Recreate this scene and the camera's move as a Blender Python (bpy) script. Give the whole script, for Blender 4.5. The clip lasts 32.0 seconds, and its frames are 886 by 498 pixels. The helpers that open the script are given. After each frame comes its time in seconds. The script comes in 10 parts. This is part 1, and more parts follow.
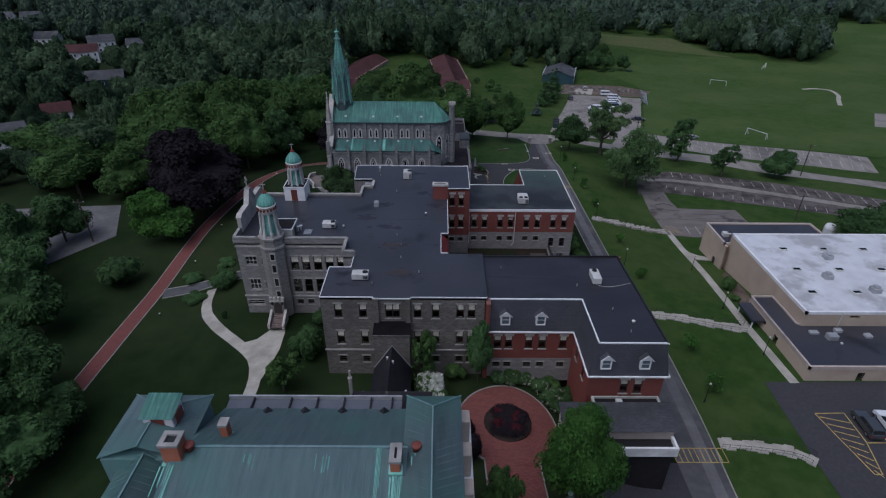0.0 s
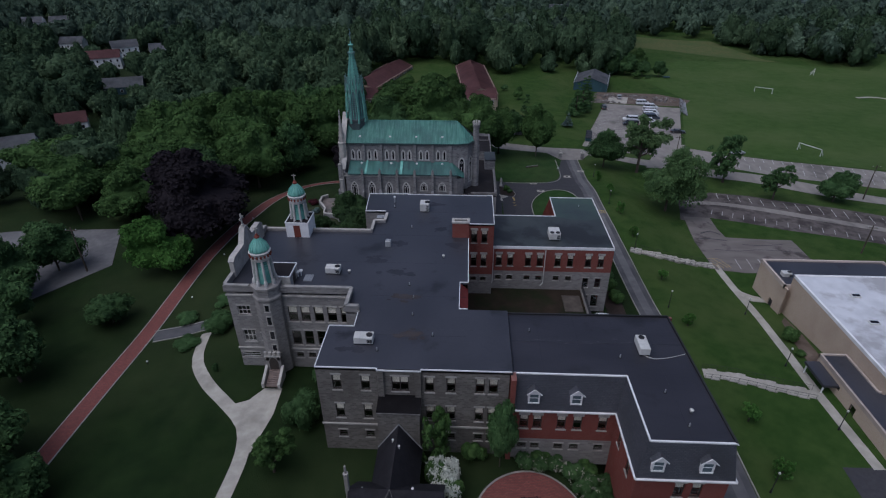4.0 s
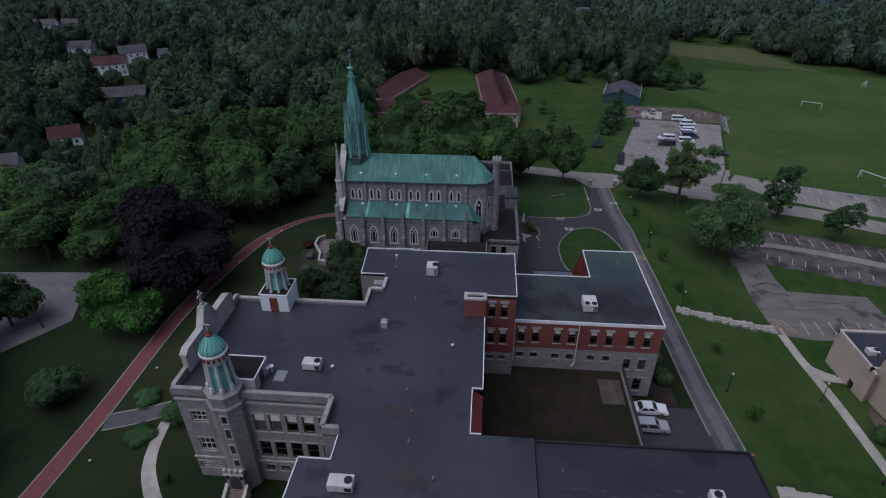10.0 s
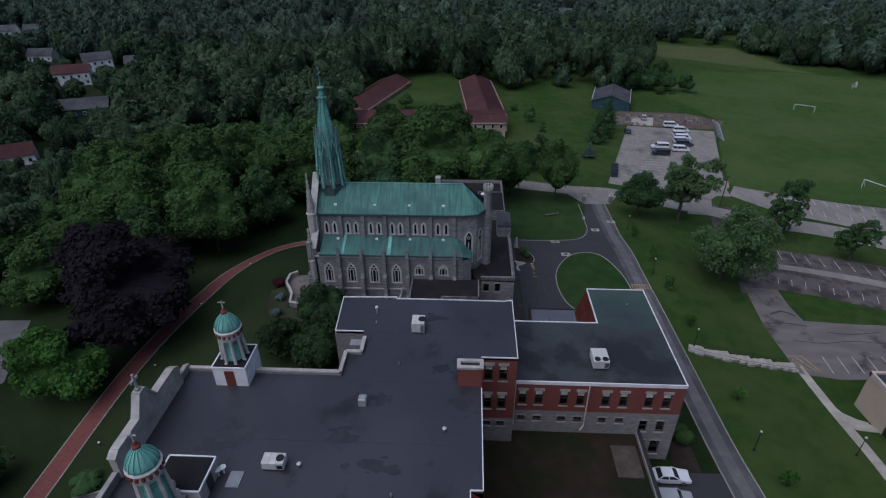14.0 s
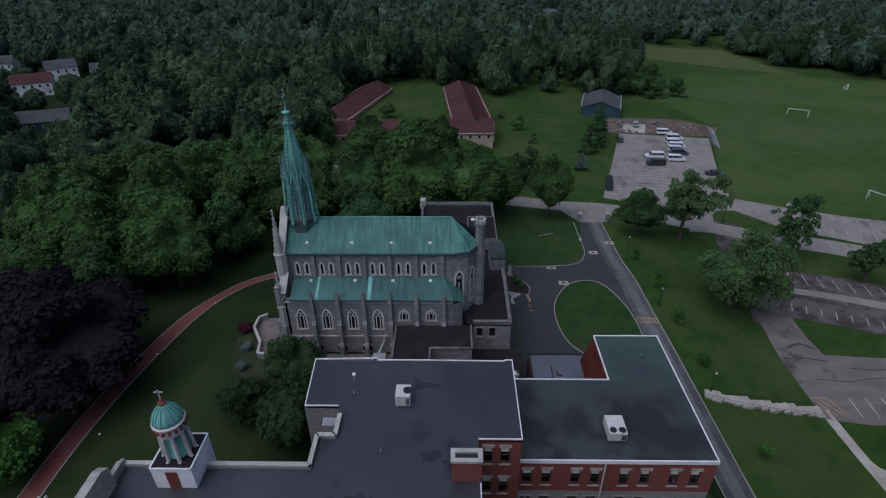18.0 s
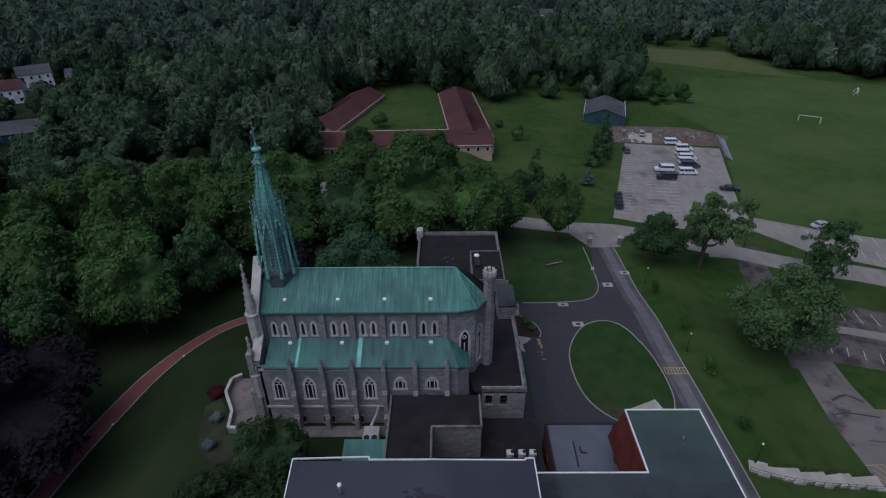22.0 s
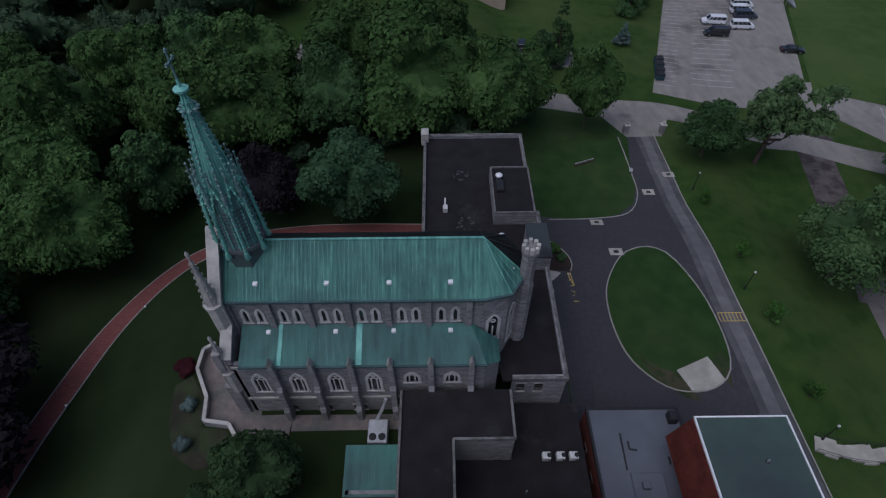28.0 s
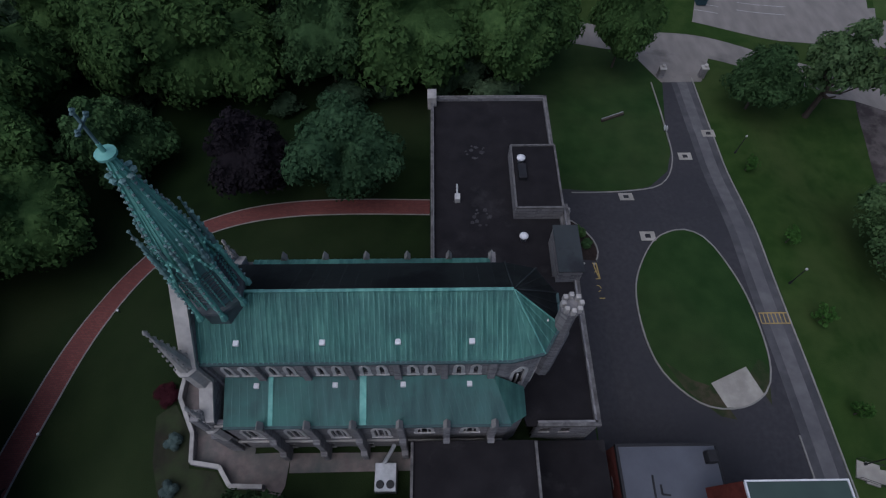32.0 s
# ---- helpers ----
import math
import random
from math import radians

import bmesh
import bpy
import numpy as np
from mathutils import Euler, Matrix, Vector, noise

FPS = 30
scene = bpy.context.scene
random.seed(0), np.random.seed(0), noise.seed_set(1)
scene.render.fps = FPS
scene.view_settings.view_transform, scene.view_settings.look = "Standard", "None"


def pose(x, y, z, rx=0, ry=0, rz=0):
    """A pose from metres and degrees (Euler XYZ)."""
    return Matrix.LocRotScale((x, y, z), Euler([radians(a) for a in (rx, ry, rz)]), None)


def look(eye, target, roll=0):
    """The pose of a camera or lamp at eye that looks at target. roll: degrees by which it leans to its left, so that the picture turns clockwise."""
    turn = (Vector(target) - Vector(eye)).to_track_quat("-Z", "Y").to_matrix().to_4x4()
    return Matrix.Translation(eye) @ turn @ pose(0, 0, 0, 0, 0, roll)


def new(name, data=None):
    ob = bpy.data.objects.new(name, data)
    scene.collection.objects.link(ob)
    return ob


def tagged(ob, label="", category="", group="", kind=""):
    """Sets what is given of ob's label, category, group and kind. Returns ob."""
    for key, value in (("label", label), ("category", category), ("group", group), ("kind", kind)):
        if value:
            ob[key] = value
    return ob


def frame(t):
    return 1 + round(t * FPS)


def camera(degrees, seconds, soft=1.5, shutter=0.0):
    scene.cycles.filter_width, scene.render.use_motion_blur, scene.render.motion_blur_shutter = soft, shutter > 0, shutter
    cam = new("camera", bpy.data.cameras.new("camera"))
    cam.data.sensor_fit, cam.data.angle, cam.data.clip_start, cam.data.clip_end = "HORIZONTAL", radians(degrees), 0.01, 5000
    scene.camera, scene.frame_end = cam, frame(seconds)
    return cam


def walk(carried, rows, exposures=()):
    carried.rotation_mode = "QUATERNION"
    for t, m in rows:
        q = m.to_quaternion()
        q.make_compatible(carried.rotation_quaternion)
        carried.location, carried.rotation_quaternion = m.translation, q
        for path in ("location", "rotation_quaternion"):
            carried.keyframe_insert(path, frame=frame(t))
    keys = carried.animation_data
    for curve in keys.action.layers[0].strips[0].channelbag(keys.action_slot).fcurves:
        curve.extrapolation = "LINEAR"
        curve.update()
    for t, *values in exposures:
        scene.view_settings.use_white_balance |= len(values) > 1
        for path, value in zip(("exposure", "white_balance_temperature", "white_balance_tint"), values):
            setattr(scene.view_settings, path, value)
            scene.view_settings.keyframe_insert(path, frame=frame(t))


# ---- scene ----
cam = camera(78.3, 32.0, soft=1.18)
# seconds, eye, point looked at, roll in degrees
PATH = [
    (0, (-0.243, 0.891, 60.604), (-0.232, 2.611, 59.583), 0.5),
    (0.5, (-0.147, 2.456, 60.642), (-0.137, 4.176, 59.622), 0.5),
    (1, (-0.012, 4.032, 60.696), (-0.007, 5.753, 59.677), 0.2),
    (1.5, (-0.007, 5.703, 60.752), (0.0, 7.423, 59.73), 0.3),
    (2, (0.03, 7.35, 60.792), (0.032, 9.07, 59.771), 0.2),
    (2.5, (0.121, 8.997, 60.813), (0.107, 10.717, 59.792), 0.1),
    (3, (0.243, 10.684, 60.863), (0.204, 12.402, 59.841), -0.0),
    (3.5, (0.364, 12.294, 60.894), (0.303, 14.012, 59.872), -0.1),
    (5.5, (0.621, 18.663, 61.031), (0.509, 20.378, 60.01), -0.3),
    (6, (0.627, 20.273, 61.046), (0.516, 21.989, 60.024), -0.3),
    (6.5, (0.577, 21.824, 61.068), (0.459, 23.538, 60.045), -0.3),
    (7, (0.572, 23.389, 61.111), (0.442, 25.103, 60.088), -0.2),
    (7.5, (0.569, 25.001, 61.166), (0.432, 26.714, 60.143), -0.3),
    (8, (0.528, 26.591, 61.189), (0.386, 28.303, 60.165), -0.2),
    (8.5, (0.552, 28.175, 61.221), (0.409, 29.888, 60.198), -0.3),
    (9, (0.596, 29.737, 61.276), (0.453, 31.449, 60.252), -0.3),
    (9.5, (0.527, 31.36, 61.318), (0.381, 33.072, 60.294), -0.4),
    (10, (0.439, 32.954, 61.346), (0.293, 34.666, 60.322), -0.3),
    (10.5, (0.34, 34.478, 61.351), (0.196, 36.19, 60.327), -0.4),
    (11, (0.18, 35.951, 61.345), (0.044, 37.663, 60.32), -0.3),
    (11.5, (0.068, 37.464, 61.351), (-0.049, 39.177, 60.326), -0.5),
    (12, (-0.06, 39.002, 61.337), (-0.159, 40.717, 60.312), -0.5),
    (12.5, (-0.313, 40.531, 61.36), (-0.41, 42.246, 60.335), -0.5),
    (13, (-0.531, 42.019, 61.353), (-0.639, 43.734, 60.33), -0.5),
    (13.5, (-0.628, 43.492, 61.341), (-0.728, 45.207, 60.317), -0.4),
    (14, (-0.702, 44.997, 61.349), (-0.793, 46.711, 60.324), -0.5),
    (14.5, (-0.794, 46.44, 61.352), (-0.874, 48.155, 60.326), -0.5),
    (16.5, (-1.143, 51.982, 61.326), (-1.195, 53.699, 60.301), -0.6),
    (17, (-1.222, 53.418, 61.343), (-1.271, 55.134, 60.316), -0.5),
    (17.5, (-1.261, 54.88, 61.31), (-1.306, 56.595, 60.283), -0.6),
    (18, (-1.366, 56.388, 61.299), (-1.405, 58.104, 60.273), -0.6),
    (18.5, (-1.476, 57.977, 61.315), (-1.512, 59.692, 60.288), -0.7),
    (19, (-1.548, 59.578, 61.315), (-1.582, 61.294, 60.288), -0.7),
    (19.5, (-1.674, 61.187, 61.305), (-1.704, 62.903, 60.277), -0.8),
    (20, (-1.9, 62.94, 61.296), (-1.926, 64.654, 60.267), -0.6),
    (20.5, (-2.116, 64.662, 61.277), (-2.138, 66.376, 60.247), -0.6),
    (21, (-2.301, 66.345, 61.273), (-2.321, 68.059, 60.242), -0.6),
    (21.5, (-2.49, 67.986, 61.286), (-2.509, 69.699, 60.255), -0.6),
    (22, (-2.624, 69.589, 61.322), (-2.639, 71.302, 60.29), -0.6),
    (22.5, (-2.709, 71.306, 61.398), (-2.725, 73.02, 60.367), -0.7),
    (23, (-2.9, 73.026, 61.477), (-2.915, 74.738, 60.443), -0.7),
    (23.5, (-3.082, 74.86, 61.482), (-3.096, 76.571, 60.447), -0.7),
    (24, (-3.32, 76.68, 61.439), (-3.332, 78.389, 60.399), -0.7),
    (24.5, (-3.544, 78.522, 61.446), (-3.553, 80.225, 60.398), -0.6),
    (26.5, (-4.565, 85.731, 61.097), (-4.565, 87.307, 59.866), -0.6),
    (27, (-4.85, 87.716, 61.101), (-4.848, 89.159, 59.716), -0.5),
    (27.5, (-5.133, 89.64, 61.078), (-5.128, 90.995, 59.606), -0.3),
    (28, (-5.347, 91.507, 61.05), (-5.341, 92.83, 59.55), -0.4),
    (28.5, (-5.562, 93.309, 61.045), (-5.555, 94.591, 59.51), -0.2),
    (29, (-5.735, 95.092, 61.065), (-5.727, 96.28, 59.456), -0.2),
    (29.5, (-5.944, 96.829, 61.073), (-5.935, 97.883, 59.373), -0.2),
    (30, (-6.171, 98.701, 61.022), (-6.159, 99.721, 59.301), -0.0),
    (30.5, (-6.424, 100.637, 60.927), (-6.409, 101.655, 59.206), 0.1),
    (31, (-6.597, 102.573, 60.889), (-6.582, 103.588, 59.166), 0.1),
    (31.5, (-6.777, 104.477, 60.846), (-6.761, 105.492, 59.123), 0.1),
    (32, (-6.962, 106.433, 60.871), (-6.944, 107.445, 59.146), 0.4),
]
walk(cam, [(t, look(eye, target, roll)) for t, eye, target, roll in PATH], exposures=[(0.0, 0.32, 5450, 15), (24.0, 0.2, 5400, 16), (29.0, 0.08, 5400, 16), (32.0, 0.03, 5400, 16)])

# ---- light: a dull overcast evening ----
SUN_UP, SUN_TURN = 64.0, 228.0
world = bpy.data.worlds.new("overcast_sky")
scene.world = world
world.use_nodes = True
wn = world.node_tree.nodes
sky = wn.new("ShaderNodeTexSky")
sky.sky_type = "NISHITA"
sky.sun_disc = False
sky.sun_elevation, sky.sun_rotation = radians(SUN_UP), radians(SUN_TURN)
sky.air_density, sky.dust_density, sky.ozone_density = 1.0, 5.0, 1.0
wn["Background"].inputs["Strength"].default_value = 0.054
world.node_tree.links.new(sky.outputs[0], wn["Background"].inputs["Color"])
sun = new("sun", bpy.data.lights.new("sun", "SUN"))
sun.data.energy, sun.data.angle, sun.data.color = 1.0, radians(80), (1.0, 0.97, 0.92)
sun.matrix_world = pose(0, 0, 200, 90 - SUN_UP, 0, 180 - SUN_TURN)


# ---- materials ----
def paint(name, a, b, scale=1.0, rough=0.8, bump=0.1, big=0.06, c=None, metal=0.0, stretch=(1, 1, 1), spec=0.3, bump_scale=None, island=0.0, edge=(0.42, 0.7)):
    """A weathered surface: grain between colours a and b, large stains towards c, fine relief."""
    m = bpy.data.materials.new(name)
    m.use_nodes = True
    n, l = m.node_tree.nodes, m.node_tree.links
    p = n["Principled BSDF"]
    geo = n.new("ShaderNodeNewGeometry")
    mp = n.new("ShaderNodeMapping")
    mp.inputs["Scale"].default_value = stretch
    l.new(geo.outputs["Position"], mp.inputs["Vector"])
    fine = n.new("ShaderNodeTexNoise")
    fine.inputs["Scale"].default_value, fine.inputs["Detail"].default_value = scale, 5
    wide = n.new("ShaderNodeTexNoise")
    wide.inputs["Scale"].default_value, wide.inputs["Detail"].default_value = big, 6
    wide.inputs["Roughness"].default_value = 0.62
    l.new(mp.outputs[0], fine.inputs["Vector"])
    l.new(geo.outputs["Position"], wide.inputs["Vector"])
    r1 = n.new("ShaderNodeMapRange")
    r1.inputs["From Min"].default_value, r1.inputs["From Max"].default_value = 0.32, 0.68
    l.new(fine.outputs["Fac"], r1.inputs["Value"])
    r2 = n.new("ShaderNodeMapRange")
    r2.inputs["From Min"].default_value, r2.inputs["From Max"].default_value = edge
    l.new(wide.outputs["Fac"], r2.inputs["Value"])
    m1 = n.new("ShaderNodeMix")
    m1.data_type = "RGBA"
    m1.inputs[6].default_value, m1.inputs[7].default_value = (*a, 1), (*b, 1)
    l.new(r1.outputs[0], m1.inputs[0])
    m2 = n.new("ShaderNodeMix")
    m2.data_type = "RGBA"
    m2.inputs[7].default_value = (*(c or [v * 0.6 for v in a]), 1)
    l.new(m1.outputs[2], m2.inputs[6])
    l.new(r2.outputs[0], m2.inputs[0])
    last = m2.outputs[2]
    if island:
        oi = n.new("ShaderNodeObjectInfo")
        hs = n.new("ShaderNodeHueSaturation")
        r3 = n.new("ShaderNodeMapRange")
        r3.inputs["To Min"].default_value, r3.inputs["To Max"].default_value = 1 - island, 1 + island
        l.new(oi.outputs["Random"], r3.inputs["Value"])
        l.new(r3.outputs[0], hs.inputs["Value"])
        l.new(last, hs.inputs["Color"])
        last = hs.outputs[0]
    l.new(last, p.inputs["Base Color"])
    p.inputs["Roughness"].default_value, p.inputs["Metallic"].default_value = rough, metal
    p.inputs["Specular IOR Level"].default_value = spec
    if bump:
        bn = n.new("ShaderNodeTexNoise")
        bn.inputs["Scale"].default_value, bn.inputs["Detail"].default_value = bump_scale or scale * 2.5, 3
        l.new(mp.outputs[0], bn.inputs["Vector"])
        b_ = n.new("ShaderNodeBump")
        b_.inputs["Strength"].default_value, b_.inputs["Distance"].default_value = bump, 0.15
        l.new(bn.outputs["Fac"], b_.inputs["Height"])
        l.new(b_.outputs[0], p.inputs["Normal"])
    return m


def masonry(name, a, b, mortar, bw, bh, rough=0.85, gap=0.02, c=None, bump=0.4, flat=False):
    """Coursed masonry on upright walls that run along x or y (blocks bw by bh metres)."""
    m = bpy.data.materials.new(name)
    m.use_nodes = True
    n, l = m.node_tree.nodes, m.node_tree.links
    p = n["Principled BSDF"]
    geo = n.new("ShaderNodeNewGeometry")
    sep = n.new("ShaderNodeSeparateXYZ")
    l.new(geo.outputs["Position"], sep.inputs[0])
    add = n.new("ShaderNodeMath")
    l.new(sep.outputs[0], add.inputs[0]), l.new(sep.outputs[1], add.inputs[1])
    com = n.new("ShaderNodeCombineXYZ")
    l.new(sep.outputs[0] if flat else add.outputs[0], com.inputs[0]), l.new(sep.outputs[1 if flat else 2], com.inputs[1])
    br = n.new("ShaderNodeTexBrick")
    br.inputs["Color1"].default_value, br.inputs["Color2"].default_value, br.inputs["Mortar"].default_value = (*a, 1), (*b, 1), (*mortar, 1)
    br.inputs["Scale"].default_value = 1.0
    br.inputs["Brick Width"].default_value, br.inputs["Row Height"].default_value = bw, bh
    br.inputs["Mortar Size"].default_value, br.inputs["Mortar Smooth"].default_value = gap, 0.2
    br.inputs["Bias"].default_value = -0.1
    l.new(com.outputs[0], br.inputs["Vector"])
    wide = n.new("ShaderNodeTexNoise")
    wide.inputs["Scale"].default_value, wide.inputs["Detail"].default_value = 0.22, 7
    l.new(geo.outputs["Position"], wide.inputs["Vector"])
    r2 = n.new("ShaderNodeMapRange")
    r2.inputs["From Min"].default_value, r2.inputs["From Max"].default_value, r2.inputs["To Max"].default_value = 0.45, 0.75, 0.75
    l.new(wide.outputs["Fac"], r2.inputs["Value"])
    m2 = n.new("ShaderNodeMix")
    m2.data_type = "RGBA"
    m2.inputs[7].default_value = (*(c or [v * 0.55 for v in a]), 1)
    l.new(br.outputs["Color"], m2.inputs[6])
    l.new(r2.outputs[0], m2.inputs[0])
    l.new(m2.outputs[2], p.inputs["Base Color"])
    p.inputs["Roughness"].default_value = rough
    p.inputs["Specular IOR Level"].default_value = 0.25
    grain = n.new("ShaderNodeTexNoise")
    grain.inputs["Scale"].default_value, grain.inputs["Detail"].default_value = 5, 4
    l.new(geo.outputs["Position"], grain.inputs["Vector"])
    mx = n.new("ShaderNodeMath")
    mx.operation = "SUBTRACT"
    l.new(grain.outputs["Fac"], mx.inputs[0]), l.new(br.outputs["Fac"], mx.inputs[1])
    b_ = n.new("ShaderNodeBump")
    b_.inputs["Strength"].default_value, b_.inputs["Distance"].default_value = bump, 0.04
    l.new(mx.outputs[0], b_.inputs["Height"])
    l.new(b_.outputs[0], p.inputs["Normal"])
    return m


FIELD = paint("field_turf", (0.0368, 0.0715, 0.0158), (0.054, 0.092, 0.0235), 0.3, 0.95, 0.4, 0.03, (0.0731, 0.1032, 0.0344), bump_scale=7, spec=0.1)
# grass in three copies: bank lit, court between, west lawn darkened for tree shade
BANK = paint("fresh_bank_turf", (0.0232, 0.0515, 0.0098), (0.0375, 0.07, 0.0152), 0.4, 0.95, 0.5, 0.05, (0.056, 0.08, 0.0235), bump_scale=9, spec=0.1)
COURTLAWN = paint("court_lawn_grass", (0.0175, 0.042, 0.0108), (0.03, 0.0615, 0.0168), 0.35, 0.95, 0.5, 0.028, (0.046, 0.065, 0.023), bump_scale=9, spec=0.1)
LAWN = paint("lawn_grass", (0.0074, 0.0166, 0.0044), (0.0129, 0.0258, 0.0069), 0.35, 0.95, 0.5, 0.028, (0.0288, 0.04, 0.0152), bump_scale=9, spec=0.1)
MEADOW = paint("dry_meadow", (0.066, 0.088, 0.031), (0.1, 0.101, 0.043), 0.5, 0.95, 0.5, 0.05, (0.055, 0.09, 0.03), bump_scale=4, spec=0.1)
ASPHALT = paint("dark_asphalt", (0.039, 0.0385, 0.0425), (0.052, 0.0505, 0.0545), 2.0, 0.85, 0.15, 0.12, (0.038, 0.038, 0.04275), bump_scale=20)
WORN = paint("worn_grey_asphalt", (0.2, 0.184, 0.164), (0.258, 0.238, 0.213), 0.6, 0.9, 0.15, 0.1, (0.125, 0.114, 0.104), bump_scale=15, edge=(0.52, 0.66), stretch=(1, 0.4, 1))
BROKEN = paint("old_patched_asphalt", (0.085, 0.073, 0.068), (0.125, 0.11, 0.1), 0.4, 0.9, 0.2, 0.3, (0.045, 0.037, 0.035), bump_scale=9, edge=(0.44, 0.6))
TIRED = paint("tired_brown_grey_asphalt", (0.125, 0.11, 0.1), (0.17, 0.152, 0.14), 0.5, 0.9, 0.2, 0.22, (0.06, 0.051, 0.048), bump_scale=9, edge=(0.55, 0.66), stretch=(0.35, 1, 1))
DRIVE = paint("driveway_asphalt", (0.0782, 0.07728, 0.08004), (0.1058, 0.104, 0.1058), 0.9, 0.85, 0.15, 0.15, (0.0506, 0.0506, 0.0552), bump_scale=15)
WORNTRACK = paint("worn_drive_track", (0.115, 0.113, 0.114), (0.155, 0.151, 0.15), 0.9, 0.85, 0.15, 0.22, (0.095, 0.094, 0.098), bump_scale=15)
CONCRETE = paint("pale_concrete", (0.34, 0.32, 0.275), (0.43, 0.405, 0.35), 0.9, 0.9, 0.1, 0.3, (0.25, 0.235, 0.2), bump_scale=12)
KERB = paint("kerb_concrete", (0.24, 0.23, 0.21), (0.33, 0.315, 0.285), 1.5, 0.9, 0.1, 0.4, (0.22, 0.22, 0.19))
PAVER = masonry("red_brick_pavers", (0.165, 0.052, 0.044), (0.215, 0.072, 0.06), (0.1, 0.052, 0.044), 0.4, 0.2, c=(0.13, 0.05, 0.045), flat=True)
EARTH = paint("bare_earth", (0.1, 0.075, 0.055), (0.16, 0.125, 0.1), 0.5, 0.95, 0.5, 0.2, (0.07, 0.05, 0.04), bump_scale=4)
WORNTURF = paint("worn_turf", (0.03, 0.045, 0.018), (0.085, 0.066, 0.045), 0.9, 0.95, 0.5, 0.25, (0.025, 0.045, 0.015), bump_scale=8, spec=0.1)
MULCH = paint("dark_mulch", (0.025, 0.018, 0.014), (0.045, 0.03, 0.024), 4, 0.95, 0.6, 0.3)
WINGROOF = paint("purplish_membrane_roofing", (0.0215, 0.021, 0.0265), (0.0325, 0.0315, 0.0385), 0.3, 0.4, 0.1, 0.12, (0.0165, 0.0155, 0.019), bump_scale=3, spec=0.5, stretch=(0.4, 1, 1), edge=(0.55, 0.62))
ROOFING = paint("black_membrane_roofing", (0.0305, 0.0312, 0.0385), (0.0455, 0.046, 0.0555), 0.16, 0.38, 0.1, 0.2, (0.0165, 0.016, 0.019), bump_scale=3, spec=0.55, stretch=(1, 0.6, 1), edge=(0.57, 0.66))
TARROOF = paint("old_tar_roof", (0.015, 0.0138, 0.015), (0.023, 0.021, 0.0225), 0.5, 0.9, 0.12, 0.3, (0.034, 0.032, 0.033), bump_scale=5, edge=(0.6, 0.72), spec=0.12)
MOSSROOF = paint("mossy_tar_roof", (0.02, 0.0148, 0.0105), (0.032, 0.0235, 0.016), 0.5, 0.9, 0.2, 0.16, (0.014, 0.018, 0.008), bump_scale=6, spec=0.12, edge=(0.45, 0.6))
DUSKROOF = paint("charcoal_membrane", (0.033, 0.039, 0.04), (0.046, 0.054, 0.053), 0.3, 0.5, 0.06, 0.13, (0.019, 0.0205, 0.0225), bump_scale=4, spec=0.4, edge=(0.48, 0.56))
GREENROOF = paint("green_grey_membrane", (0.043, 0.07, 0.057), (0.053, 0.083, 0.067), 0.5, 0.5, 0.06, 0.12, (0.0342, 0.045, 0.0468), bump_scale=4, spec=0.4)
BLUEROOF = paint("blue_grey_membrane", (0.096, 0.104, 0.124), (0.112, 0.12, 0.1424), 0.6, 0.5, 0.06, 0.12, (0.076, 0.08, 0.096), bump_scale=4, spec=0.4)
WHITEROOF = paint("white_membrane_roof", (0.5, 0.51, 0.53), (0.62, 0.63, 0.65), 0.4, 0.6, 0.05, 0.14, (0.36, 0.355, 0.36), bump_scale=3, edge=(0.5, 0.62))
SLATE = masonry("dark_slate_tiles", (0.14, 0.145, 0.17), (0.175, 0.181, 0.21), (0.105, 0.107, 0.122), 0.35, 0.2, rough=0.6, bump=0.5, c=(0.1, 0.104, 0.115))
OLDCOPE = paint("lichened_coping", (0.12, 0.115, 0.11), (0.2, 0.192, 0.183), 2.5, 0.9, 0.2, 0.8, (0.07, 0.066, 0.064))
FRONTSTONE = masonry("brown_grey_rubble_stone", (0.115, 0.105, 0.093), (0.2, 0.186, 0.168), (0.165, 0.155, 0.14), 0.5, 0.24, gap=0.03, c=(0.085, 0.076, 0.066))
LINKSLATE = paint("dark_purple_slate", (0.045, 0.044, 0.053), (0.062, 0.06, 0.07), 2.5, 0.7, 0.3, 0.3, (0.034, 0.033, 0.04), bump_scale=6)
SHINGLE = paint("grey_asphalt_shingle", (0.1, 0.103, 0.115), (0.155, 0.158, 0.172), 4.0, 0.85, 0.4, 0.4, (0.085, 0.087, 0.098), bump_scale=5, stretch=(0.5, 2, 2))
STEPSTONE = paint("brown_worn_step", (0.15, 0.115, 0.1), (0.21, 0.165, 0.145), 1.5, 0.9, 0.1, 0.5, (0.11, 0.085, 0.075))
STONE = masonry("grey_coursed_stone", (0.18, 0.171, 0.1638), (0.27, 0.2592, 0.2475), (0.279, 0.2655, 0.2475), 0.62, 0.26, gap=0.025, c=(0.19, 0.175, 0.165))
CHURCHSTONE = masonry("grey_granite_ashlar", (0.15, 0.146, 0.148), (0.27, 0.262, 0.26), (0.29, 0.28, 0.27), 0.7, 0.3, gap=0.025, c=(0.18, 0.17, 0.165))
BRICK = masonry("red_brickwork", (0.17, 0.043, 0.033), (0.225, 0.062, 0.046), (0.21, 0.105, 0.088), 0.23, 0.085, gap=0.01, c=(0.17, 0.045, 0.036))
TANBRICK = masonry("tan_brickwork", (0.45, 0.36, 0.27), (0.51, 0.41, 0.315), (0.5, 0.43, 0.35), 0.25, 0.09, gap=0.01, c=(0.38, 0.29, 0.22))
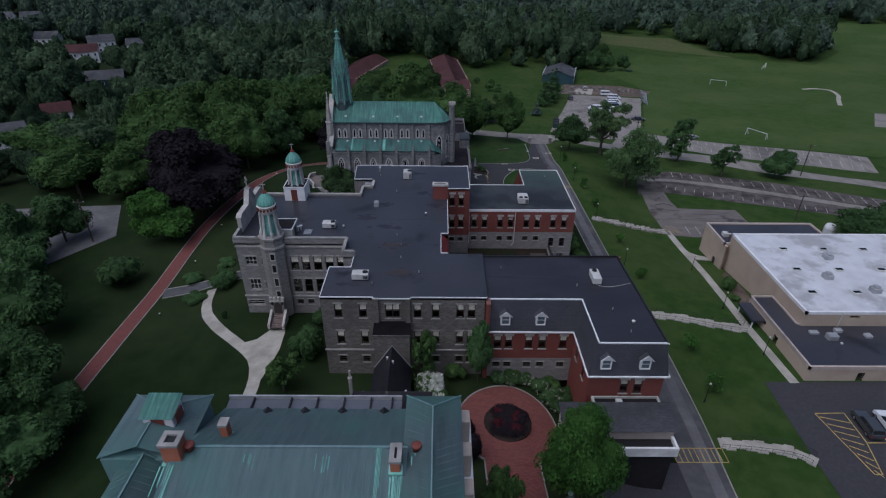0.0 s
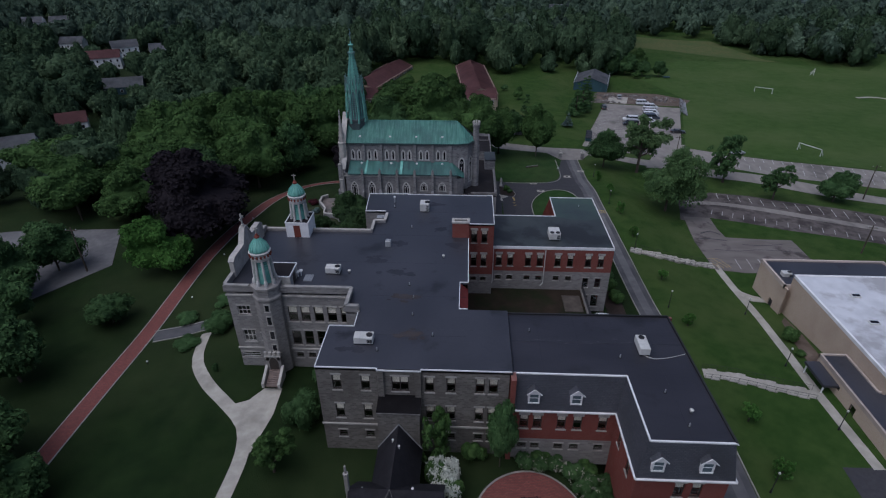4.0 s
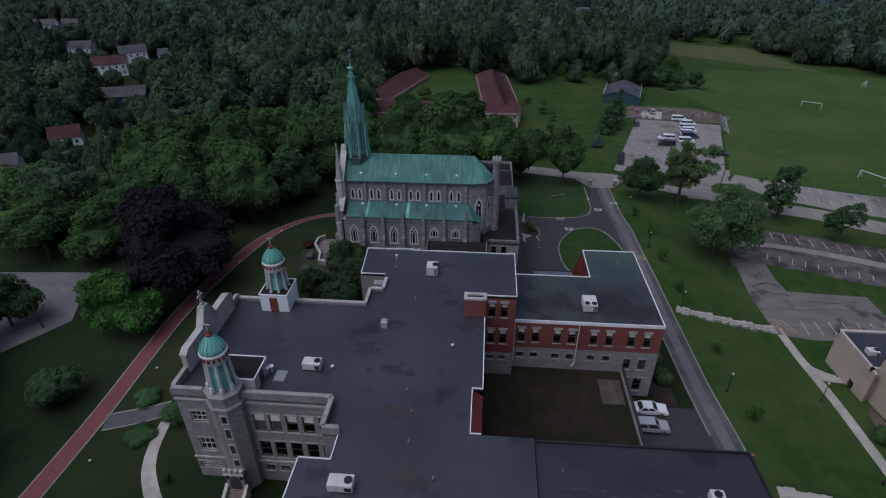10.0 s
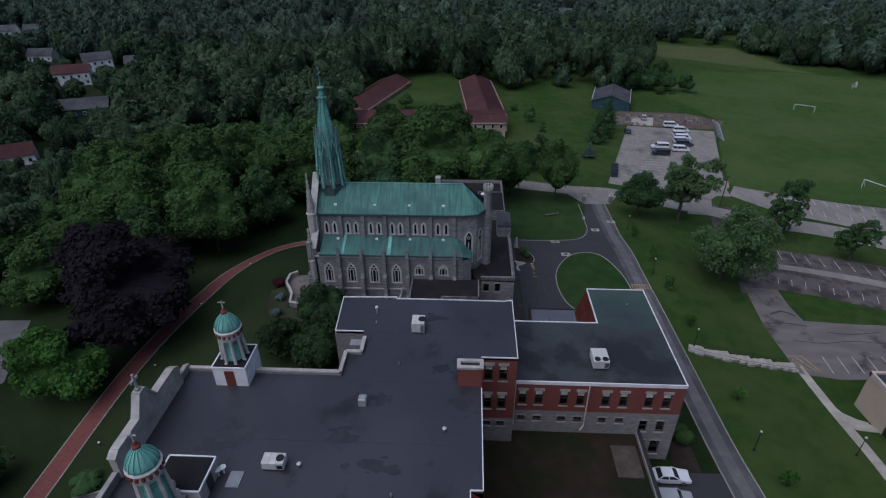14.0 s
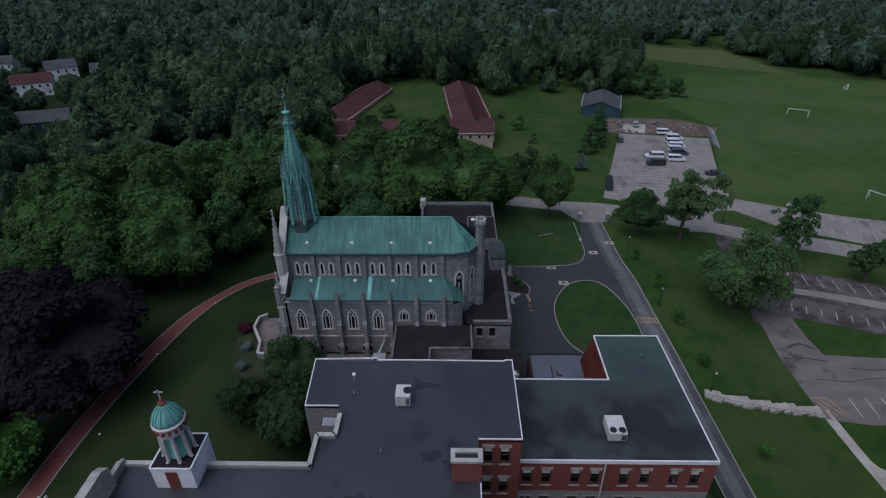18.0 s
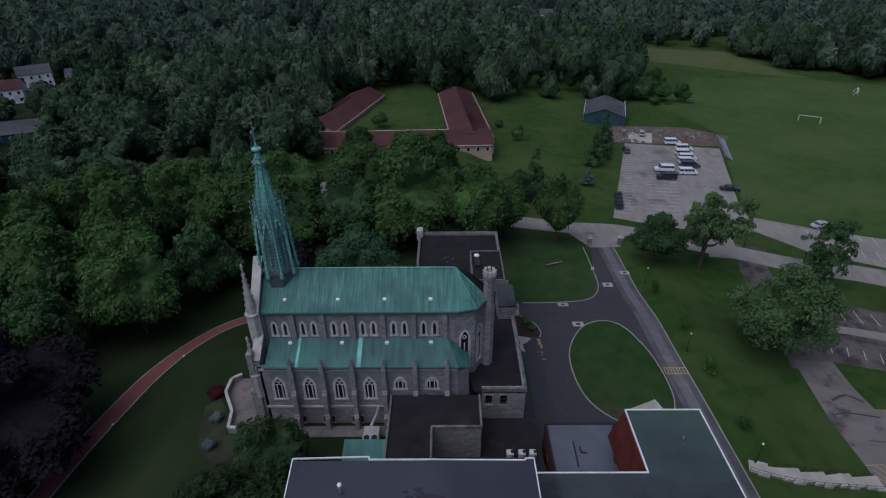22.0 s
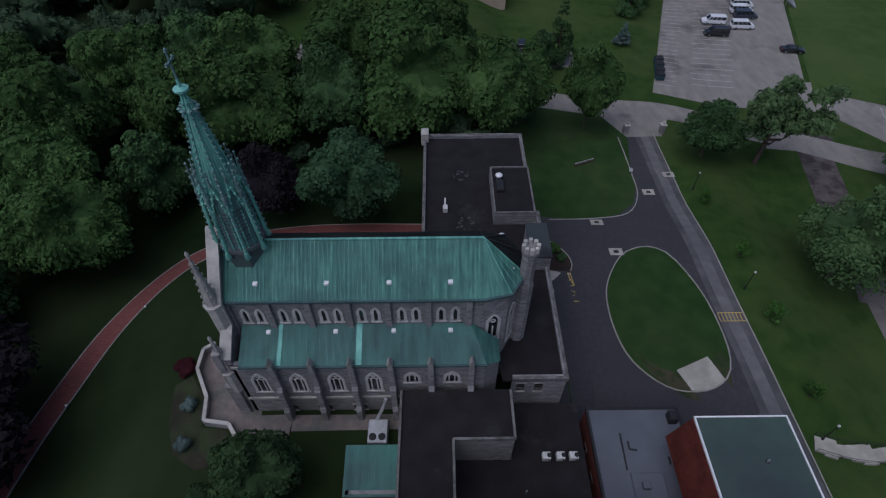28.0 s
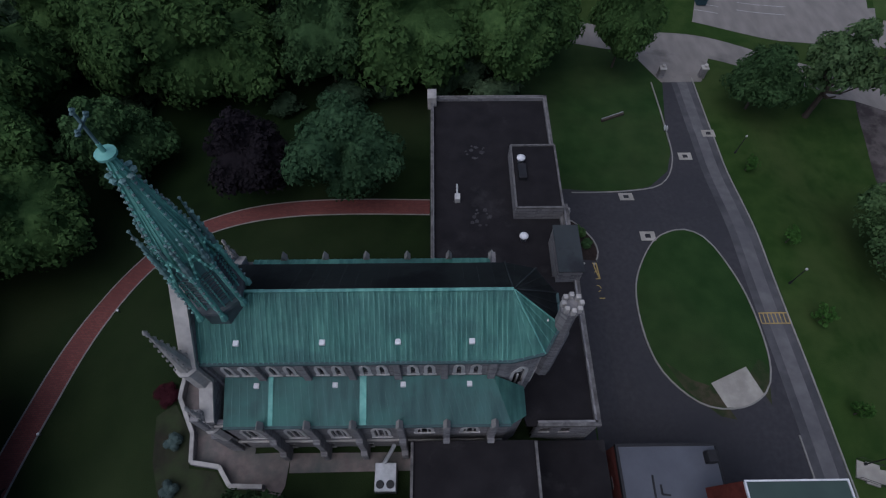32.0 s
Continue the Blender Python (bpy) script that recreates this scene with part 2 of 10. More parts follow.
LIMESTONE = paint("pale_limestone", (0.37, 0.352, 0.32), (0.47, 0.447, 0.41), 1.5, 0.85, 0.15, 0.5, (0.26, 0.247, 0.228))
PALESTONE = paint("pale_window_stone", (0.46, 0.445, 0.42), (0.58, 0.565, 0.54), 1.8, 0.85, 0.15, 0.6, (0.34, 0.33, 0.31))
COPING = paint("grey_coping_stone", (0.25, 0.242, 0.228), (0.34, 0.328, 0.308), 1.2, 0.85, 0.15, 0.4, (0.17, 0.165, 0.155))
WHITE = paint("white_painted_trim", (0.74, 0.74, 0.74), (0.82, 0.82, 0.81), 1.2, 0.55, 0.04, 0.5, (0.62, 0.62, 0.62))
COPPER = paint("green_copper_patina", (0.09, 0.25, 0.21), (0.2, 0.46, 0.378), 1.9, 0.55, 0.08, 0.2, (0.085, 0.19, 0.18), stretch=(1.6, 0.16, 0.16))
GUTTER = paint("dark_weathered_gutter", (0.045, 0.085, 0.085), (0.07, 0.12, 0.12), 2, 0.6, 0.05, 0.5, (0.035, 0.06, 0.06))
COPPER_OLD = paint("grey_green_copper", (0.12, 0.18, 0.195), (0.165, 0.235, 0.245), 1.2, 0.55, 0.08, 0.13, (0.125, 0.26, 0.235), stretch=(1.5, 0.2, 0.2))
COPPER_AISLE = paint("dull_copper_patina", (0.085, 0.17, 0.165), (0.135, 0.28, 0.255), 1.1, 0.55, 0.06, 0.14, (0.13, 0.36, 0.3), stretch=(1.4, 0.16, 0.16))
COPPER_BRIGHT = paint("pale_verdigris", (0.16, 0.42, 0.35), (0.24, 0.52, 0.44), 1.5, 0.65, 0.1, 0.6, (0.12, 0.3, 0.26))
STAIN = paint("dark_damp_membrane", (0.034, 0.034, 0.043), (0.042, 0.042, 0.052), 0.8, 0.45, 0.05, 0.3)
STAIN_BROWN = paint("brown_worn_membrane", (0.058, 0.045, 0.04), (0.046, 0.042, 0.046), 1.5, 0.6, 0.1, 0.5)
DARKWOOD = paint("dark_window_frame", (0.05, 0.042, 0.036), (0.07, 0.06, 0.05), 3, 0.6, 0.05)
BLIND = paint("cream_blind", (0.72, 0.65, 0.54), (0.78, 0.71, 0.6), 2, 0.8, 0.05)
METAL = paint("galvanised_metal", (0.4, 0.41, 0.42), (0.5, 0.51, 0.52), 2, 0.45, 0.04, 0.6, (0.3, 0.31, 0.31), metal=0.4)
ACWHITE = paint("off_white_enamel", (0.5, 0.495, 0.47), (0.6, 0.595, 0.56), 2, 0.5, 0.03, 0.7, (0.45, 0.45, 0.42))
BLACK = paint("black_metal", (0.02, 0.02, 0.022), (0.032, 0.032, 0.034), 3, 0.5, 0.05)
REDMETAL = paint("red_painted_metal", (0.24, 0.05, 0.045), (0.3, 0.066, 0.058), 1.5, 0.6, 0.05, 0.5, (0.2, 0.045, 0.04))
RUST = paint("rust_red_paint", (0.19, 0.048, 0.034), (0.23, 0.062, 0.044), 2, 0.75, 0.1, 0.6)
REDROOF = paint("dull_red_shingles", (0.14, 0.065, 0.065), (0.175, 0.082, 0.08), 0.9, 0.85, 0.2, 0.12, (0.11, 0.05, 0.052), bump_scale=6)
GREYROOF = paint("grey_shingles", (0.145, 0.15, 0.16), (0.19, 0.196, 0.208), 0.9, 0.85, 0.2, 0.15, (0.09, 0.095, 0.1), bump_scale=6)
SIDING = paint("white_clapboard", (0.78, 0.78, 0.77), (0.84, 0.84, 0.83), 0.7, 0.7, 0.1, 0.3, stretch=(0.3, 0.3, 8))
BLUEWALL = paint("blue_green_metal_siding", (0.032, 0.07, 0.085), (0.042, 0.09, 0.105), 0.8, 0.6, 0.05, 0.3, stretch=(5, 5, 0.2))
YELLOW = paint("yellow_road_paint", (0.42, 0.3, 0.085), (0.5, 0.37, 0.12), 3, 0.8, 0.05, 0.8, (0.26, 0.2, 0.09))
LINE = paint("white_road_paint", (0.5, 0.5, 0.48), (0.62, 0.62, 0.6), 2, 0.8, 0.05, 0.8, (0.35, 0.34, 0.33))
BARK = paint("grey_bark", (0.07, 0.055, 0.042), (0.11, 0.09, 0.07), 4, 0.95, 0.5, 0.5, stretch=(3, 3, 0.6))
DOORRED = paint("dark_red_door", (0.18, 0.05, 0.035), (0.22, 0.065, 0.045), 3, 0.5, 0.04)
BEIGE = paint("beige_painted_trim", (0.5, 0.42, 0.36), (0.56, 0.48, 0.42), 2, 0.6, 0.05)


def leaf(name, a, b, vary=0.2, speck=0.22, bump=0.8, scale=1.6):
    m = paint(name, a, b, scale, 0.85, bump, 0.3, [v * 0.75 for v in a], spec=0.08, island=vary, bump_scale=2.2)
    n, l = m.node_tree.nodes, m.node_tree.links
    p, out = n["Principled BSDF"], n["Material Output"]
    src = p.inputs["Base Color"].links[0].from_socket
    tr = n.new("ShaderNodeBsdfTranslucent")
    mix = n.new("ShaderNodeMixShader")
    mix.inputs[0].default_value = 0.25
    isl = n.new("ShaderNodeHueSaturation")
    rr = n.new("ShaderNodeMapRange")
    rr.inputs["To Min"].default_value, rr.inputs["To Max"].default_value = 1 - speck, 1 + speck
    g = n.new("ShaderNodeNewGeometry")
    l.new(g.outputs["Random Per Island"], rr.inputs["Value"])
    l.new(rr.outputs[0], isl.inputs["Value"])
    l.new(src, isl.inputs["Color"])
    l.new(isl.outputs[0], p.inputs["Base Color"])
    l.new(isl.outputs[0], tr.inputs["Color"])
    l.new(p.outputs[0], mix.inputs[1])
    l.new(tr.outputs[0], mix.inputs[2])
    l.new(mix.outputs[0], out.inputs["Surface"])
    return m


LEAF = leaf("green_leaves", (0.04604, 0.09347, 0.02708), (0.07854, 0.1381, 0.04198))
LEAF_LIGHT = leaf("fresh_green_leaves", (0.05298, 0.1331, 0.02587), (0.0887, 0.1872, 0.04189))
LEAF_DARK = leaf("deep_green_leaves", (0.04368, 0.09027, 0.03203), (0.07571, 0.1369, 0.05096))
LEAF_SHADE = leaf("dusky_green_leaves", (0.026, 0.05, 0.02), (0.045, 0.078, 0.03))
LEAF_BLUEGREEN = leaf("blue_green_leaves", (0.03542, 0.077, 0.03542), (0.06006, 0.114, 0.05236))
LEAF_GREY = leaf("grey_green_leaves", (0.0825, 0.143, 0.055), (0.1375, 0.209, 0.088))
LEAF_PURPLE = leaf("dark_purple_leaves", (0.0165, 0.0138, 0.017), (0.024, 0.02, 0.0235), 0.1, 0.1)
LEAF_WILLOW = leaf("light_feathery_leaves", (0.082, 0.15, 0.055), (0.135, 0.22, 0.085))
LEAF_BLUE = leaf("blue_grey_needles", (0.09, 0.13, 0.12), (0.13, 0.18, 0.16))
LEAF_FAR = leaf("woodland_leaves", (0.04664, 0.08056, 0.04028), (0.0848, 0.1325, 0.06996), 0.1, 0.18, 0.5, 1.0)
# far crowns: distance haze put into the leaf colour, paler then bluer
LEAF_HAZE_PALE = leaf("pale_woodland_leaves", (0.0588, 0.0945, 0.0609), (0.0987, 0.1428, 0.0987), 0.1, 0.12, 0.3, 1.0)
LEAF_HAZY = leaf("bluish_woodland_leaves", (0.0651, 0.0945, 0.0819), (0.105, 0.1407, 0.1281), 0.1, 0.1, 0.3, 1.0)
for far_leaf in (LEAF_FAR, LEAF_HAZE_PALE, LEAF_HAZY):
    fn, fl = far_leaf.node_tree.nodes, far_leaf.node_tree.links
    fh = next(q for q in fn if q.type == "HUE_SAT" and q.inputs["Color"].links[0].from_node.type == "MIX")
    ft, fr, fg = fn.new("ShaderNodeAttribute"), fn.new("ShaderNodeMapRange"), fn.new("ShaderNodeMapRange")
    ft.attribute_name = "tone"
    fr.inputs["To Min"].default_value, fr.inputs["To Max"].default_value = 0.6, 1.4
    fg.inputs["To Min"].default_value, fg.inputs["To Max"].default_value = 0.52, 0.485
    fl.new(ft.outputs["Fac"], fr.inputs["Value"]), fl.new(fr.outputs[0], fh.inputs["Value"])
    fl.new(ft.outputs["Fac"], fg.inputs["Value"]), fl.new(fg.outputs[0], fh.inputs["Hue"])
BLOSSOM = leaf("white_blossom", (0.76, 0.78, 0.7), (0.86, 0.87, 0.8), 0.1, 0.08)
FLOWER = leaf("red_flowers", (0.055, 0.014, 0.02), (0.09, 0.02, 0.026))

GLASS = bpy.data.materials.new("window_glass")
GLASS.use_nodes = True
gp = GLASS.node_tree.nodes["Principled BSDF"]
gp.inputs["Base Color"].default_value = (0.88, 0.91, 0.92, 1)
gp.inputs["Roughness"].default_value, gp.inputs["Transmission Weight"].default_value, gp.inputs["IOR"].default_value = 0.03, 1.0, 1.45


# ---- shaping helpers ----
PLACE = {}


# how far each building stands from the lines its parts are drawn on
SCHOOL_AT, WING_AT, BRICK_AT, CHURCH_AT, SACRISTY_AT, LINK_AT = (0.2, -1.0, 0.6), (0.33, -0.95, 0.4), (0.1, -1.3, 1.3), (-0.82, 0.82, -1.4), (0.45, 0.3, -0.7), (0.05, 0.0, -0.5)
ROOF_AT = {19.15: SCHOOL_AT, 18.75: WING_AT, 13.45: BRICK_AT, 13.46: BRICK_AT, 9.05: LINK_AT}


def thing(name, label, category, at=(0, 0, 0), group="", kind="", shift=(0, 0, 0), size=1.0):
    """An empty at the thing's base; its parts are drawn in place, shift moves the whole and size scales it from the base."""
    ob = new(name)
    ob.empty_display_size = 0.5
    ob.location = Vector(at) + Vector(shift)
    ob.scale = (size, size, size)
    PLACE[ob] = Matrix.Translation(at)
    return tagged(ob, label, category, group, kind)


def mesh_of(bm, name, material, smooth=False):
    me = bpy.data.meshes.new(name)
    bm.to_mesh(me)
    bm.free()
    for mt in material if isinstance(material, (list, tuple)) else [material]:
        me.materials.append(mt)
    if smooth:
        for f in me.polygons:
            f.use_smooth = True
    return me


def part(name, shape, material, parent, label="", m=None, smooth=False):
    """One mesh object under a thing or a part; shape is a bmesh, or a mesh that pieces share, set at the pose m."""
    me = mesh_of(shape, name, material, smooth) if isinstance(shape, bmesh.types.BMesh) else shape
    ob = new(name, me)
    m = m or Matrix.Identity(4)
    if parent is not None:
        ob.parent = parent
        ob.matrix_parent_inverse = PLACE[parent].inverted()
    ob.matrix_basis = m
    PLACE[ob] = m
    return tagged(ob, label)


def solo(name, shape, material, label, category, kind="", group="", m=None, smooth=False):
    return tagged(part(name, shape, material, None, label, m, smooth), "", category, group, kind)


def face(bm, pts, mi=0):
    f = bm.faces.new([bm.verts.new(p) for p in pts])
    f.material_index = mi
    return f


def box(bm, x0, y0, z0, x1, y1, z1, mi=0):
    v = [bm.verts.new(p) for p in ((x0, y0, z0), (x1, y0, z0), (x1, y1, z0), (x0, y1, z0), (x0, y0, z1), (x1, y0, z1), (x1, y1, z1), (x0, y1, z1))]
    for q in ((3, 2, 1, 0), (4, 5, 6, 7), (0, 1, 5, 4), (1, 2, 6, 5), (2, 3, 7, 6), (3, 0, 4, 7)):
        bm.faces.new([v[i] for i in q]).material_index = mi
    return v


def bevelled(bm, x0, y0, z0, x1, y1, z1, r=0.05, mi=0):
    """A box with worn, chamfered upright and top edges."""
    a = [(x0 + r, y0), (x1 - r, y0), (x1, y0 + r), (x1, y1 - r), (x1 - r, y1), (x0 + r, y1), (x0, y1 - r), (x0, y0 + r)]
    b = [(x0 + r, y0 + r), (x1 - r, y0 + r), (x1 - r, y0 + r), (x1 - r, y1 - r), (x1 - r, y1 - r), (x0 + r, y1 - r), (x0 + r, y1 - r), (x0 + r, y0 + r)]
    lo = [bm.verts.new((*p, z0)) for p in a]
    hi = [bm.verts.new((*p, z1 - r)) for p in a]
    top = {}
    for p in b:
        top.setdefault(p, bm.verts.new((*p, z1)) if p not in top else None)
    bm.faces.new(list(reversed(lo))).material_index = mi
    for i in range(8):
        j = (i + 1) % 8
        bm.faces.new((lo[i], lo[j], hi[j], hi[i])).material_index = mi
        t = [hi[i], hi[j], top[b[j]], top[b[i]]]
        bm.faces.new(t if b[i] != b[j] else t[:3]).material_index = mi
    bm.faces.new([top[b[0]], top[b[1]], top[b[3]], top[b[5]]]).material_index = mi


def prism(bm, poly, z0, z1, mi=0, base=True):
    """An upright prism over a counter-clockwise outline."""
    lo, hi = [bm.verts.new((x, y, z0)) for x, y in poly], [bm.verts.new((x, y, z1)) for x, y in poly]
    n = len(poly)
    for i in range(n):
        bm.faces.new((lo[i], lo[(i + 1) % n], hi[(i + 1) % n], hi[i])).material_index = mi
    bm.faces.new(hi).material_index = mi
    if base:
        bm.faces.new(list(reversed(lo))).material_index = mi


def lathe(bm, cx, cy, rings, n=12, phase=0.0, mi=0, cap=True):
    """Rings of (radius, height) joined up round an upright axis."""
    prev = first = None
    for r, z in rings:
        ring = [bm.verts.new((cx + r * math.cos(phase + 2 * math.pi * i / n), cy + r * math.sin(phase + 2 * math.pi * i / n), z)) for i in range(n)]
        if prev:
            for i in range(n):
                bm.faces.new((prev[i], prev[(i + 1) % n], ring[(i + 1) % n], ring[i])).material_index = mi
        first, prev = first or ring, ring
    if cap:
        bm.faces.new(prev).material_index = mi
        bm.faces.new(list(reversed(first))).material_index = mi


def bar(bm, p, q, w, h=None, n=4, mi=0):
    """A straight bar of width w (and height h) from p to q; n sides."""
    p, q = Vector(p), Vector(q)
    d = (q - p).normalized()
    s = d.cross(Vector((0, 0, 1)))
    s = s.normalized() if s.length > 1e-4 else Vector((1, 0, 0))
    u = s.cross(d)
    h = h or w
    k = math.sqrt(0.5) if n == 4 else 0.5
    off = [s * math.cos(2 * math.pi * (i + 0.5) / n) * w * k + u * math.sin(2 * math.pi * (i + 0.5) / n) * h * k for i in range(n)]
    a, b = [bm.verts.new(p + o) for o in off], [bm.verts.new(q + o) for o in off]
    for i in range(n):
        bm.faces.new((a[i], b[i], b[(i + 1) % n], a[(i + 1) % n])).material_index = mi
    bm.faces.new(a).material_index = mi
    bm.faces.new(list(reversed(b))).material_index = mi


def ramp(a, b, x):
    t = min(1.0, max(0.0, (x - a) / (b - a)))
    return t * t * (3 - 2 * t)


def ground(x, y):
    """The height of the hill: high round the church and the school's front, falling to the drive, the car parks and the fields."""
    n = ramp(124, 150, y)
    west = 4.1 + 1.1 * ramp(80, 116, y) - 2.5 * ramp(60, 130, -x) + (2.6 + 0.3 * ramp(85, 113, y)) * ramp(-46, -32, x) * (1 - n) - 3.0 * n - 2 * ramp(150, 210, y)
    bank = ramp(36, 54, x) * (3.6 * ramp(70, 112, y) + 0.8 * ramp(112, 140, y)) * (1 - 0.75 * ramp(140, 180, y))
    east = 1.4 + 0.9 * ramp(105, 128, y) - 2.3 * ramp(141, 158, y) - 2.9 * ramp(157, 192, y) - 1.0 * ramp(192, 250, y) - bank - 2.1 * ramp(90, 150, x) * ramp(200, 280, y)
    k, q = ramp(58, 69, y), ramp(60, 69, y) * (1 - ramp(92, 100, y))
    return west + (east - west) * ramp(8 - 7 * k - 6 * q, 28 - 16 * k - 8 * q, x)


def smooth_line(pts, step=1.5, closed=False):
    """A Catmull-Rom line through the points, about step metres apart."""
    out, n = [], len(pts)
    for i in range(n if closed else n - 1):
        g = (lambda j: Vector(pts[j % n])) if closed else (lambda j: Vector(pts[min(n - 1, max(0, j))]))
        a, b, c, d = g(i - 1), g(i), g(i + 1), g(i + 2)
        k = max(1, int((c - b).length / step))
        for s in range(k):
            t = s / k
            out.append(0.5 * ((2 * b) + (c - a) * t + (2 * a - 5 * b + 4 * c - d) * t * t + (3 * b - a - 3 * c + d) * t ** 3))
    if not closed:
        out.append(Vector(pts[-1]))
    return out


def strip(bm, line, width, lift, closed=False, mi=0, cross=2, shift=0.0, thick=0.0):
    """A band along a line on the ground, lifted a little; with thick it gets sides."""
    n, rows = len(line), []
    for i, p in enumerate(line):
        a, b = (line[(i - 1) % n], line[(i + 1) % n]) if closed else (line[max(0, i - 1)], line[min(n - 1, i + 1)])
        d = (b - a).normalized()
        s = Vector((-d.y, d.x))
        w = width(i / max(1, n - 1)) if callable(width) else width
        row = [p + s * (shift + w * (0.5 - j / cross)) for j in range(cross + 1)]
        top = [bm.verts.new((q.x, q.y, ground(q.x, q.y) + lift)) for q in row]
        if thick:
            top = [bm.verts.new((row[0].x, row[0].y, top[0].co.z - thick))] + top + [bm.verts.new((row[-1].x, row[-1].y, top[-1].co.z - thick))]
        rows.append(top)
    for i in range(n if closed else n - 1):
        a, b = rows[i], rows[(i + 1) % n]
        for j in range(len(a) - 1):
            bm.faces.new((a[j], a[j + 1], b[j + 1], b[j])).material_index = mi


def sheet(poly, lift, step=3.0):
    """A flat area draped over the ground."""
    bm = bmesh.new()
    face(bm, [(x, y, 0) for x, y in poly])
    if bm.faces[:][0].normal.z < 0 or sum((poly[i][0] - poly[i - 1][0]) * (poly[i][1] + poly[i - 1][1]) for i in range(len(poly))) > 0:
        bmesh.ops.reverse_faces(bm, faces=bm.faces[:])
    for axis in (0, 1):
        lo, hi = min(p[axis] for p in poly), max(p[axis] for p in poly)
        v = lo + step
        while v < hi:
            co, no = [0, 0, 0], [0, 0, 0]
            co[axis], no[axis] = v, 1
            bmesh.ops.bisect_plane(bm, geom=bm.verts[:] + bm.edges[:] + bm.faces[:], plane_co=co, plane_no=no)
            v += step
    for v in bm.verts:
        v.co.z = ground(v.co.x, v.co.y) + lift
    return bm


def wall(parent, a, b, z0, z1, material, holes=(), name="wall", thick=0.35, label="", depth=None):
    """A wall from a to b (outside on the right-hand side), with openings (u, sill, width, height) cut right through it."""
    a, b = Vector(a), Vector(b)
    ln = (b - a).length
    d = (b - a) / ln
    n = Vector((d.y, -d.x))
    holes = [h for h in holes]
    us = sorted({0.0, ln, *[h[0] - h[2] / 2 for h in holes], *[h[0] + h[2] / 2 for h in holes]})
    zs = sorted({z0, z1, *[h[1] for h in holes], *[h[1] + h[3] for h in holes]})
    us, zs = [u for u in us if -1e-6 <= u <= ln + 1e-6], [z for z in zs if z0 - 1e-6 <= z <= z1 + 1e-6]

    def solid(i, j):
        if not (0 <= i < len(us) - 1 and 0 <= j < len(zs) - 1):
            return False
        u, z = (us[i] + us[i + 1]) / 2, (zs[j] + zs[j + 1]) / 2
        return not any(abs(u - h[0]) < h[2] / 2 and h[1] < z < h[1] + h[3] for h in holes)
    bm, cache = bmesh.new(), {}

    def vert(i, j, k):
        if (i, j, k) not in cache:
            p = a + d * us[i] - n * (thick * k)
            cache[i, j, k] = bm.verts.new((p.x, p.y, zs[j]))
        return cache[i, j, k]
    for i in range(len(us) - 1):
        for j in range(len(zs) - 1):
            if not solid(i, j):
                continue
            bm.faces.new((vert(i, j, 0), vert(i + 1, j, 0), vert(i + 1, j + 1, 0), vert(i, j + 1, 0)))
            bm.faces.new((vert(i, j + 1, 1), vert(i + 1, j + 1, 1), vert(i + 1, j, 1), vert(i, j, 1)))
            if i > 0 and not solid(i - 1, j):
                bm.faces.new((vert(i, j, 1), vert(i, j, 0), vert(i, j + 1, 0), vert(i, j + 1, 1)))
            if i < len(us) - 2 and not solid(i + 1, j):
                bm.faces.new((vert(i + 1, j, 0), vert(i + 1, j, 1), vert(i + 1, j + 1, 1), vert(i + 1, j + 1, 0)))
            if not solid(i, j - 1):
                bm.faces.new((vert(i, j, 1), vert(i + 1, j, 1), vert(i + 1, j, 0), vert(i, j, 0)))
            if not solid(i, j + 1):
                bm.faces.new((vert(i, j + 1, 0), vert(i + 1, j + 1, 0), vert(i + 1, j + 1, 1), vert(i, j + 1, 1)))
    return part(name, bm, material, parent, label)


STOCK = {}


def shared(key, maker, material, smooth=False):
    if key not in STOCK:
        bm = bmesh.new()
        maker(bm)
        STOCK[key] = mesh_of(bm, key[0], material, smooth)
    return STOCK[key]


def on_wall(a, b, u, z, back=0.0):
    """The pose of a window in the wall a-b: x along the wall, y into it."""
    a, b = Vector(a), Vector(b)
    d = (b - a).normalized()
    p = a + d * u + Vector((-d.y, d.x)) * back
    return pose(p.x, p.y, z, 0, 0, math.degrees(math.atan2(d.y, d.x)))


def lattice(bm, xs, zs, y0, y1):
    """A frame of bars in one piece: xs and zs give where bars and gaps begin and end in turn."""
    nx, nz, v = len(xs) - 1, len(zs) - 1, {}

    def at(i, j, k):
        if (i, j, k) not in v:
            v[i, j, k] = bm.verts.new((xs[i], y1 if k else y0, zs[j]))
        return v[i, j, k]

    def solid(i, j):
        return 0 <= i < nx and 0 <= j < nz and (i % 2 == 0 or j % 2 == 0)
    for i in range(nx):
        for j in range(nz):
            if solid(i, j):
                bm.faces.new((at(i, j, 0), at(i + 1, j, 0), at(i + 1, j + 1, 0), at(i, j + 1, 0)))
                bm.faces.new((at(i, j + 1, 1), at(i + 1, j + 1, 1), at(i + 1, j, 1), at(i, j, 1)))
                for di, dj, p, q in ((-1, 0, (i, j + 1), (i, j)), (1, 0, (i + 1, j), (i + 1, j + 1)), (0, -1, (i, j), (i + 1, j)), (0, 1, (i + 1, j + 1), (i, j + 1))):
                    if not solid(i + di, j + dj):
                        bm.faces.new((at(*q, 0), at(*p, 0), at(*p, 1), at(*q, 1)))


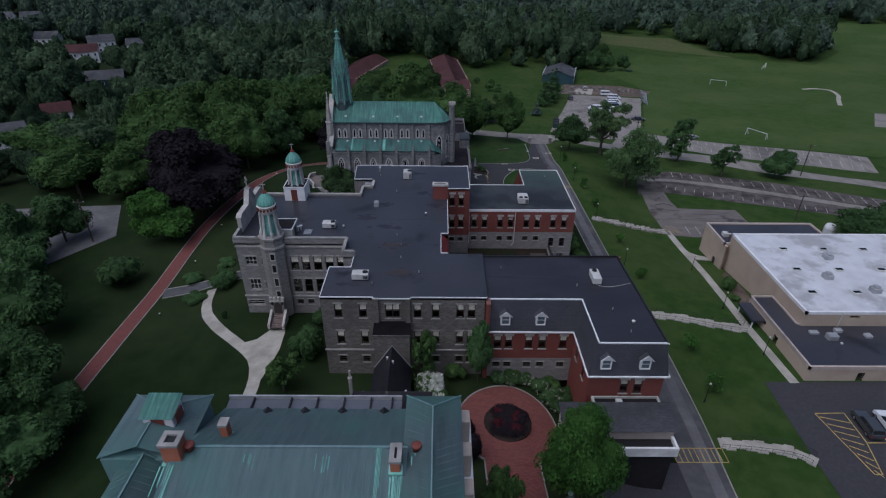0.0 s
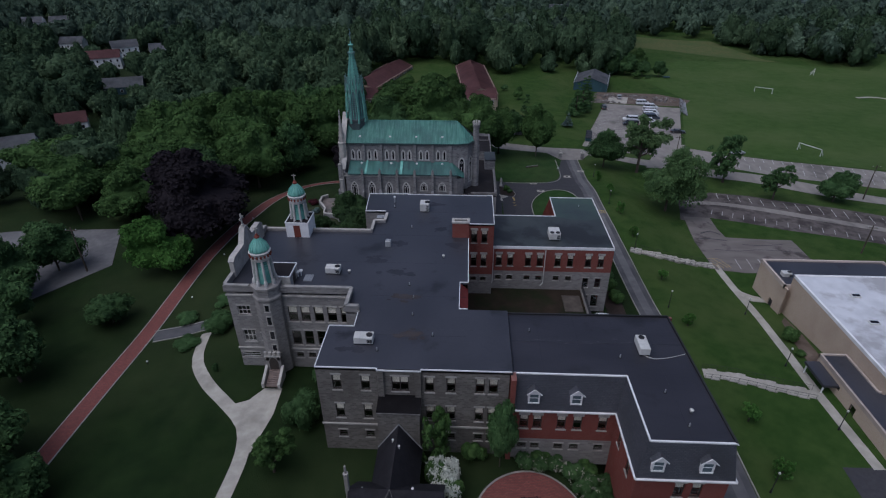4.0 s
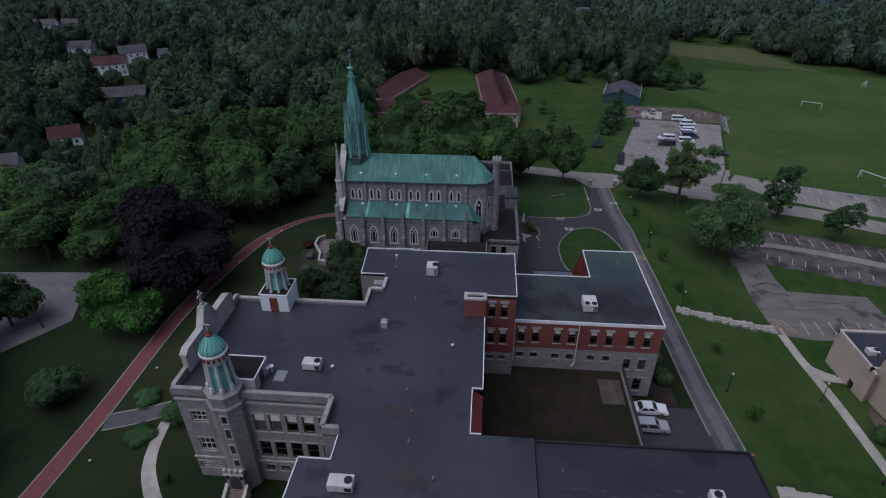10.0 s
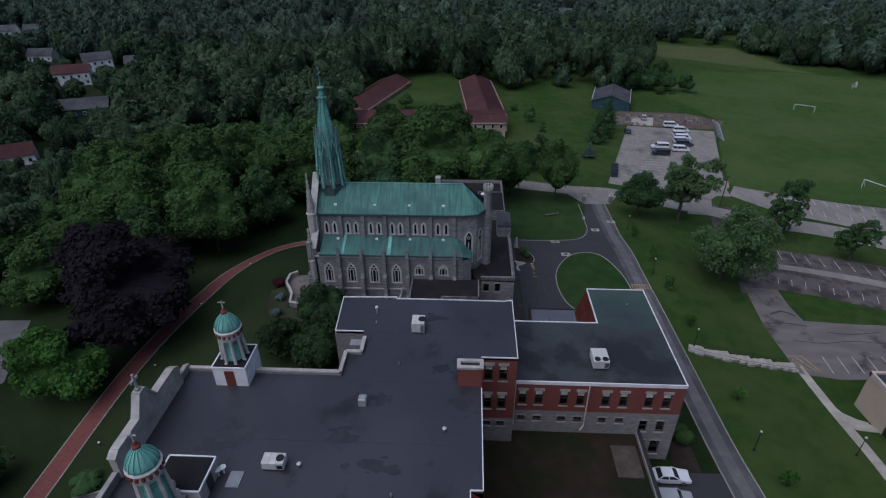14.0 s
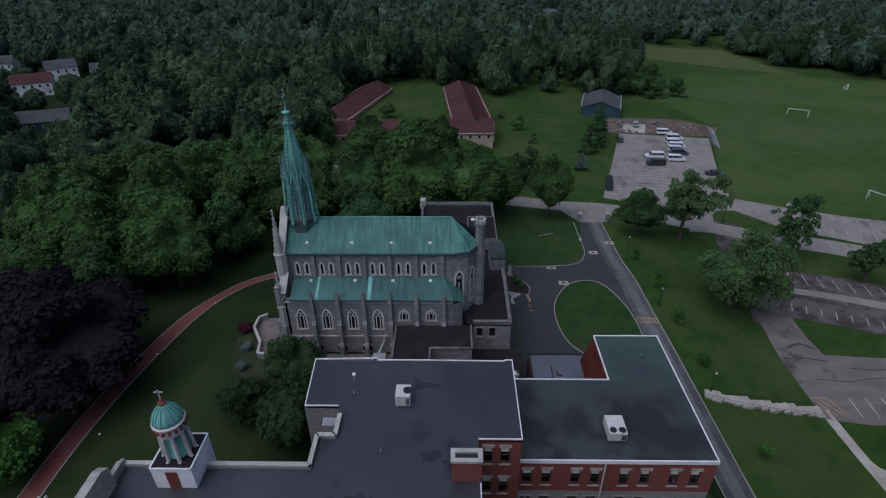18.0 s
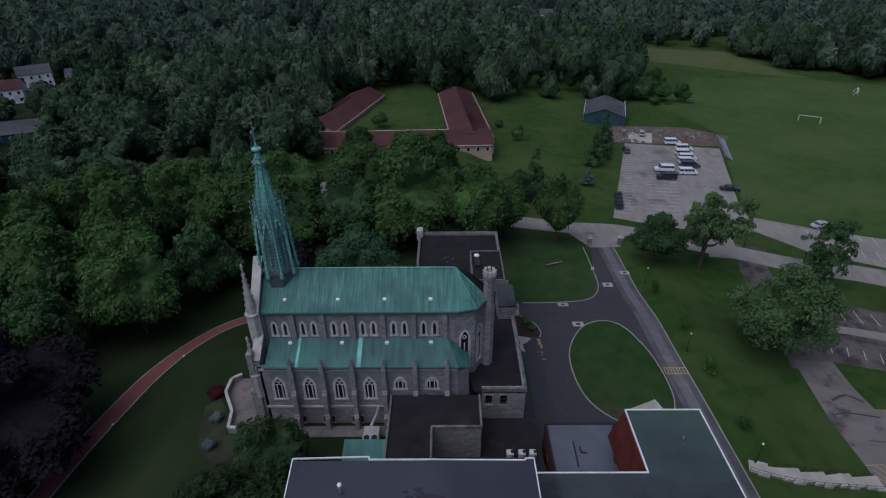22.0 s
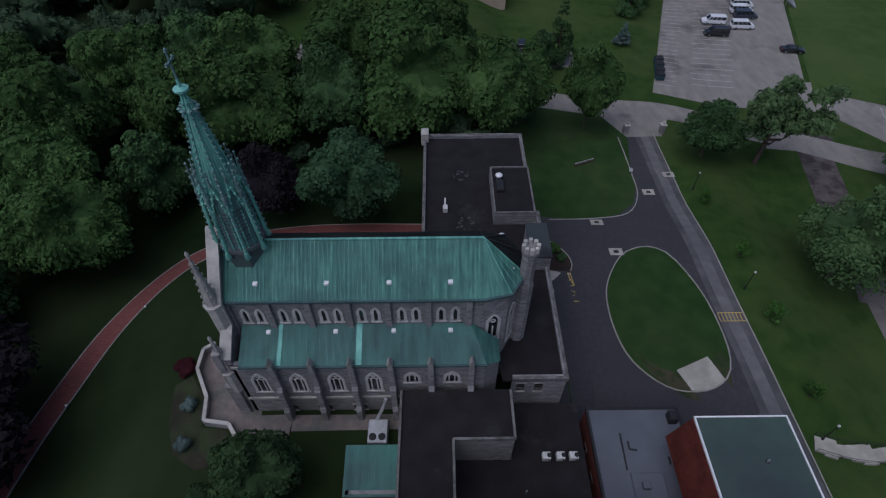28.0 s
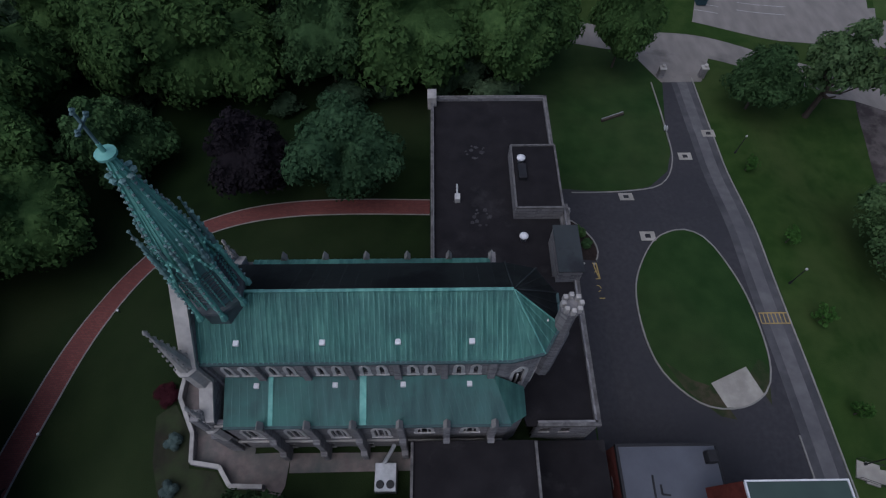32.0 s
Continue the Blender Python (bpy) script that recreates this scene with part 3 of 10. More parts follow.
def sash(parent, a, b, u, z, w, h, trim=None, blind=0.0, frame_mat=None, bars=1, lintel=0.22):
    """A double-hung window in its opening: frame, pane, stone sill and lintel, and a blind drawn part-way."""
    fm = frame_mat or DARKWOOD
    m = on_wall(a, b, u, z)

    def fr(bm):
        t = 0.09
        xs = [-w / 2, -w / 2 + t] + [-w / 2 + w * i / bars + s * 0.05 for i in range(1, bars) for s in (-1, 1)] + [w / 2 - t, w / 2]
        lattice(bm, xs, [0, t, h * 0.5 - 0.04, h * 0.5 + 0.04, h - t, h], 0.12, 0.2)
    win = part("window", shared(("window_frame", w, h, fm.name, bars), fr, fm), None, parent, m=m)
    part("pane", shared(("pane", w, h), lambda bm: box(bm, -w / 2 + 0.08, 0.155, 0.08, w / 2 - 0.08, 0.165, h - 0.08), GLASS), None, win, m=m).visible_shadow = False
    if trim:
        part("sill", shared(("sill", w, trim.name), lambda bm: box(bm, -w / 2 - 0.1, -0.08, -0.16, w / 2 + 0.1, 0.11, 0.0), trim), None, win, m=m)
        if lintel:
            part("lintel", shared(("lintel", w, h, trim.name, lintel), lambda bm: box(bm, -w / 2 - 0.12, -0.03, h, w / 2 + 0.12, 0.1, h + lintel), trim), None, win, m=m)
    if blind:
        part("blind", shared(("blind", w, h, blind), lambda bm: box(bm, -w / 2 + 0.06, 0.22, h * (1 - blind), w / 2 - 0.06, 0.24, h - 0.05), BLIND), None, win, "cream roller blind", m=m)
    return win


def arch_line(w, h, k=8):
    """The outline of a pointed arch, from the lower right round to the lower left."""
    rise = min(h * 0.6, w * 0.87)
    r = (w * w / 4 + rise * rise) / w
    end = math.acos(max(-1, min(1, (r - w / 2) / r)))
    right = [(w / 2 - r + r * math.cos(end * i / k), h - rise + r * math.sin(end * i / k)) for i in range(k + 1)]
    return [(w / 2, 0.0)] + right + [(-x, z) for x, z in reversed(right[:-1])] + [(-w / 2, 0.0)]


def lancet(parent, a, b, u, z, w, h, lights=1, wall_mat=None):
    """A pointed Gothic window: pale stone ring, wall-stone spandrels, mullions, tracery and dark panes."""
    m = on_wall(a, b, u, z)
    t = 0.25

    def ring(bm):
        o, i = arch_line(w, h), [(x * (w - 2 * t) / w, zz * (h - t) / h) for x, zz in arch_line(w, h)]
        for k in range(len(o) - 1):
            for y0, y1 in ((-0.06, 0.22),):
                p = [(*o[k], 0), (*o[k + 1], 0), (*i[k + 1], 0), (*i[k], 0)]
                f = [(q[0], y0, q[1]) for q in p]
                g = [(q[0], y1, q[1]) for q in p]
                face(bm, list(reversed(f)))
                face(bm, g)
                face(bm, [f[0], f[1], g[1], g[0]])
                face(bm, [f[2], f[3], g[3], g[2]])
        box(bm, -w / 2 - 0.08, -0.1, -0.18, w / 2 + 0.08, 0.22, 0.0)
        for j in range(1, lights):
            x = -w / 2 + w * j / lights
            box(bm, x - 0.06, 0.02, 0, x + 0.06, 0.18, h * 0.62)
        if lights > 1:
            rr = w * 0.16
            for cx, cz in ((0, h * 0.78),) if lights == 2 else ((-w * 0.17, h * 0.68), (w * 0.17, h * 0.68), (0, h * 0.83)):
                for k in range(8):
                    a0, a1 = 2 * math.pi * k / 8, 2 * math.pi * (k + 1) / 8
                    bar(bm, (cx + rr * math.cos(a0), 0.1, cz + rr * math.sin(a0)), (cx + rr * math.cos(a1), 0.1, cz + rr * math.sin(a1)), 0.09)

    def spandrel(bm):
        o = arch_line(w, h)
        half = len(o) // 2
        for side in (o[:half + 1], list(reversed(o[half:]))):
            s = 1 if side[1][0] > 0 else -1
            for k in range(1, len(side) - 1):
                p, q = side[k], side[k + 1]
                f = [(p[0], 0.003, p[1]), (s * w / 2, 0.003, p[1]), (s * w / 2, 0.003, q[1]), (q[0], 0.003, q[1])]
                face(bm, f if s > 0 else list(reversed(f)))
        bmesh.ops.remove_doubles(bm, verts=bm.verts[:], dist=0.0005)
        f = bm.faces[:]
        g = bmesh.ops.extrude_face_region(bm, geom=f)
        bmesh.ops.translate(bm, vec=(0, 0.3, 0), verts=[v for v in g["geom"] if isinstance(v, bmesh.types.BMVert)])
    win = part("window", shared(("window_frame", "lancet", w, h, lights), ring, PALESTONE), None, parent, "pale stone pointed window", m=m)
    part("spandrel", shared(("spandrel", w, h, wall_mat.name), spandrel, wall_mat), None, win, m=m)

    def pane(bm):
        pts = [(x * 0.96, zz * 0.98) for x, zz in arch_line(w, h)]
        face(bm, [(x, 0.14, zz) for x, zz in pts])
        face(bm, [(x, 0.16, zz) for x, zz in reversed(pts)])
    part("pane", shared(("pane", "lancet", w, h), pane, LEADED), None, win, "dark leaded glass", m=m)
    return win


LEADED = paint("dark_leaded_glass", (0.012, 0.013, 0.018), (0.025, 0.025, 0.03), 6, 0.18, 0.15, 0.8, spec=0.6)
# ---- the ground and its ways ----
def spread(lo, hi, step, far):
    out, v, s = [], lo, step
    while v <= hi:
        out.append(v)
        v += step
    a, b, s = out[0], out[-1], step
    while b < far:
        s *= 1.35
        a, b = a - s, b + s
        out = [a] + out + [b]
    return out


def make_ground():
    xs, ys = spread(-96, 160, 2.0, 4200), spread(-20, 300, 2.0, 4200)
    v = [(x, y, ground(x, y)) for y in ys for x in xs]
    n = len(xs)
    f = [(j * n + i, j * n + i + 1, (j + 1) * n + i + 1, (j + 1) * n + i) for j in range(len(ys) - 1) for i in range(n - 1)]
    me = bpy.data.meshes.new("ground")
    me.from_pydata(v, [], f)
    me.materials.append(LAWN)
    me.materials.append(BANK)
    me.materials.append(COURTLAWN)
    for p in me.polygons:
        p.use_smooth = True
        # fresher, yellower turf, also lightened as if better lit: east of drive, beyond road
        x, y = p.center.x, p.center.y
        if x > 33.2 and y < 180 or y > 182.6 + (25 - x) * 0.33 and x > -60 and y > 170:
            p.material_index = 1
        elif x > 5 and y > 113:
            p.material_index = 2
    solo("ground", me, None, "mown green lawn over a gentle hill", "ground", "structure")


make_ground()


def area(name, poly, material, label, category, lift=0.06):
    return solo(name, sheet(poly, lift), material, label, category, "structure")


def way(name, pts, width, material, label, category, lift=0.06, kerbs=0.0, cross=2):
    line = smooth_line(pts)
    bm = bmesh.new()
    strip(bm, line, width, lift, cross=cross)
    ob = solo(name, bm, material, label, category, "structure")
    if kerbs:
        for sgn in (-1, 1):
            kb = bmesh.new()
            strip(kb, line, 0.16, lift + kerbs, shift=sgn * (width / 2 + 0.08), thick=kerbs + 0.1)
            part("kerb", kb, KERB, ob, "pale concrete kerb")
    return ob


way("brick_path", [(-51.4, 20), (-51.6, 45), (-51.4, 57), (-51.1, 68), (-50.7, 80), (-50.7, 92), (-50.3, 102), (-49, 112), (-47.3, 120.5), (-44.9, 130), (-42.1, 137.2), (-38.4, 142.2), (-32.5, 145.4), (-26, 146.8), (-18, 147.2), (-8, 147)], 2.4, PAVER,
    "red brick footpath edged with pale concrete", "path", 0.07, 0.02)
way("driveway", [(32.8, 176.5), (32.2, 165), (32.1, 156), (31.8, 143), (32.0, 131), (32.4, 121), (32.9, 109.6), (33.4, 95.4), (34, 86.3), (34.8, 71.6), (34.7, 59.5), (34.5, 51.4), (34, 41.4), (33.1, 19.6), (32, -15)], 3.4, DRIVE,
    "grey asphalt drive with pale worn wheel tracks", "driveway", 0.09, cross=4)
bm = bmesh.new()
strip(bm, smooth_line([(34.6, 175), (34.0, 165), (33.9, 156), (33.6, 143), (33.8, 131), (34.2, 121), (34.8, 109.6), (35.2, 95.4), (35.9, 86.3), (36.6, 71.6), (36.6, 59.5), (36.4, 51.5), (35.8, 41.5), (34.9, 19.6)], 2.0), 0.16, 0.14, thick=0.15)
solo("drive_kerb", bm, KERB, "pale concrete kerb along the drive", "kerb", "structure")
bm = bmesh.new()
strip(bm, smooth_line([(30.7, 118), (31.1, 109.6), (31.6, 95.4), (32.2, 86.3)], 2.0), 0.16, 0.14, thick=0.15)
solo("drive_kerb", bm, KERB, "pale concrete kerb along the drive", "kerb", "structure")
way("wheel_track", [(32.8, 176.5), (32.2, 165), (32.1, 156), (31.8, 143), (32.0, 131), (32.4, 121), (32.9, 109.6), (33.4, 95.4), (34, 86.3), (34.8, 71.6), (34.7, 59.5), (34.5, 51.4), (34, 41.4)], 1.5, WORNTRACK, "pale worn wheel track along the drive", "driveway", 0.1)
area("driveway_wide", [(30.4, 39.4), (30.5, 69.5), (33.4, 69.5), (32.6, 39.4)], DRIVE, "asphalt shoulder beside the drive", "driveway", 0.06)
area("forecourt", [(7.1, 112.7), (31.6, 111.5), (31.2, 125.6), (30.9, 143.2), (31, 156.4), (31.4, 174.2), (29.6, 174.2), (27.2, 162.9), (26.9, 158.2), (25.5, 154.4), (22.3, 151.4), (18.2, 150.2), (6.3, 151.2), (6.3, 128.2)], ASPHALT, "dark asphalt forecourt looping round a lawn", "driveway", 0.05)
area("car_court", [(19.8, 69.3), (32.6, 69.5), (32.5, 91.1), (19.7, 90.9)], ASPHALT, "dark asphalt car court beside the building", "driveway", 0.05)
area("side_yard", [(26.2, 91), (29.4, 91), (29.3, 111.5), (25.9, 111.4)], MULCH, "planted bed along the brick wing", "ground", 0.04)
way("main_road", [(-61.4, 211.4), (-20.4, 198.6), (12.7, 189.4), (26.2, 185.5), (41.8, 182.9), (61, 173.8), (73.2, 167.4), (88, 162.7), (126.1, 143.8), (198.8, 105.1), (328.4, 43)], 6.4, WORN, "worn pale grey asphalt road", "road", 0.08, cross=4)
area("van_park_link", [(55, 171.5), (59.3, 181.1), (66.5, 195.5), (75.2, 196), (73.7, 191.5), (69.5, 187), (65, 182), (62.4, 174.5), (61.2, 170.5)], WORN, "worn asphalt link from the road to the car park", "road", 0.075)
area("gate_apron", [(29.3, 173.8), (35.9, 173.9), (39.6, 181.5), (26.1, 182.4)], WORN, "worn asphalt apron at the gateway", "road", 0.1)
area("van_park", [(39.2, 191), (54.2, 186.7), (71.2, 184.4), (73.3, 194.3), (89, 243.6), (76.4, 246.3), (59, 249.6)], WORN, "worn grey car park with faded bay lines", "car park", 0.07)
area("works_yard", [(60.5, 250.6), (68.4, 249.7), (71.5, 259.6), (63.5, 261.4)], CONCRETE, "pale concrete pad beside rubble heaps", "ground", 0.08)
area("rubble_ground", [(55.5, 250.6), (91.3, 246), (97.4, 255.9), (85.5, 265.7), (59.5, 268.3)], EARTH, "bare earth strewn with rubble", "ground", 0.05)
area("road_car_park", [(71.3, 185.5), (78.2, 172.9), (92.2, 165.6), (133.2, 154.7), (137.2, 166.4), (100, 179.5), (86.6, 186.5), (75.4, 192.5)], WORN, "grey car park beside the playing field", "car park", 0.065)
area("long_car_park", [(55.1, 138.2), (57.8, 146), (63.1, 152.3), (68, 155.2), (77.7, 153.3), (85.1, 149.4), (95.3, 145.1), (118.2, 134.1), (141.2, 122.7), (137.3, 109.4), (112.1, 118.8), (98.1, 124.3), (85.1, 129), (76.7, 131.7), (69, 135.2), (61.4, 137.6)], BROKEN, "old patched car park with faded bay lines", "car park", 0.06)
area("lower_car_park", [(51.7, 113.6), (53.3, 115.6), (53.1, 124.7), (54.6, 134.6), (55.1, 138.2), (61.4, 137.6), (60.9, 131.8), (61.1, 127.1), (69.2, 126.4), (75.6, 126.2), (75.7, 119.2), (76.2, 113.1), (59.7, 112.2)], TIRED, "cracked brown-grey asphalt car park", "car park", 0.055)
way("car_park_link", [(56.7, 135.5), (59.9, 147.6), (61.3, 158.8), (63.1, 169), (66.4, 176.3)], 6.0, BROKEN, "broken asphalt link to the road", "road", 0.05)
area("gym_car_park", [(48.7, 19.7), (48.5, 46.6), (49.1, 61.5), (114.9, 62.2), (114.3, 20.1)], ASPHALT, "dark wet-looking asphalt car park", "car park", 0.06)
area("west_street", [(-92.6, 85.7), (-78.1, 86.8), (-67.6, 99.7), (-73.4, 113.5), (-98.1, 113.5), (-142.8, 106.8), (-142.7, 93.6)], WORNTRACK, "grey street seen between trees", "road", 0.06)
area("playing_field", [(74.3, 193.4), (89.7, 243), (96.4, 254.9), (85.6, 293.4), (103.9, 323.5), (120.3, 343.8), (165.9, 347.6), (215.6, 325), (256, 366), (266, 417), (315, 508), (350, 494), (425, 470), (425, 250), (340.4, 200.5), (141.2, 166.9), (100.1, 180.3), (87, 187.3)], FIELD, "broad mown playing field with faint mowing marks", "field", 0.04)
area("shed_yard", [(18.7, 23.9), (31.6, 23.5), (32.4, 46.8), (18.7, 47.7)], ASPHALT, "dark wet asphalt yard below the shed", "driveway", 0.05)
area("gym_bed", [(58.0, 94.5), (59.2, 96), (59.2, 90), (58.4, 82), (56.2, 80.4), (55.7, 82), (56.6, 88.6)], EARTH, "bare earth bed along the gym wall", "flower bed", 0.05)
area("house_yard", [(-138, 183), (-126, 183), (-126, 193), (-137, 192)], EARTH, "bare brown yard before a garage", "ground", 0.05)
area("meadow_strip", [(99, 379), (107, 420), (141, 415), (164, 410), (169, 373), (173, 353), (180, 344), (169, 347.5), (149.4, 359.7), (127.2, 371.7)], MEADOW, "dry yellowish rough grass at the wood's edge", "ground", 0.05)
area("red_house_drive", [(10.6, 201.6), (25.1, 201.1), (25.1, 209), (8.5, 213.8)], WORN, "asphalt pull-in beside the low house", "driveway", 0.06)
area("far_court", [(165.6, 203.3), (205.7, 189.9), (217.5, 212.7), (180, 223.8)], WORN, "grey court at the far edge of the field", "ground", 0.06)
way("far_track", [(177, 270), (184, 271.5), (189.5, 268), (187, 258), (182, 250), (175, 238)], 1.8, CONCRETE, "pale worn gravel line at the ball field", "track", 0.06)

isl = smooth_line([(23.2, 143.3), (20, 141.5), (17, 136.3), (16.4, 131), (17.2, 126), (19.2, 122.9), (22, 121), (25.6, 120.9), (28.4, 122.4), (29.7, 125), (30, 129.5), (29.4, 135.2), (27.5, 140.8), (25.6, 143)], 1.0, True)
island = area("oval_lawn", [(p.x, p.y) for p in isl], COURTLAWN, "oval of mown lawn inside the forecourt loop", "lawn", 0.12)
kb = bmesh.new()
strip(kb, isl, 0.16, 0.2, closed=True, thick=0.2)
part("kerb", kb, KERB, island, "pale concrete kerb")
area("bare_edge", [(18.1, 126), (19.8, 122.8), (22.9, 120), (24.6, 119.6), (22.9, 123.1), (20.7, 123.9)], WORNTURF, "bare worn earth at the lawn edge", "ground", 0.135)
area("bare_edge", [(28.7, 121.1), (29.5, 125.4), (28.7, 126.2), (27.3, 124.6)], WORNTURF, "bare worn earth at the lawn edge", "ground", 0.135)
solo("concrete_slab", sheet([(22.7, 123.5), (23.8, 120.9), (25.6, 120.8), (28.2, 122.1), (27, 125.3)], 0.17), CONCRETE, "pale concrete slab set in the oval lawn", "slab", "structure")
bm = bmesh.new()
strip(bm, smooth_line([(27.7, 173.8), (27.2, 162.9), (26.7, 156.4), (23.8, 151.7), (18.2, 150.4), (11.2, 150.2)], 1.2), 0.16, 0.16, thick=0.2)
solo("forecourt_kerb", bm, KERB, "pale kerb round the gate lawn", "kerb", "structure")
for x, y in ((18.4, 149.3), (28.7, 157.2), (33.3, 161.7), (19.6, 142.4)):
    b = solo("drain_pad", sheet([(x - 0.95, y - 0.7), (x + 0.95, y - 0.7), (x + 0.95, y + 0.7), (x - 0.95, y + 0.7)], 0.15, 5), CONCRETE, "pale concrete pad round a drain grate", "drain", group="drain pads")
    part("grate", sheet([(x - 0.35, y - 0.3), (x + 0.35, y - 0.3), (x + 0.35, y + 0.3), (x - 0.35, y + 0.3)], 0.17, 5), BLACK, b, "black iron grate")

way("curved_walk", [(-40.4, 80), (-39.9, 76.4), (-38.4, 72.3), (-34.5, 67.3), (-30.1, 63.4), (-27.1, 60.4), (-25.7, 56.4), (-25.6, 50.8), (-26, 43.8)], 1.7, CONCRETE, "pale concrete walk curving across the lawn", "path", 0.07)
area("walk_apron", [(-30.2, 63.5), (-27.8, 64.6), (-26.4, 66.8), (-24, 66.9), (-23.8, 62.3), (-24.7, 56.3), (-26.3, 57.3), (-27.3, 60.3)], CONCRETE, "pale concrete apron below the tower steps", "path", 0.09)
way("side_walk", [(-49.3, 79.8), (-46, 81), (-42, 82.2), (-37, 83), (-33, 83.2)], 2.6, DRIVE, "asphalt path to the front door with pale edges", "path", 0.05, 0.06)
way("hill_walk", [(54.1, 115), (54.6, 108.2), (54.6, 97.4), (53.7, 85.9), (53, 74.3), (53.6, 61.3)], 1.5, CONCRETE, "long straight pale concrete walk", "path", 0.07)
way("gym_walk", [(54.6, 103.7), (56.1, 102.3), (59.1, 102)], 1.6, CONCRETE, "short concrete walk to the gym door", "path", 0.09)
way("gym_walk_north", [(54.1, 111), (55.3, 104.8), (58.1, 102.8)], 1.0, CONCRETE, "narrow curved concrete walk", "path", 0.075)


def step_walk(pts, width, n, label):
    """A flight of broad concrete steps down the bank, with thin rails."""
    line = smooth_line(pts, 0.3)
    top = thing("stepped_walk", label, "steps", (pts[0][0], pts[0][1], ground(*pts[0])), group="steps down the bank")
    for k in range(n):
        p, q = line[int(k * (len(line) - 1) / n)], line[int((k + 1) * (len(line) - 1) / n)]
        d = (q - p).normalized()
        s = Vector((-d.y, d.x)) * (width / 2 + 0.22 * math.sin(k * 2.1))
        z = max(ground(p.x, p.y), ground(q.x, q.y)) + 0.14
        q = q + d * 0.03
        bm = bmesh.new()
        o = [p - s, q - s, q + s, p + s]
        prism(bm, [(v.x, v.y) for v in o], z - 0.5, z)
        part("step", bm, CONCRETE, top)
    for off in (-width / 2 - 0.1, width / 2 + 0.1):
        prev, rail = None, bmesh.new()
        for k in range(0, len(line), 4):
            p = line[k]
            d = (line[min(k + 1, len(line) - 1)] - line[max(k - 1, 0)]).normalized()
            c = p + Vector((-d.y, d.x)) * off
            v = Vector((c.x, c.y, ground(c.x, c.y) + 1.0))
            bar(rail, v, v - Vector((0, 0, 1.05)), 0.035)
            if prev:
                bar(rail, prev, v, 0.035)
                bar(rail, prev - Vector((0, 0, 0.45)), v - Vector((0, 0, 0.45)), 0.025)
            prev = v
        part("railing", rail, BLACK, top, "thin dark metal handrail")


step_walk([(35.5, 114.7), (38.7, 113.7), (43.8, 113.7), (48.8, 114.4), (53.6, 114.6)], 1.8, 14, "pale concrete steps running down the lawn bank")
step_walk([(37.6, 78), (42.4, 77.2), (47.5, 75.5), (52.6, 74.1)], 2.0, 12, "pale concrete steps with metal handrails")
step_walk([(37.2, 50.1), (42.4, 49.5), (46.5, 48.6), (48.5, 47)], 1.7, 10, "pale concrete steps beside the car park")


def stripes(name, a, b, n, length, turn, material, label, lift=0.09, w=0.1):
    """Painted bay lines: n lines of that length, evenly from a to b; turn gives the angle in degrees."""
    bm = bmesh.new()
    for i in range(n):
        p = Vector(a).lerp(Vector(b), i / max(1, n - 1))
        d = Vector((math.cos(radians(turn)), math.sin(radians(turn)))) * length
        strip(bm, [p + d * (k / 4) for k in range(5)], w, lift, cross=1)
    return solo(name, bm, material, label, "road marking", "structure")


stripes("bay_lines", (40.5, 194.5), (56.8, 240.6), 24, 4.4, -8, LINE, "faded white bay lines", 0.1)
stripes("bay_lines", (53.2, 194.7), (66.4, 233.9), 18, 4.4, 172, LINE, "faded white bay lines", 0.1)
stripes("bay_lines", (53.3, 194.7), (66.6, 233.9), 18, 4.4, -8, LINE, "faded white bay lines", 0.1)
stripes("bay_lines", (84.6, 185.6), (134.1, 166.4), 21, 4.4, -110, LINE, "white bay lines beside the field", 0.1)
stripes("bay_lines", (80.2, 172.7), (130.1, 156.8), 19, 4.4, 70, LINE, "white bay lines beside the road", 0.1)
stripes("bay_lines", (69.7, 154.7), (121.4, 131.7), 22, 4.6, -104, LINE, "faded bay lines of the long car park", 0.09)
stripes("bay_lines", (62.6, 139.7), (112.4, 119.6), 23, 2.6, 66, LINE, "faded bay lines along the verge", 0.09)
stripes("bay_lines", (59.1, 113.5), (73.9, 114.1), 7, 3.8, 88, LINE, "faded bay lines of the lower car park", 0.09, 0.1)
bm = bmesh.new()
for q in (((53.4, 117.3), (55.8, 117.4)), ((55.8, 117.4), (57.2, 113.9)), ((53.9, 116.6), (55.6, 113.9)), ((54.6, 117.2), (56.6, 113.9)), ((53.7, 115.7), (54.7, 114))):
    p, r = Vector(q[0]), Vector(q[1])
    strip(bm, [p.lerp(r, k / 3) for k in range(4)], 0.1, 0.09, cross=1)
solo("hatched_bay", bm, YELLOW, "faded yellow hatched bay at the steps", "road marking", "structure")
for pts, w in (([(56.4, 121.3), (61.5, 120.8), (67, 121.5), (75.6, 120.5)], 0.16), ([(54.3, 126), (56.7, 126.3), (60.8, 125.4)], 0.3), ([(55.9, 128.9), (58.6, 130), (60.4, 128.5)], 0.4), ([(63.5, 123.8), (67.5, 123.4), (72.6, 124.1)], 0.2)):
    bm = bmesh.new()
    strip(bm, smooth_line(pts, 0.6), w, 0.085, cross=1)
    solo("tar_seam", bm, ASPHALT, "dark tar-filled crack in the old asphalt", "crack", "structure")
way("worn_lane", [(58.8, 147), (65.5, 146.9), (72.7, 144.6), (84.3, 139.8), (98.7, 133.6), (112.2, 126.9), (130.2, 117.6)], 2.6, WORN, "pale worn lane through the old car park", "road", 0.08)

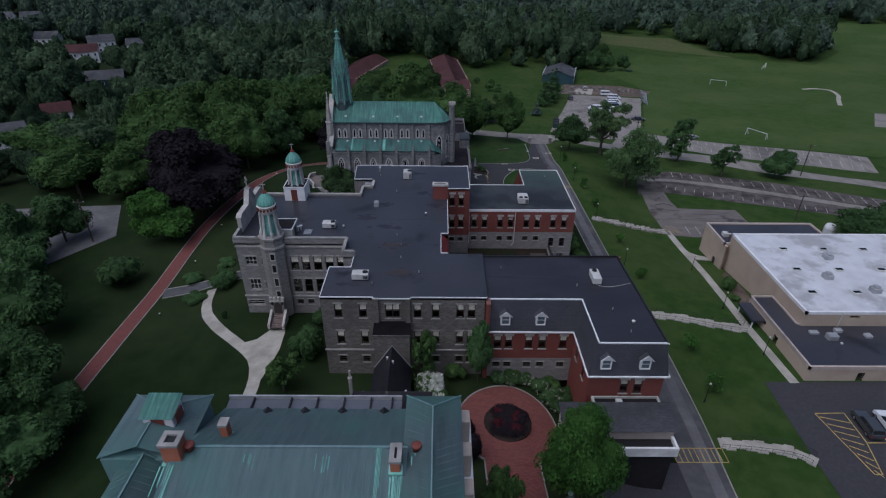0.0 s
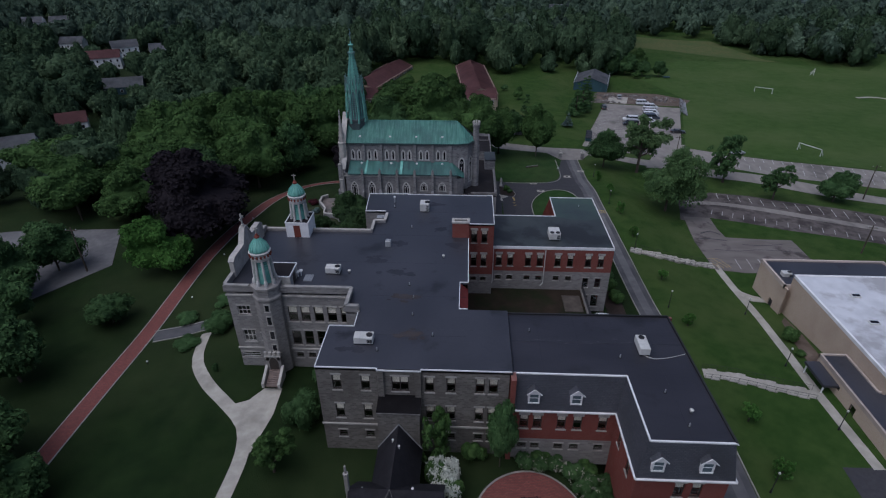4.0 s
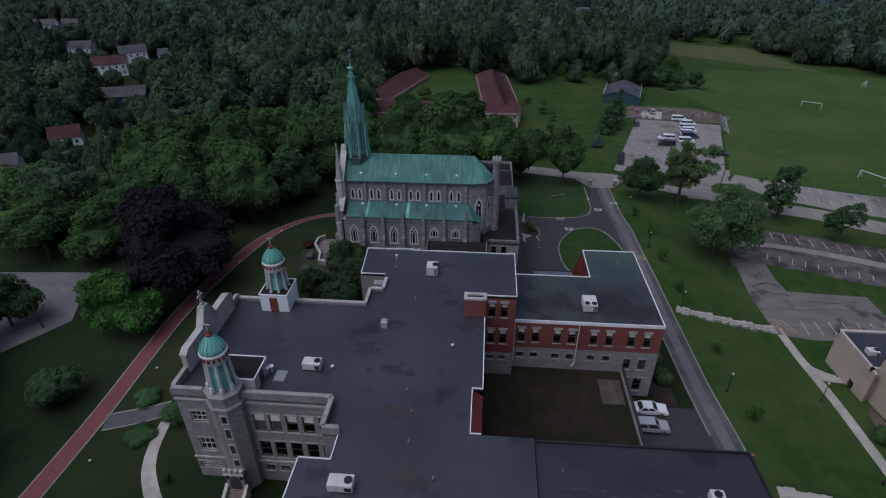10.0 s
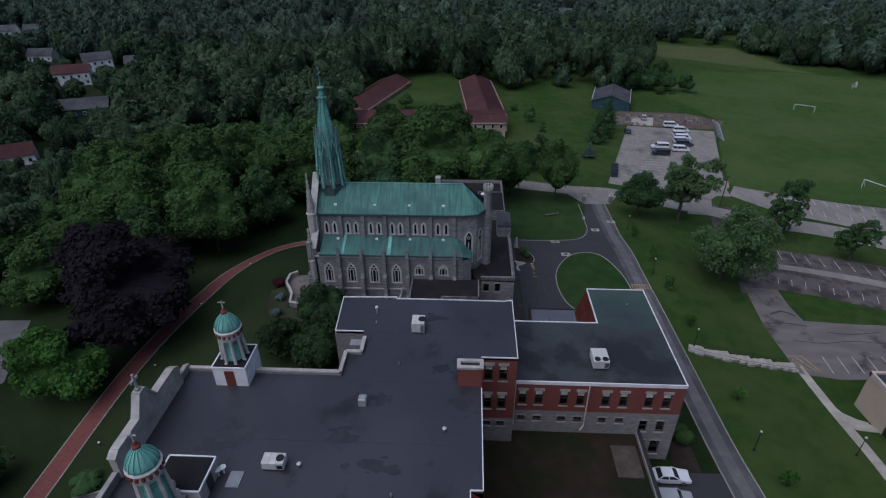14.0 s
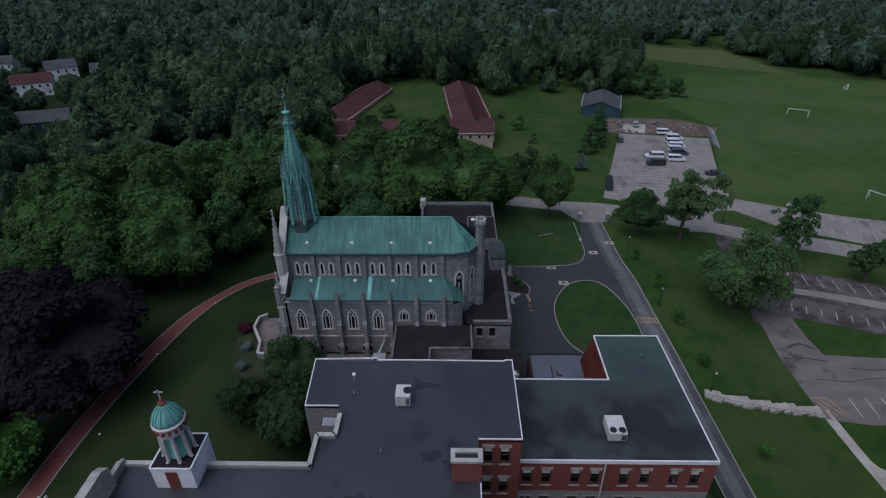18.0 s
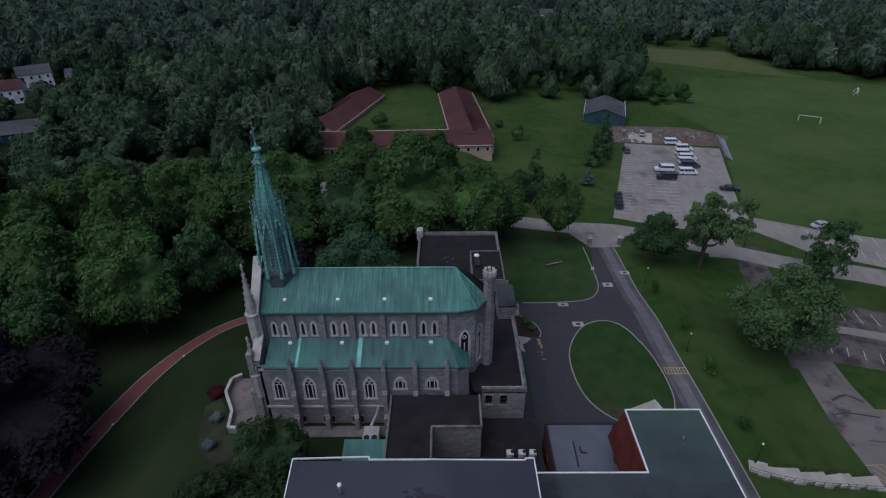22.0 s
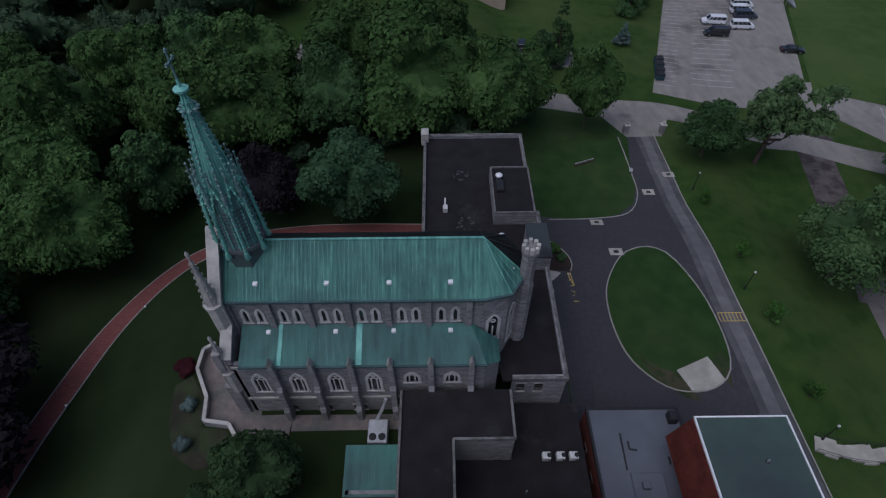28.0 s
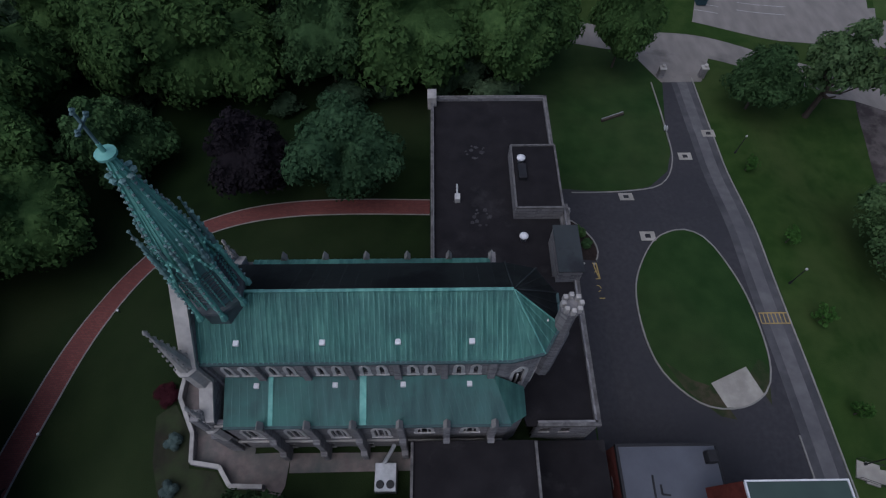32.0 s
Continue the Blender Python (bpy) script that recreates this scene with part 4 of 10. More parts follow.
bm = bmesh.new()
for i in range(8):
    p = Vector((53.4 + 0.25 * i, 54.7 - 1.25 * i))
    strip(bm, [p + Vector((3.7 - 0.25 * i - (0.2 * i), -0.1 - 1.0)) * (k / 3) for k in range(4)], 0.16, 0.09, cross=1)
for p, q in (((53.1, 55.3), (57.3, 55.4)), ((57.3, 55.4), (57.1, 50.3)), ((53.1, 55.3), (54.8, 45.3)), ((57.1, 50.3), (55.8, 45.3)), ((54.8, 45.3), (55.8, 45.3)), ((57.2, 50.2), (66.3, 50.3)), ((60.1, 55.3), (60, 50.2)), ((63.4, 55.3), (63.2, 50.3))):
    p, q = Vector(p), Vector(q)
    strip(bm, [p.lerp(q, k / 4) for k in range(5)], 0.16, 0.09, cross=1)
solo("hatched_bay", bm, YELLOW, "yellow hatched no-parking bay on dark asphalt", "road marking", "structure")


def crosswalk(x0, x1, y0, y1, n):
    bm = bmesh.new()
    for y in (y0, y1):
        strip(bm, [Vector((x0 + (x1 - x0) * k / 6, y)) for k in range(7)], 0.14, 0.125, cross=1)
    for i in range(n + 1):
        x = x0 + (x1 - x0) * i / n
        strip(bm, [Vector((x, y0 + (y1 - y0) * k / 2)) for k in range(3)], 0.12 if 0 < i < n else 0.1, 0.13, cross=1)
    solo("crosswalk", bm, YELLOW, "yellow painted crossing on the drive", "road marking", "structure")


crosswalk(30.4, 33.7, 130.4, 131.7, 7)
crosswalk(30.4, 37.1, 47.0, 49.2, 9)
bm = bmesh.new()
for q in (((12.4, 138.6), (12.6, 136.4)), ((12.6, 136.4), (11.1, 136.4)), ((12, 138.6), (12.5, 136.5)), ((10.5, 133.8), (12.8, 133.8)), ((12.3, 137.6), (11.4, 136.5))):
    p, r = Vector(q[0]), Vector(q[1])
    strip(bm, [p.lerp(r, k / 3) for k in range(4)], 0.14, 0.09, cross=1)
area("ramp_slab", [(8.9, 135), (10.5, 135), (11.4, 136.5), (12.4, 138.6), (8.7, 138.9)], CONCRETE, "pale concrete ramp slab beside the marked bay", "paving", 0.08)
for a in range(8):
    p, r = (Vector((12.1 + 0.42 * math.cos(k * 0.7), 135.1 + 0.42 * math.sin(k * 0.7))) for k in (a, a + 1))
    strip(bm, [p, r], 0.1, 0.09, cross=1)
strip(bm, [Vector((11.2, 135.3)), Vector((11.5, 135.2))], 0.12, 0.09, cross=1)
corner = area("corner_bed", [(9.1, 139), (12.5, 138.9), (12.9, 140.1), (12.6, 141.8), (11.6, 143.4), (10.4, 144.8), (9.1, 145.5)], MULCH, "dark planted bed in the church's corner", "flower bed", 0.1)
kb = bmesh.new()
strip(kb, smooth_line([(12.5, 138.9), (12.9, 140.1), (12.6, 141.8), (11.6, 143.4), (10.4, 144.8), (9.3, 145.5)], 0.6), 0.16, 0.2, thick=0.2)
part("kerb", kb, KERB, corner, "pale concrete kerb")
solo("parking_marks", bm, YELLOW, "yellow lines of the marked bay by the church", "road marking", "structure")

# round garden of the court
gz = ground(8.4, 48.7)
ring = bmesh.new()
strip(ring, [Vector((8.4 + 4.65 * math.cos(a * math.pi / 24), 48.7 + 4.65 * math.sin(a * math.pi / 24))) for a in range(48)], 3.4, 0.12, closed=True, cross=3)
garden = solo("round_terrace", ring, PAVER, "round red brick terrace ringing a flower bed", "paving", "structure")
edge = bmesh.new()
strip(edge, [Vector((8.4 + 6.4 * math.cos(a * math.pi / 24), 48.7 + 6.4 * math.sin(a * math.pi / 24))) for a in range(-8, 33)], 0.2, 0.18, thick=0.2)
part("kerb", edge, KERB, garden, "pale stone edging")
way("garden_path", [(8.4, 43.2), (8.5, 40), (8.6, 36.1), (8.4, 25)], 6.4, PAVER, "red brick path to the round terrace", "path", 0.1, 0.05)
bed = bmesh.new()
lathe(bed, 8.4, 48.7, [(3.0, gz - 0.2), (3.0, gz + 0.2), (2.6, gz + 0.32), (1.0, gz + 0.4)], 24)
solo("flower_bed", bed, MULCH, "round mulched bed with dark shrubs and red flowers", "flower bed", smooth=True)

# ---- the school: stone block, west front, mansard wing, brick wing ----
def flat_roof(parent, poly, z, material, label="", edge=None, eh=0.14, ew=0.22, name="roof"):
    """A flat roof on an outline, with a low raised edge."""
    bm = bmesh.new()
    prism(bm, poly, z - 0.35, z)
    ob = part(name, bm, material, parent, label)
    if edge:
        bm = bmesh.new()
        n = len(poly)
        for i in range(n):
            a, b = Vector(poly[i]), Vector(poly[(i + 1) % n])
            d = (b - a).normalized()
            s = Vector((-d.y, d.x))
            pts = [a - s * 0.05 - d * 0.05, b - s * 0.05 + d * 0.05, b + s * ew + d * 0.05, a + s * ew - d * 0.05]
            prism(bm, [(p.x, p.y) for p in pts], z - 0.4 + 0.003 * (i % 3), z + eh + 0.004 * (i % 3))
        part("roof_edge", bm, edge, ob, "white metal roof edge")
    return ob


def cope(parent, line, z, w=0.46, h=0.2, material=None, name="coping", seg=2.2):
    """Separate coping stones along a parapet."""
    for (a, b) in zip(line[:-1], line[1:]):
        a, b = Vector(a), Vector(b)
        n = max(1, round((b - a).length / seg))
        d = (b - a).normalized()
        s = Vector((-d.y, d.x)) * w / 2
        for k in range(n):
            p, q = a.lerp(b, k / n) + d * 0.012, a.lerp(b, (k + 1) / n) - d * 0.012
            bm = bmesh.new()
            prism(bm, [((p - s).x, (p - s).y), ((q - s).x, (q - s).y), ((q + s).x, (q + s).y), ((p + s).x, (p + s).y)], z, z + h)
            part(name, bm, material or COPING, parent)


ROOF = 19.15
school = thing("school_building", "long grey stone school with flat black roof and brick wings", "building", (-6, 75, 7), shift=SCHOOL_AT)

SW, SE = (-15.8, 58.5), (5.4, 58.5)
wins = []
for x, w in ((-13.6, 1.0), (-10.4, 1.0), (-6.55, 1.9), (-3.3, 1.0), (-0.95, 1.0), (2.25, 1.0), (3.7, 1.0)):
    for z, h in ((15.9, 2.2), (11.5, 2.2), (8.3, 1.1)):
        if -9 < x < -4.1 and z < 15:
            continue
        wins.append((x - SW[0], z, w, h))
wall(school, SW, SE, 5.5, ROOF - 0.03, FRONTSTONE, wins)
for u, z, w, h in wins:
    sash(school, SW, SE, u, z, w, h, LIMESTONE, blind=0.45 if z > 11 else 0, bars=2 if w > 1.5 else 1)
for x0, x1 in ((-9.0, -8.3), (-4.9, -4.2)):
    bm = bmesh.new()
    bevelled(bm, x0, 58.2, 6, x1, 58.48, ROOF, 0.04)
    part("pier", bm, FRONTSTONE, school)
bm = bmesh.new()
box(bm, SW[0] - 0.1, 58.36, 10.4, SE[0], 58.49, 10.62)
part("string_course", bm, LIMESTONE, school, "pale stone band")
for a, b, mt, holes in (
    ((-15.8, 65.6), SW, FRONTSTONE, [(2.2, 15.9, 1, 2.2), (5.0, 15.9, 1, 2.2), (2.2, 11.5, 1, 2.2), (5.0, 11.5, 1, 2.2)]),
    ((-12.8, 65.6), (-15.8, 65.6), STONE, []),
    ((-12.8, 68.5), (-12.8, 65.6), STONE, []),
    ((-14.4, 68.5), (-12.8, 68.5), STONE, []),
    ((-14.4, 72.3), (-14.4, 68.5), STONE, []),
    ((-31.1, 88.8), (-31.1, 72.3), STONE, [(3, 15, 1, 2), (6, 15, 1, 2), (10.5, 15, 1, 2), (13.5, 15, 1, 2), (3, 10.5, 1, 2), (13.5, 10.5, 1, 2)]),
    ((-14.4, 88.8), (-31.1, 88.8), STONE, []),
    ((-14.4, 92.2), (-14.4, 88.8), STONE, []),
    ((-12.8, 92.2), (-14.4, 92.2), STONE, []),
    ((-12.8, 96.1), (-12.8, 92.2), STONE, []),
    ((-16.6, 96.1), (-12.8, 96.1), STONE, []),
    ((-16.9, 102.7), (-16.6, 96.1), STONE, []),
    ((4.9, 102.7), (-16.9, 102.7), STONE, []),
    ((4.9, 92.1), (4.9, 102.7), BRICK, []),
    ((0.8, 75.4), (0.8, 92.1), BRICK, []),
    ((0.8, 69.4), (0.8, 75.4), BRICK, []),
):
    wall(school, a, b, 4.5, ROOF - 1.25 if (a, b) == ((0.8, 69.4), (0.8, 75.4)) else ROOF - 0.03, mt, holes)
    for u, z, w, h in holes:
        sash(school, a, b, u, z, w, h, LIMESTONE)
WS, WE = (-31.1, 72.3), (-14.4, 72.3)
wins = []
for x in (-22.6, -20.9, -19.1, -17.3, -15.5):
    wins += [(x - WS[0], 14.3, 1.25, 2.5), (x - WS[0], 10.2, 1.25, 2.5), (x - WS[0], 7.9, 1.0, 0.9)]
for x, z, w, h in ((-29.2, 15.2, 1.7, 1.5), (-29.2, 10.6, 1.7, 2.0), (-27.2, 15.3, 0.6, 1.2), (-27.3, 10.9, 0.6, 1.2), (-29.6, 7.7, 2.6, 0.9)):
    wins.append((x - WS[0], z, w, h))
wall(school, WS, WE, 5.5, 20.0, STONE, wins)
for u, z, w, h in wins:
    sash(school, WS, WE, u, z, w, h, LIMESTONE, blind=0.45 if 1.2 < w < 1.3 and z > 13 else 0, bars=3 if w > 1.6 and h > 1 else 1, frame_mat=PALESTONE if u < 5 else None)
for z in (18.4, 9.4):
    bm = bmesh.new()
    box(bm, -31.2, 72.14, z, -14.4, 72.29, z + 0.22)
    part("string_course", bm, LIMESTONE, school, "pale stone band")
# roof and its parapets
flat_roof(school, [(-15.8, 58.5), (5.4, 58.5), (5.7, 58.5), (5.7, 69.4), (0.8, 69.4), (0.8, 69.6), (-0.3, 69.6), (-0.3, 75.4), (0.8, 75.4), (0.8, 92.1), (4.9, 92.1), (4.9, 102.7), (-4.9, 102.8), (-4.9, 102.7), (-16.9, 102.7), (-16.4, 96.1), (-13.1, 96.1), (-12.8, 92.2),
                   (-14.4, 92.2), (-14.4, 88.8), (-31.1, 88.8), (-31.1, 72.3), (-14.4, 72.3), (-14.4, 68.5), (-12.8, 68.5), (-12.8, 65.6), (-15.8, 65.6)], ROOF, ROOFING, "flat black membrane roof with dark patches")
for line in ([(-15.8, 65.5), (-15.8, 58.5), (-9, 58.5), (-9, 58.2), (-4.2, 58.2), (-4.2, 58.5), (5.6, 58.5)], [(-15.8, 65.6), (-12.8, 65.6), (-12.8, 68.3)], [(0.75, 69.5), (-0.3, 69.5), (-0.3, 75.4), (0.8, 75.4), (0.8, 87.4)], [(0.8, 92.1), (4.9, 92.1), (4.9, 102.9), (4.1, 102.9), (4.1, 102.7), (-4.9, 102.8), (-4.9, 102.8), (-10, 102.8), (-10, 103.1), (-16.9, 102.9), (-16.5, 96.1), (-13.1, 96.1)]):
    trim = bmesh.new()
    for a, b in zip(line[:-1], line[1:]):
        bar(trim, (*a, ROOF + 0.03), (*b, ROOF + 0.03), 0.09, 0.16)
    part("roof_edge", trim, WHITE, school, "white metal roof edge")
slope = bmesh.new()
face(slope, [(-0.28, 69.62, ROOF - 0.12), (0.82, 69.62, ROOF - 1.0), (0.82, 75.32, ROOF - 1.0), (-0.28, 75.32, ROOF - 0.12)])
bmesh.ops.solidify(slope, geom=slope.faces[:], thickness=0.15)
part("red_slope", slope, REDMETAL, school, "dull red metal slope below the roof")
# parapet of the west part
bm = bmesh.new()
for a, b in (((-31.1, 72.3), (-14.4, 72.3)), ((-14.4, 72.3), (-14.4, 68.5)), ((-14.4, 68.5), (-12.8, 68.5)), ((-31.1, 88.8), (-31.1, 72.3)), ((-31.1, 88.8), (-27.2, 88.8)), ((-23.6, 88.8), (-14.4, 88.8)), ((-14.4, 88.8), (-14.4, 92.2)), ((-14.4, 92.2), (-12.8, 92.2)), ((-12.8, 92.2), (-12.8, 94.6))):
    d = (Vector(b) - Vector(a)).normalized() * 0.2
    low = 0.25 if min(a[1], b[1]) > 80 else 0.0
    bar(bm, (a[0] - d.x, a[1] - d.y, ROOF + 0.38 - low), (b[0] + d.x, b[1] + d.y, ROOF + 0.38 - low), 0.34, 0.86 - 2 * low + 0.0)
para = part("parapet", bm, STONE, school)
cope(para, [(-31.1, 72.3), (-27.8, 72.3)], 19.95)
cope(para, [(-23.2, 72.3), (-14.3, 72.3), (-14.3, 68.5), (-12.7, 68.5)], 19.95)
cope(para, [(-31.2, 88.9), (-27.2, 88.9)], 19.45, 0.42, 0.14, LIMESTONE)
cope(para, [(-23.6, 88.9), (-14.4, 88.9), (-14.4, 92.2), (-12.7, 92.2), (-12.7, 94.8)], 19.455, 0.42, 0.14, LIMESTONE)
# shaped gable on the west front with its cross
prof = [(75.3, 19.2), (86.7, 19.2), (86.7, 21.5), (86.0, 21.9), (82.6, 21.9), (81.8, 23.2), (81.4, 23.9), (80.6, 23.9), (80.2, 23.2), (79.4, 21.9), (76.0, 21.9), (75.3, 21.5)]
bm = bmesh.new()
a = [bm.verts.new((-31.35, y, z)) for y, z in prof]
b = [bm.verts.new((-30.75, y, z)) for y, z in prof]
bm.faces.new(a), bm.faces.new(list(reversed(b)))
for i in range(len(prof)):
    j = (i + 1) % len(prof)
    bm.faces.new((a[j], a[i], b[i], b[j]))
gable = part("front_gable", bm, LIMESTONE, school, "pale stone shaped gable above the roof")
bm = bmesh.new()
for k in range(1, len(prof) - 1):
    (y0, z0), (y1, z1) = prof[k], prof[k + 1]
    bar(bm, (-31.05, y0, z0 + 0.08), (-31.05, y1, z1 + 0.08), 0.8, 0.2)
part("gable_coping", bm, LIMESTONE, gable)
bm = bmesh.new()
bevelled(bm, -31.25, 80.75, 23.9, -30.85, 81.25, 24.4)
bevelled(bm, -31.15, 80.88, 24.4, -30.95, 81.12, 26.0, 0.03)
bevelled(bm, -31.13, 80.45, 25.2, -30.97, 81.55, 25.45, 0.03)
part("cross", bm, LIMESTONE, gable, "weathered stone cross")
for x0, y0 in ((-31.1, 72.5), (-31.1, 88.6)):
    cope(para, [(x0, min(y0, 75.2)), (x0, 75.2)] if y0 < 80 else [(x0, 86.8), (x0, y0)], 19.96)


def cupola(cx, cy, base, name):
    """An octagonal lantern: pale stone piers, copper louvres, a ribbed green dome and a gilt-red finial."""
    t = part("belfry", cup_base(cx, cy, base), STONE if base < 15 else LIMESTONE, school, "octagonal stone belfry")
    z = 20.9
    R = 1.3
    for k in range(8):
        a = math.pi / 8 + k * math.pi / 4
        bm = bmesh.new()
        bar(bm, (cx + R * math.cos(a), cy + R * math.sin(a), z - 0.2), (cx + (R - 0.28) * math.cos(a), cy + (R - 0.28) * math.sin(a), z + 4.2), 0.36, 0.36, 6)
        lathe(bm, cx + (R + 0.05) * math.cos(a), cy + (R + 0.05) * math.sin(a), [(0.27, z - 0.25), (0.27, z + 0.45), (0.17, z + 0.75)], 6)
        part("pier", bm, PALESTONE, t)
        bm = bmesh.new()
        b0, b1 = a, a + math.pi / 4
        for j in range(9):
            z0 = z + 0.1 + j * 0.36
            r = R - 0.22 - 0.02 * j
            p = [Vector((cx + r * math.cos(x), cy + r * math.sin(x), 0)) for x in (b0, b1)]
            q = [Vector((cx + (r - 0.16) * math.cos(x), cy + (r - 0.16) * math.sin(x), 0)) for x in (b0, b1)]
            face(bm, [(p[0].x, p[0].y, z0), (p[1].x, p[1].y, z0), (q[1].x, q[1].y, z0 + 0.4), (q[0].x, q[0].y, z0 + 0.4)])
        part("louvre", bm, COPPER_BRIGHT, t, "pale green copper louvre")
    bm = bmesh.new()
    lathe(bm, cx, cy, [(R - 0.42, z), (R - 0.42, z + 4.1)], 8, math.pi / 8)
    part("lantern_core", bm, COPPER, t)
    bm = bmesh.new()
    lathe(bm, cx, cy, [(R - 0.1, z + 3.5), (R - 0.02, z + 3.9), (R - 0.12, z + 4.1), (R - 0.05, z + 4.45), (R + 0.08, z + 4.6), (R - 0.1, z + 4.75)], 24)
    part("cornice", bm, PALESTONE, t, "pale carved cornice")
    for k in range(16):
        a = k * math.pi / 8
        bm = bmesh.new()
        bar(bm, (cx + (R - 0.02) * math.cos(a), cy + (R - 0.02) * math.sin(a), z + 3.98), (cx + (R - 0.02) * math.cos(a), cy + (R - 0.02) * math.sin(a), z + 4.3), 0.2)
        part("dentil", bm, RUST, t)
    bm = bmesh.new()
    lathe(bm, cx, cy, [(R - 0.08, z + 4.7), (R - 0.1, z + 5.0), (R - 0.28, z + 5.45), (R - 0.62, z + 5.9), (R - 0.95, z + 6.25), (0.2, z + 6.42), (0.12, z + 6.5)], 24)
    dome = part("dome", bm, COPPER, t, "ribbed green copper dome", smooth=True)
    for k in range(16):
        a = k * math.pi / 8
        bm = bmesh.new()
        pr = [(R - 0.06, z + 4.75), (R - 0.08, z + 5.02), (R - 0.26, z + 5.48), (R - 0.6, z + 5.93), (R - 0.93, z + 6.28), (0.18, z + 6.45)]
        for (r0, z0), (r1, z1) in zip(pr[:-1], pr[1:]):
            bar(bm, (cx + r0 * math.cos(a), cy + r0 * math.sin(a), z0), (cx + r1 * math.cos(a), cy + r1 * math.sin(a), z1), 0.07)
        part("rib", bm, COPPER_BRIGHT, dome)
    bm = bmesh.new()
    lathe(bm, cx, cy, [(0.3, z + 6.4), (0.34, z + 6.6), (0.2, z + 6.75), (0.12, z + 7.0)], 10)
    part("finial", bm, RUST, dome, "rusty red finial")
    bm = bmesh.new()
    bar(bm, (cx, cy, z + 6.9), (cx, cy, z + 7.9), 0.1)
    bar(bm, (cx - 0.35, cy, z + 7.7), (cx + 0.35, cy, z + 7.7), 0.1)
    part("finial_cross", bm, LIMESTONE, dome)


def cup_base(cx, cy, base):
    bm = bmesh.new()
    if base < 15:
        lathe(bm, cx, cy, [(1.85, base), (1.85, 18.6), (2.0, 18.8), (2.0, 19.1), (1.8, 19.3), (1.8, 20.2), (1.95, 20.4), (1.95, 20.7), (1.55, 20.9)], 8, math.pi / 8)
    else:
        lathe(bm, cx, cy, [(1.65, 20.3), (1.65, 20.75), (1.55, 20.9)], 8, math.pi / 8)
    return bm


cupola(-25.4, 72.2, 6.5, "south")
cupola(-25.3, 88.6, 19, "north")
# stair-heads behind the belfries
for x0, y0, x1, y1, side in ((-27.1, 86.7, -23.6, 90.4, 0), (-26.6, 73.0, -22.5, 76.4, 1)):
    bm = bmesh.new()
    zz = 21.6 if side == 0 else 21.0
    prism(bm, [(x0, y0), (x1, y0), (x1, y1), (x0, y1)], ROOF - 2, zz)
    head = part("stair_head", bm, WHITE if side == 0 else LIMESTONE, school, "white rendered stair head on the roof")
    bm = bmesh.new()
    prism(bm, [(x0 + 0.06, y0 + 0.06), (x1 - 0.06, y0 + 0.06), (x1 - 0.06, y1 - 0.06), (x0 + 0.06, y1 - 0.06)], zz - 0.1, zz + 0.03)
    part("roof", bm, TARROOF, head)
    bm = bmesh.new()
    for a, b in (((x0, y0), (x1, y0)), ((x1, y0), (x1, y1)), ((x1, y1), (x0, y1)), ((x0, y1), (x0, y0))):
        bar(bm, (*a, zz + 0.03), (*b, zz + 0.03), 0.13, 0.14)
    part("coping", bm, WHITE, head)
    bm = bmesh.new()
    if side == 0:
        box(bm, x0 + 1.2, y0 - 0.06, ROOF + 0.05, x0 + 2.2, y0 + 0.02, zz - 0.4)
    else:
        box(bm, x1 - 0.02, y0 + 1.2, ROOF + 0.05, x1 + 0.06, y0 + 2.1, zz - 0.3)
    part("door", bm, DOORRED if side == 0 else DARKWOOD, head, "brown wooden door")
# tower windows and the door with its steps
for z, h in ((17.2, 1.0), (15.0, 1.3), (12.6, 1.3), (10.6, 1.0)):
    a, b = (-26.3, 70.12), (-24.5, 70.12)
    bm = bmesh.new()
    for q in ((-0.38, 0, -0.28, h), (0.28, 0, 0.38, h), (-0.38, h, 0.38, h + 0.15), (-0.42, -0.15, 0.42, 0)):
        box(bm, -25.2 + q[0], 70.42, z + q[1], -25.2 + q[2], 70.62, z + q[3])
    win = part("tower_window", bm, LIMESTONE, school, "narrow stair window with pale surround")
    bm = bmesh.new()
    box(bm, -25.48, 70.46, z, -24.92, 70.52, z + h)
    part("pane", bm, LEADED, win)
bm = bmesh.new()
for q in ((-26.4, 69.6, -25.9, 10.3), (-24.9, 69.6, -24.4, 10.3)):
    bevelled(bm, q[0], 69.55, 6.8, q[2], 70.4, q[3], 0.06)
box(bm, -26.4, 69.55, 9.6, -24.4, 70.4, 10.4)
porch = part("porch", bm, STONE, school, "grey stone arched doorway")
for x in (-26.3, -25.7, -25.1, -24.5):
    bm = bmesh.new()
    bevelled(bm, x - 0.2, 69.45, 10.4, x + 0.2, 69.8, 11.1, 0.04)
    part("merlon", bm, LIMESTONE, porch)
bm = bmesh.new()
bevelled(bm, -26.55, 69.42, 10.28, -24.25, 69.85, 10.5, 0.04)
part("balcony_ledge", bm, LIMESTONE, porch)
bm = bmesh.new()
o = [(-25.4 + x, z + 8.0) for x, z in arch_line(1.25, 2.2)]
face(bm, [(x, 69.53, z) for x, z in o])
face(bm, [(x, 69.545, z) for x, z in reversed(o)])
part("door", bm, DARKWOOD, porch, "dark doorway")
stair = thing("front_steps", "brown worn steps between pale side walls at the tower door", "steps", (-25.4, 68.5, 7), shift=SCHOOL_AT)
for k in range(8):
    bm = bmesh.new()
    box(bm, -26.2, 67.4 + k * 0.28, 6.8, -24.6, 69.7, 7.1 + k * 0.13)
    part("step", bm, STEPSTONE, stair)
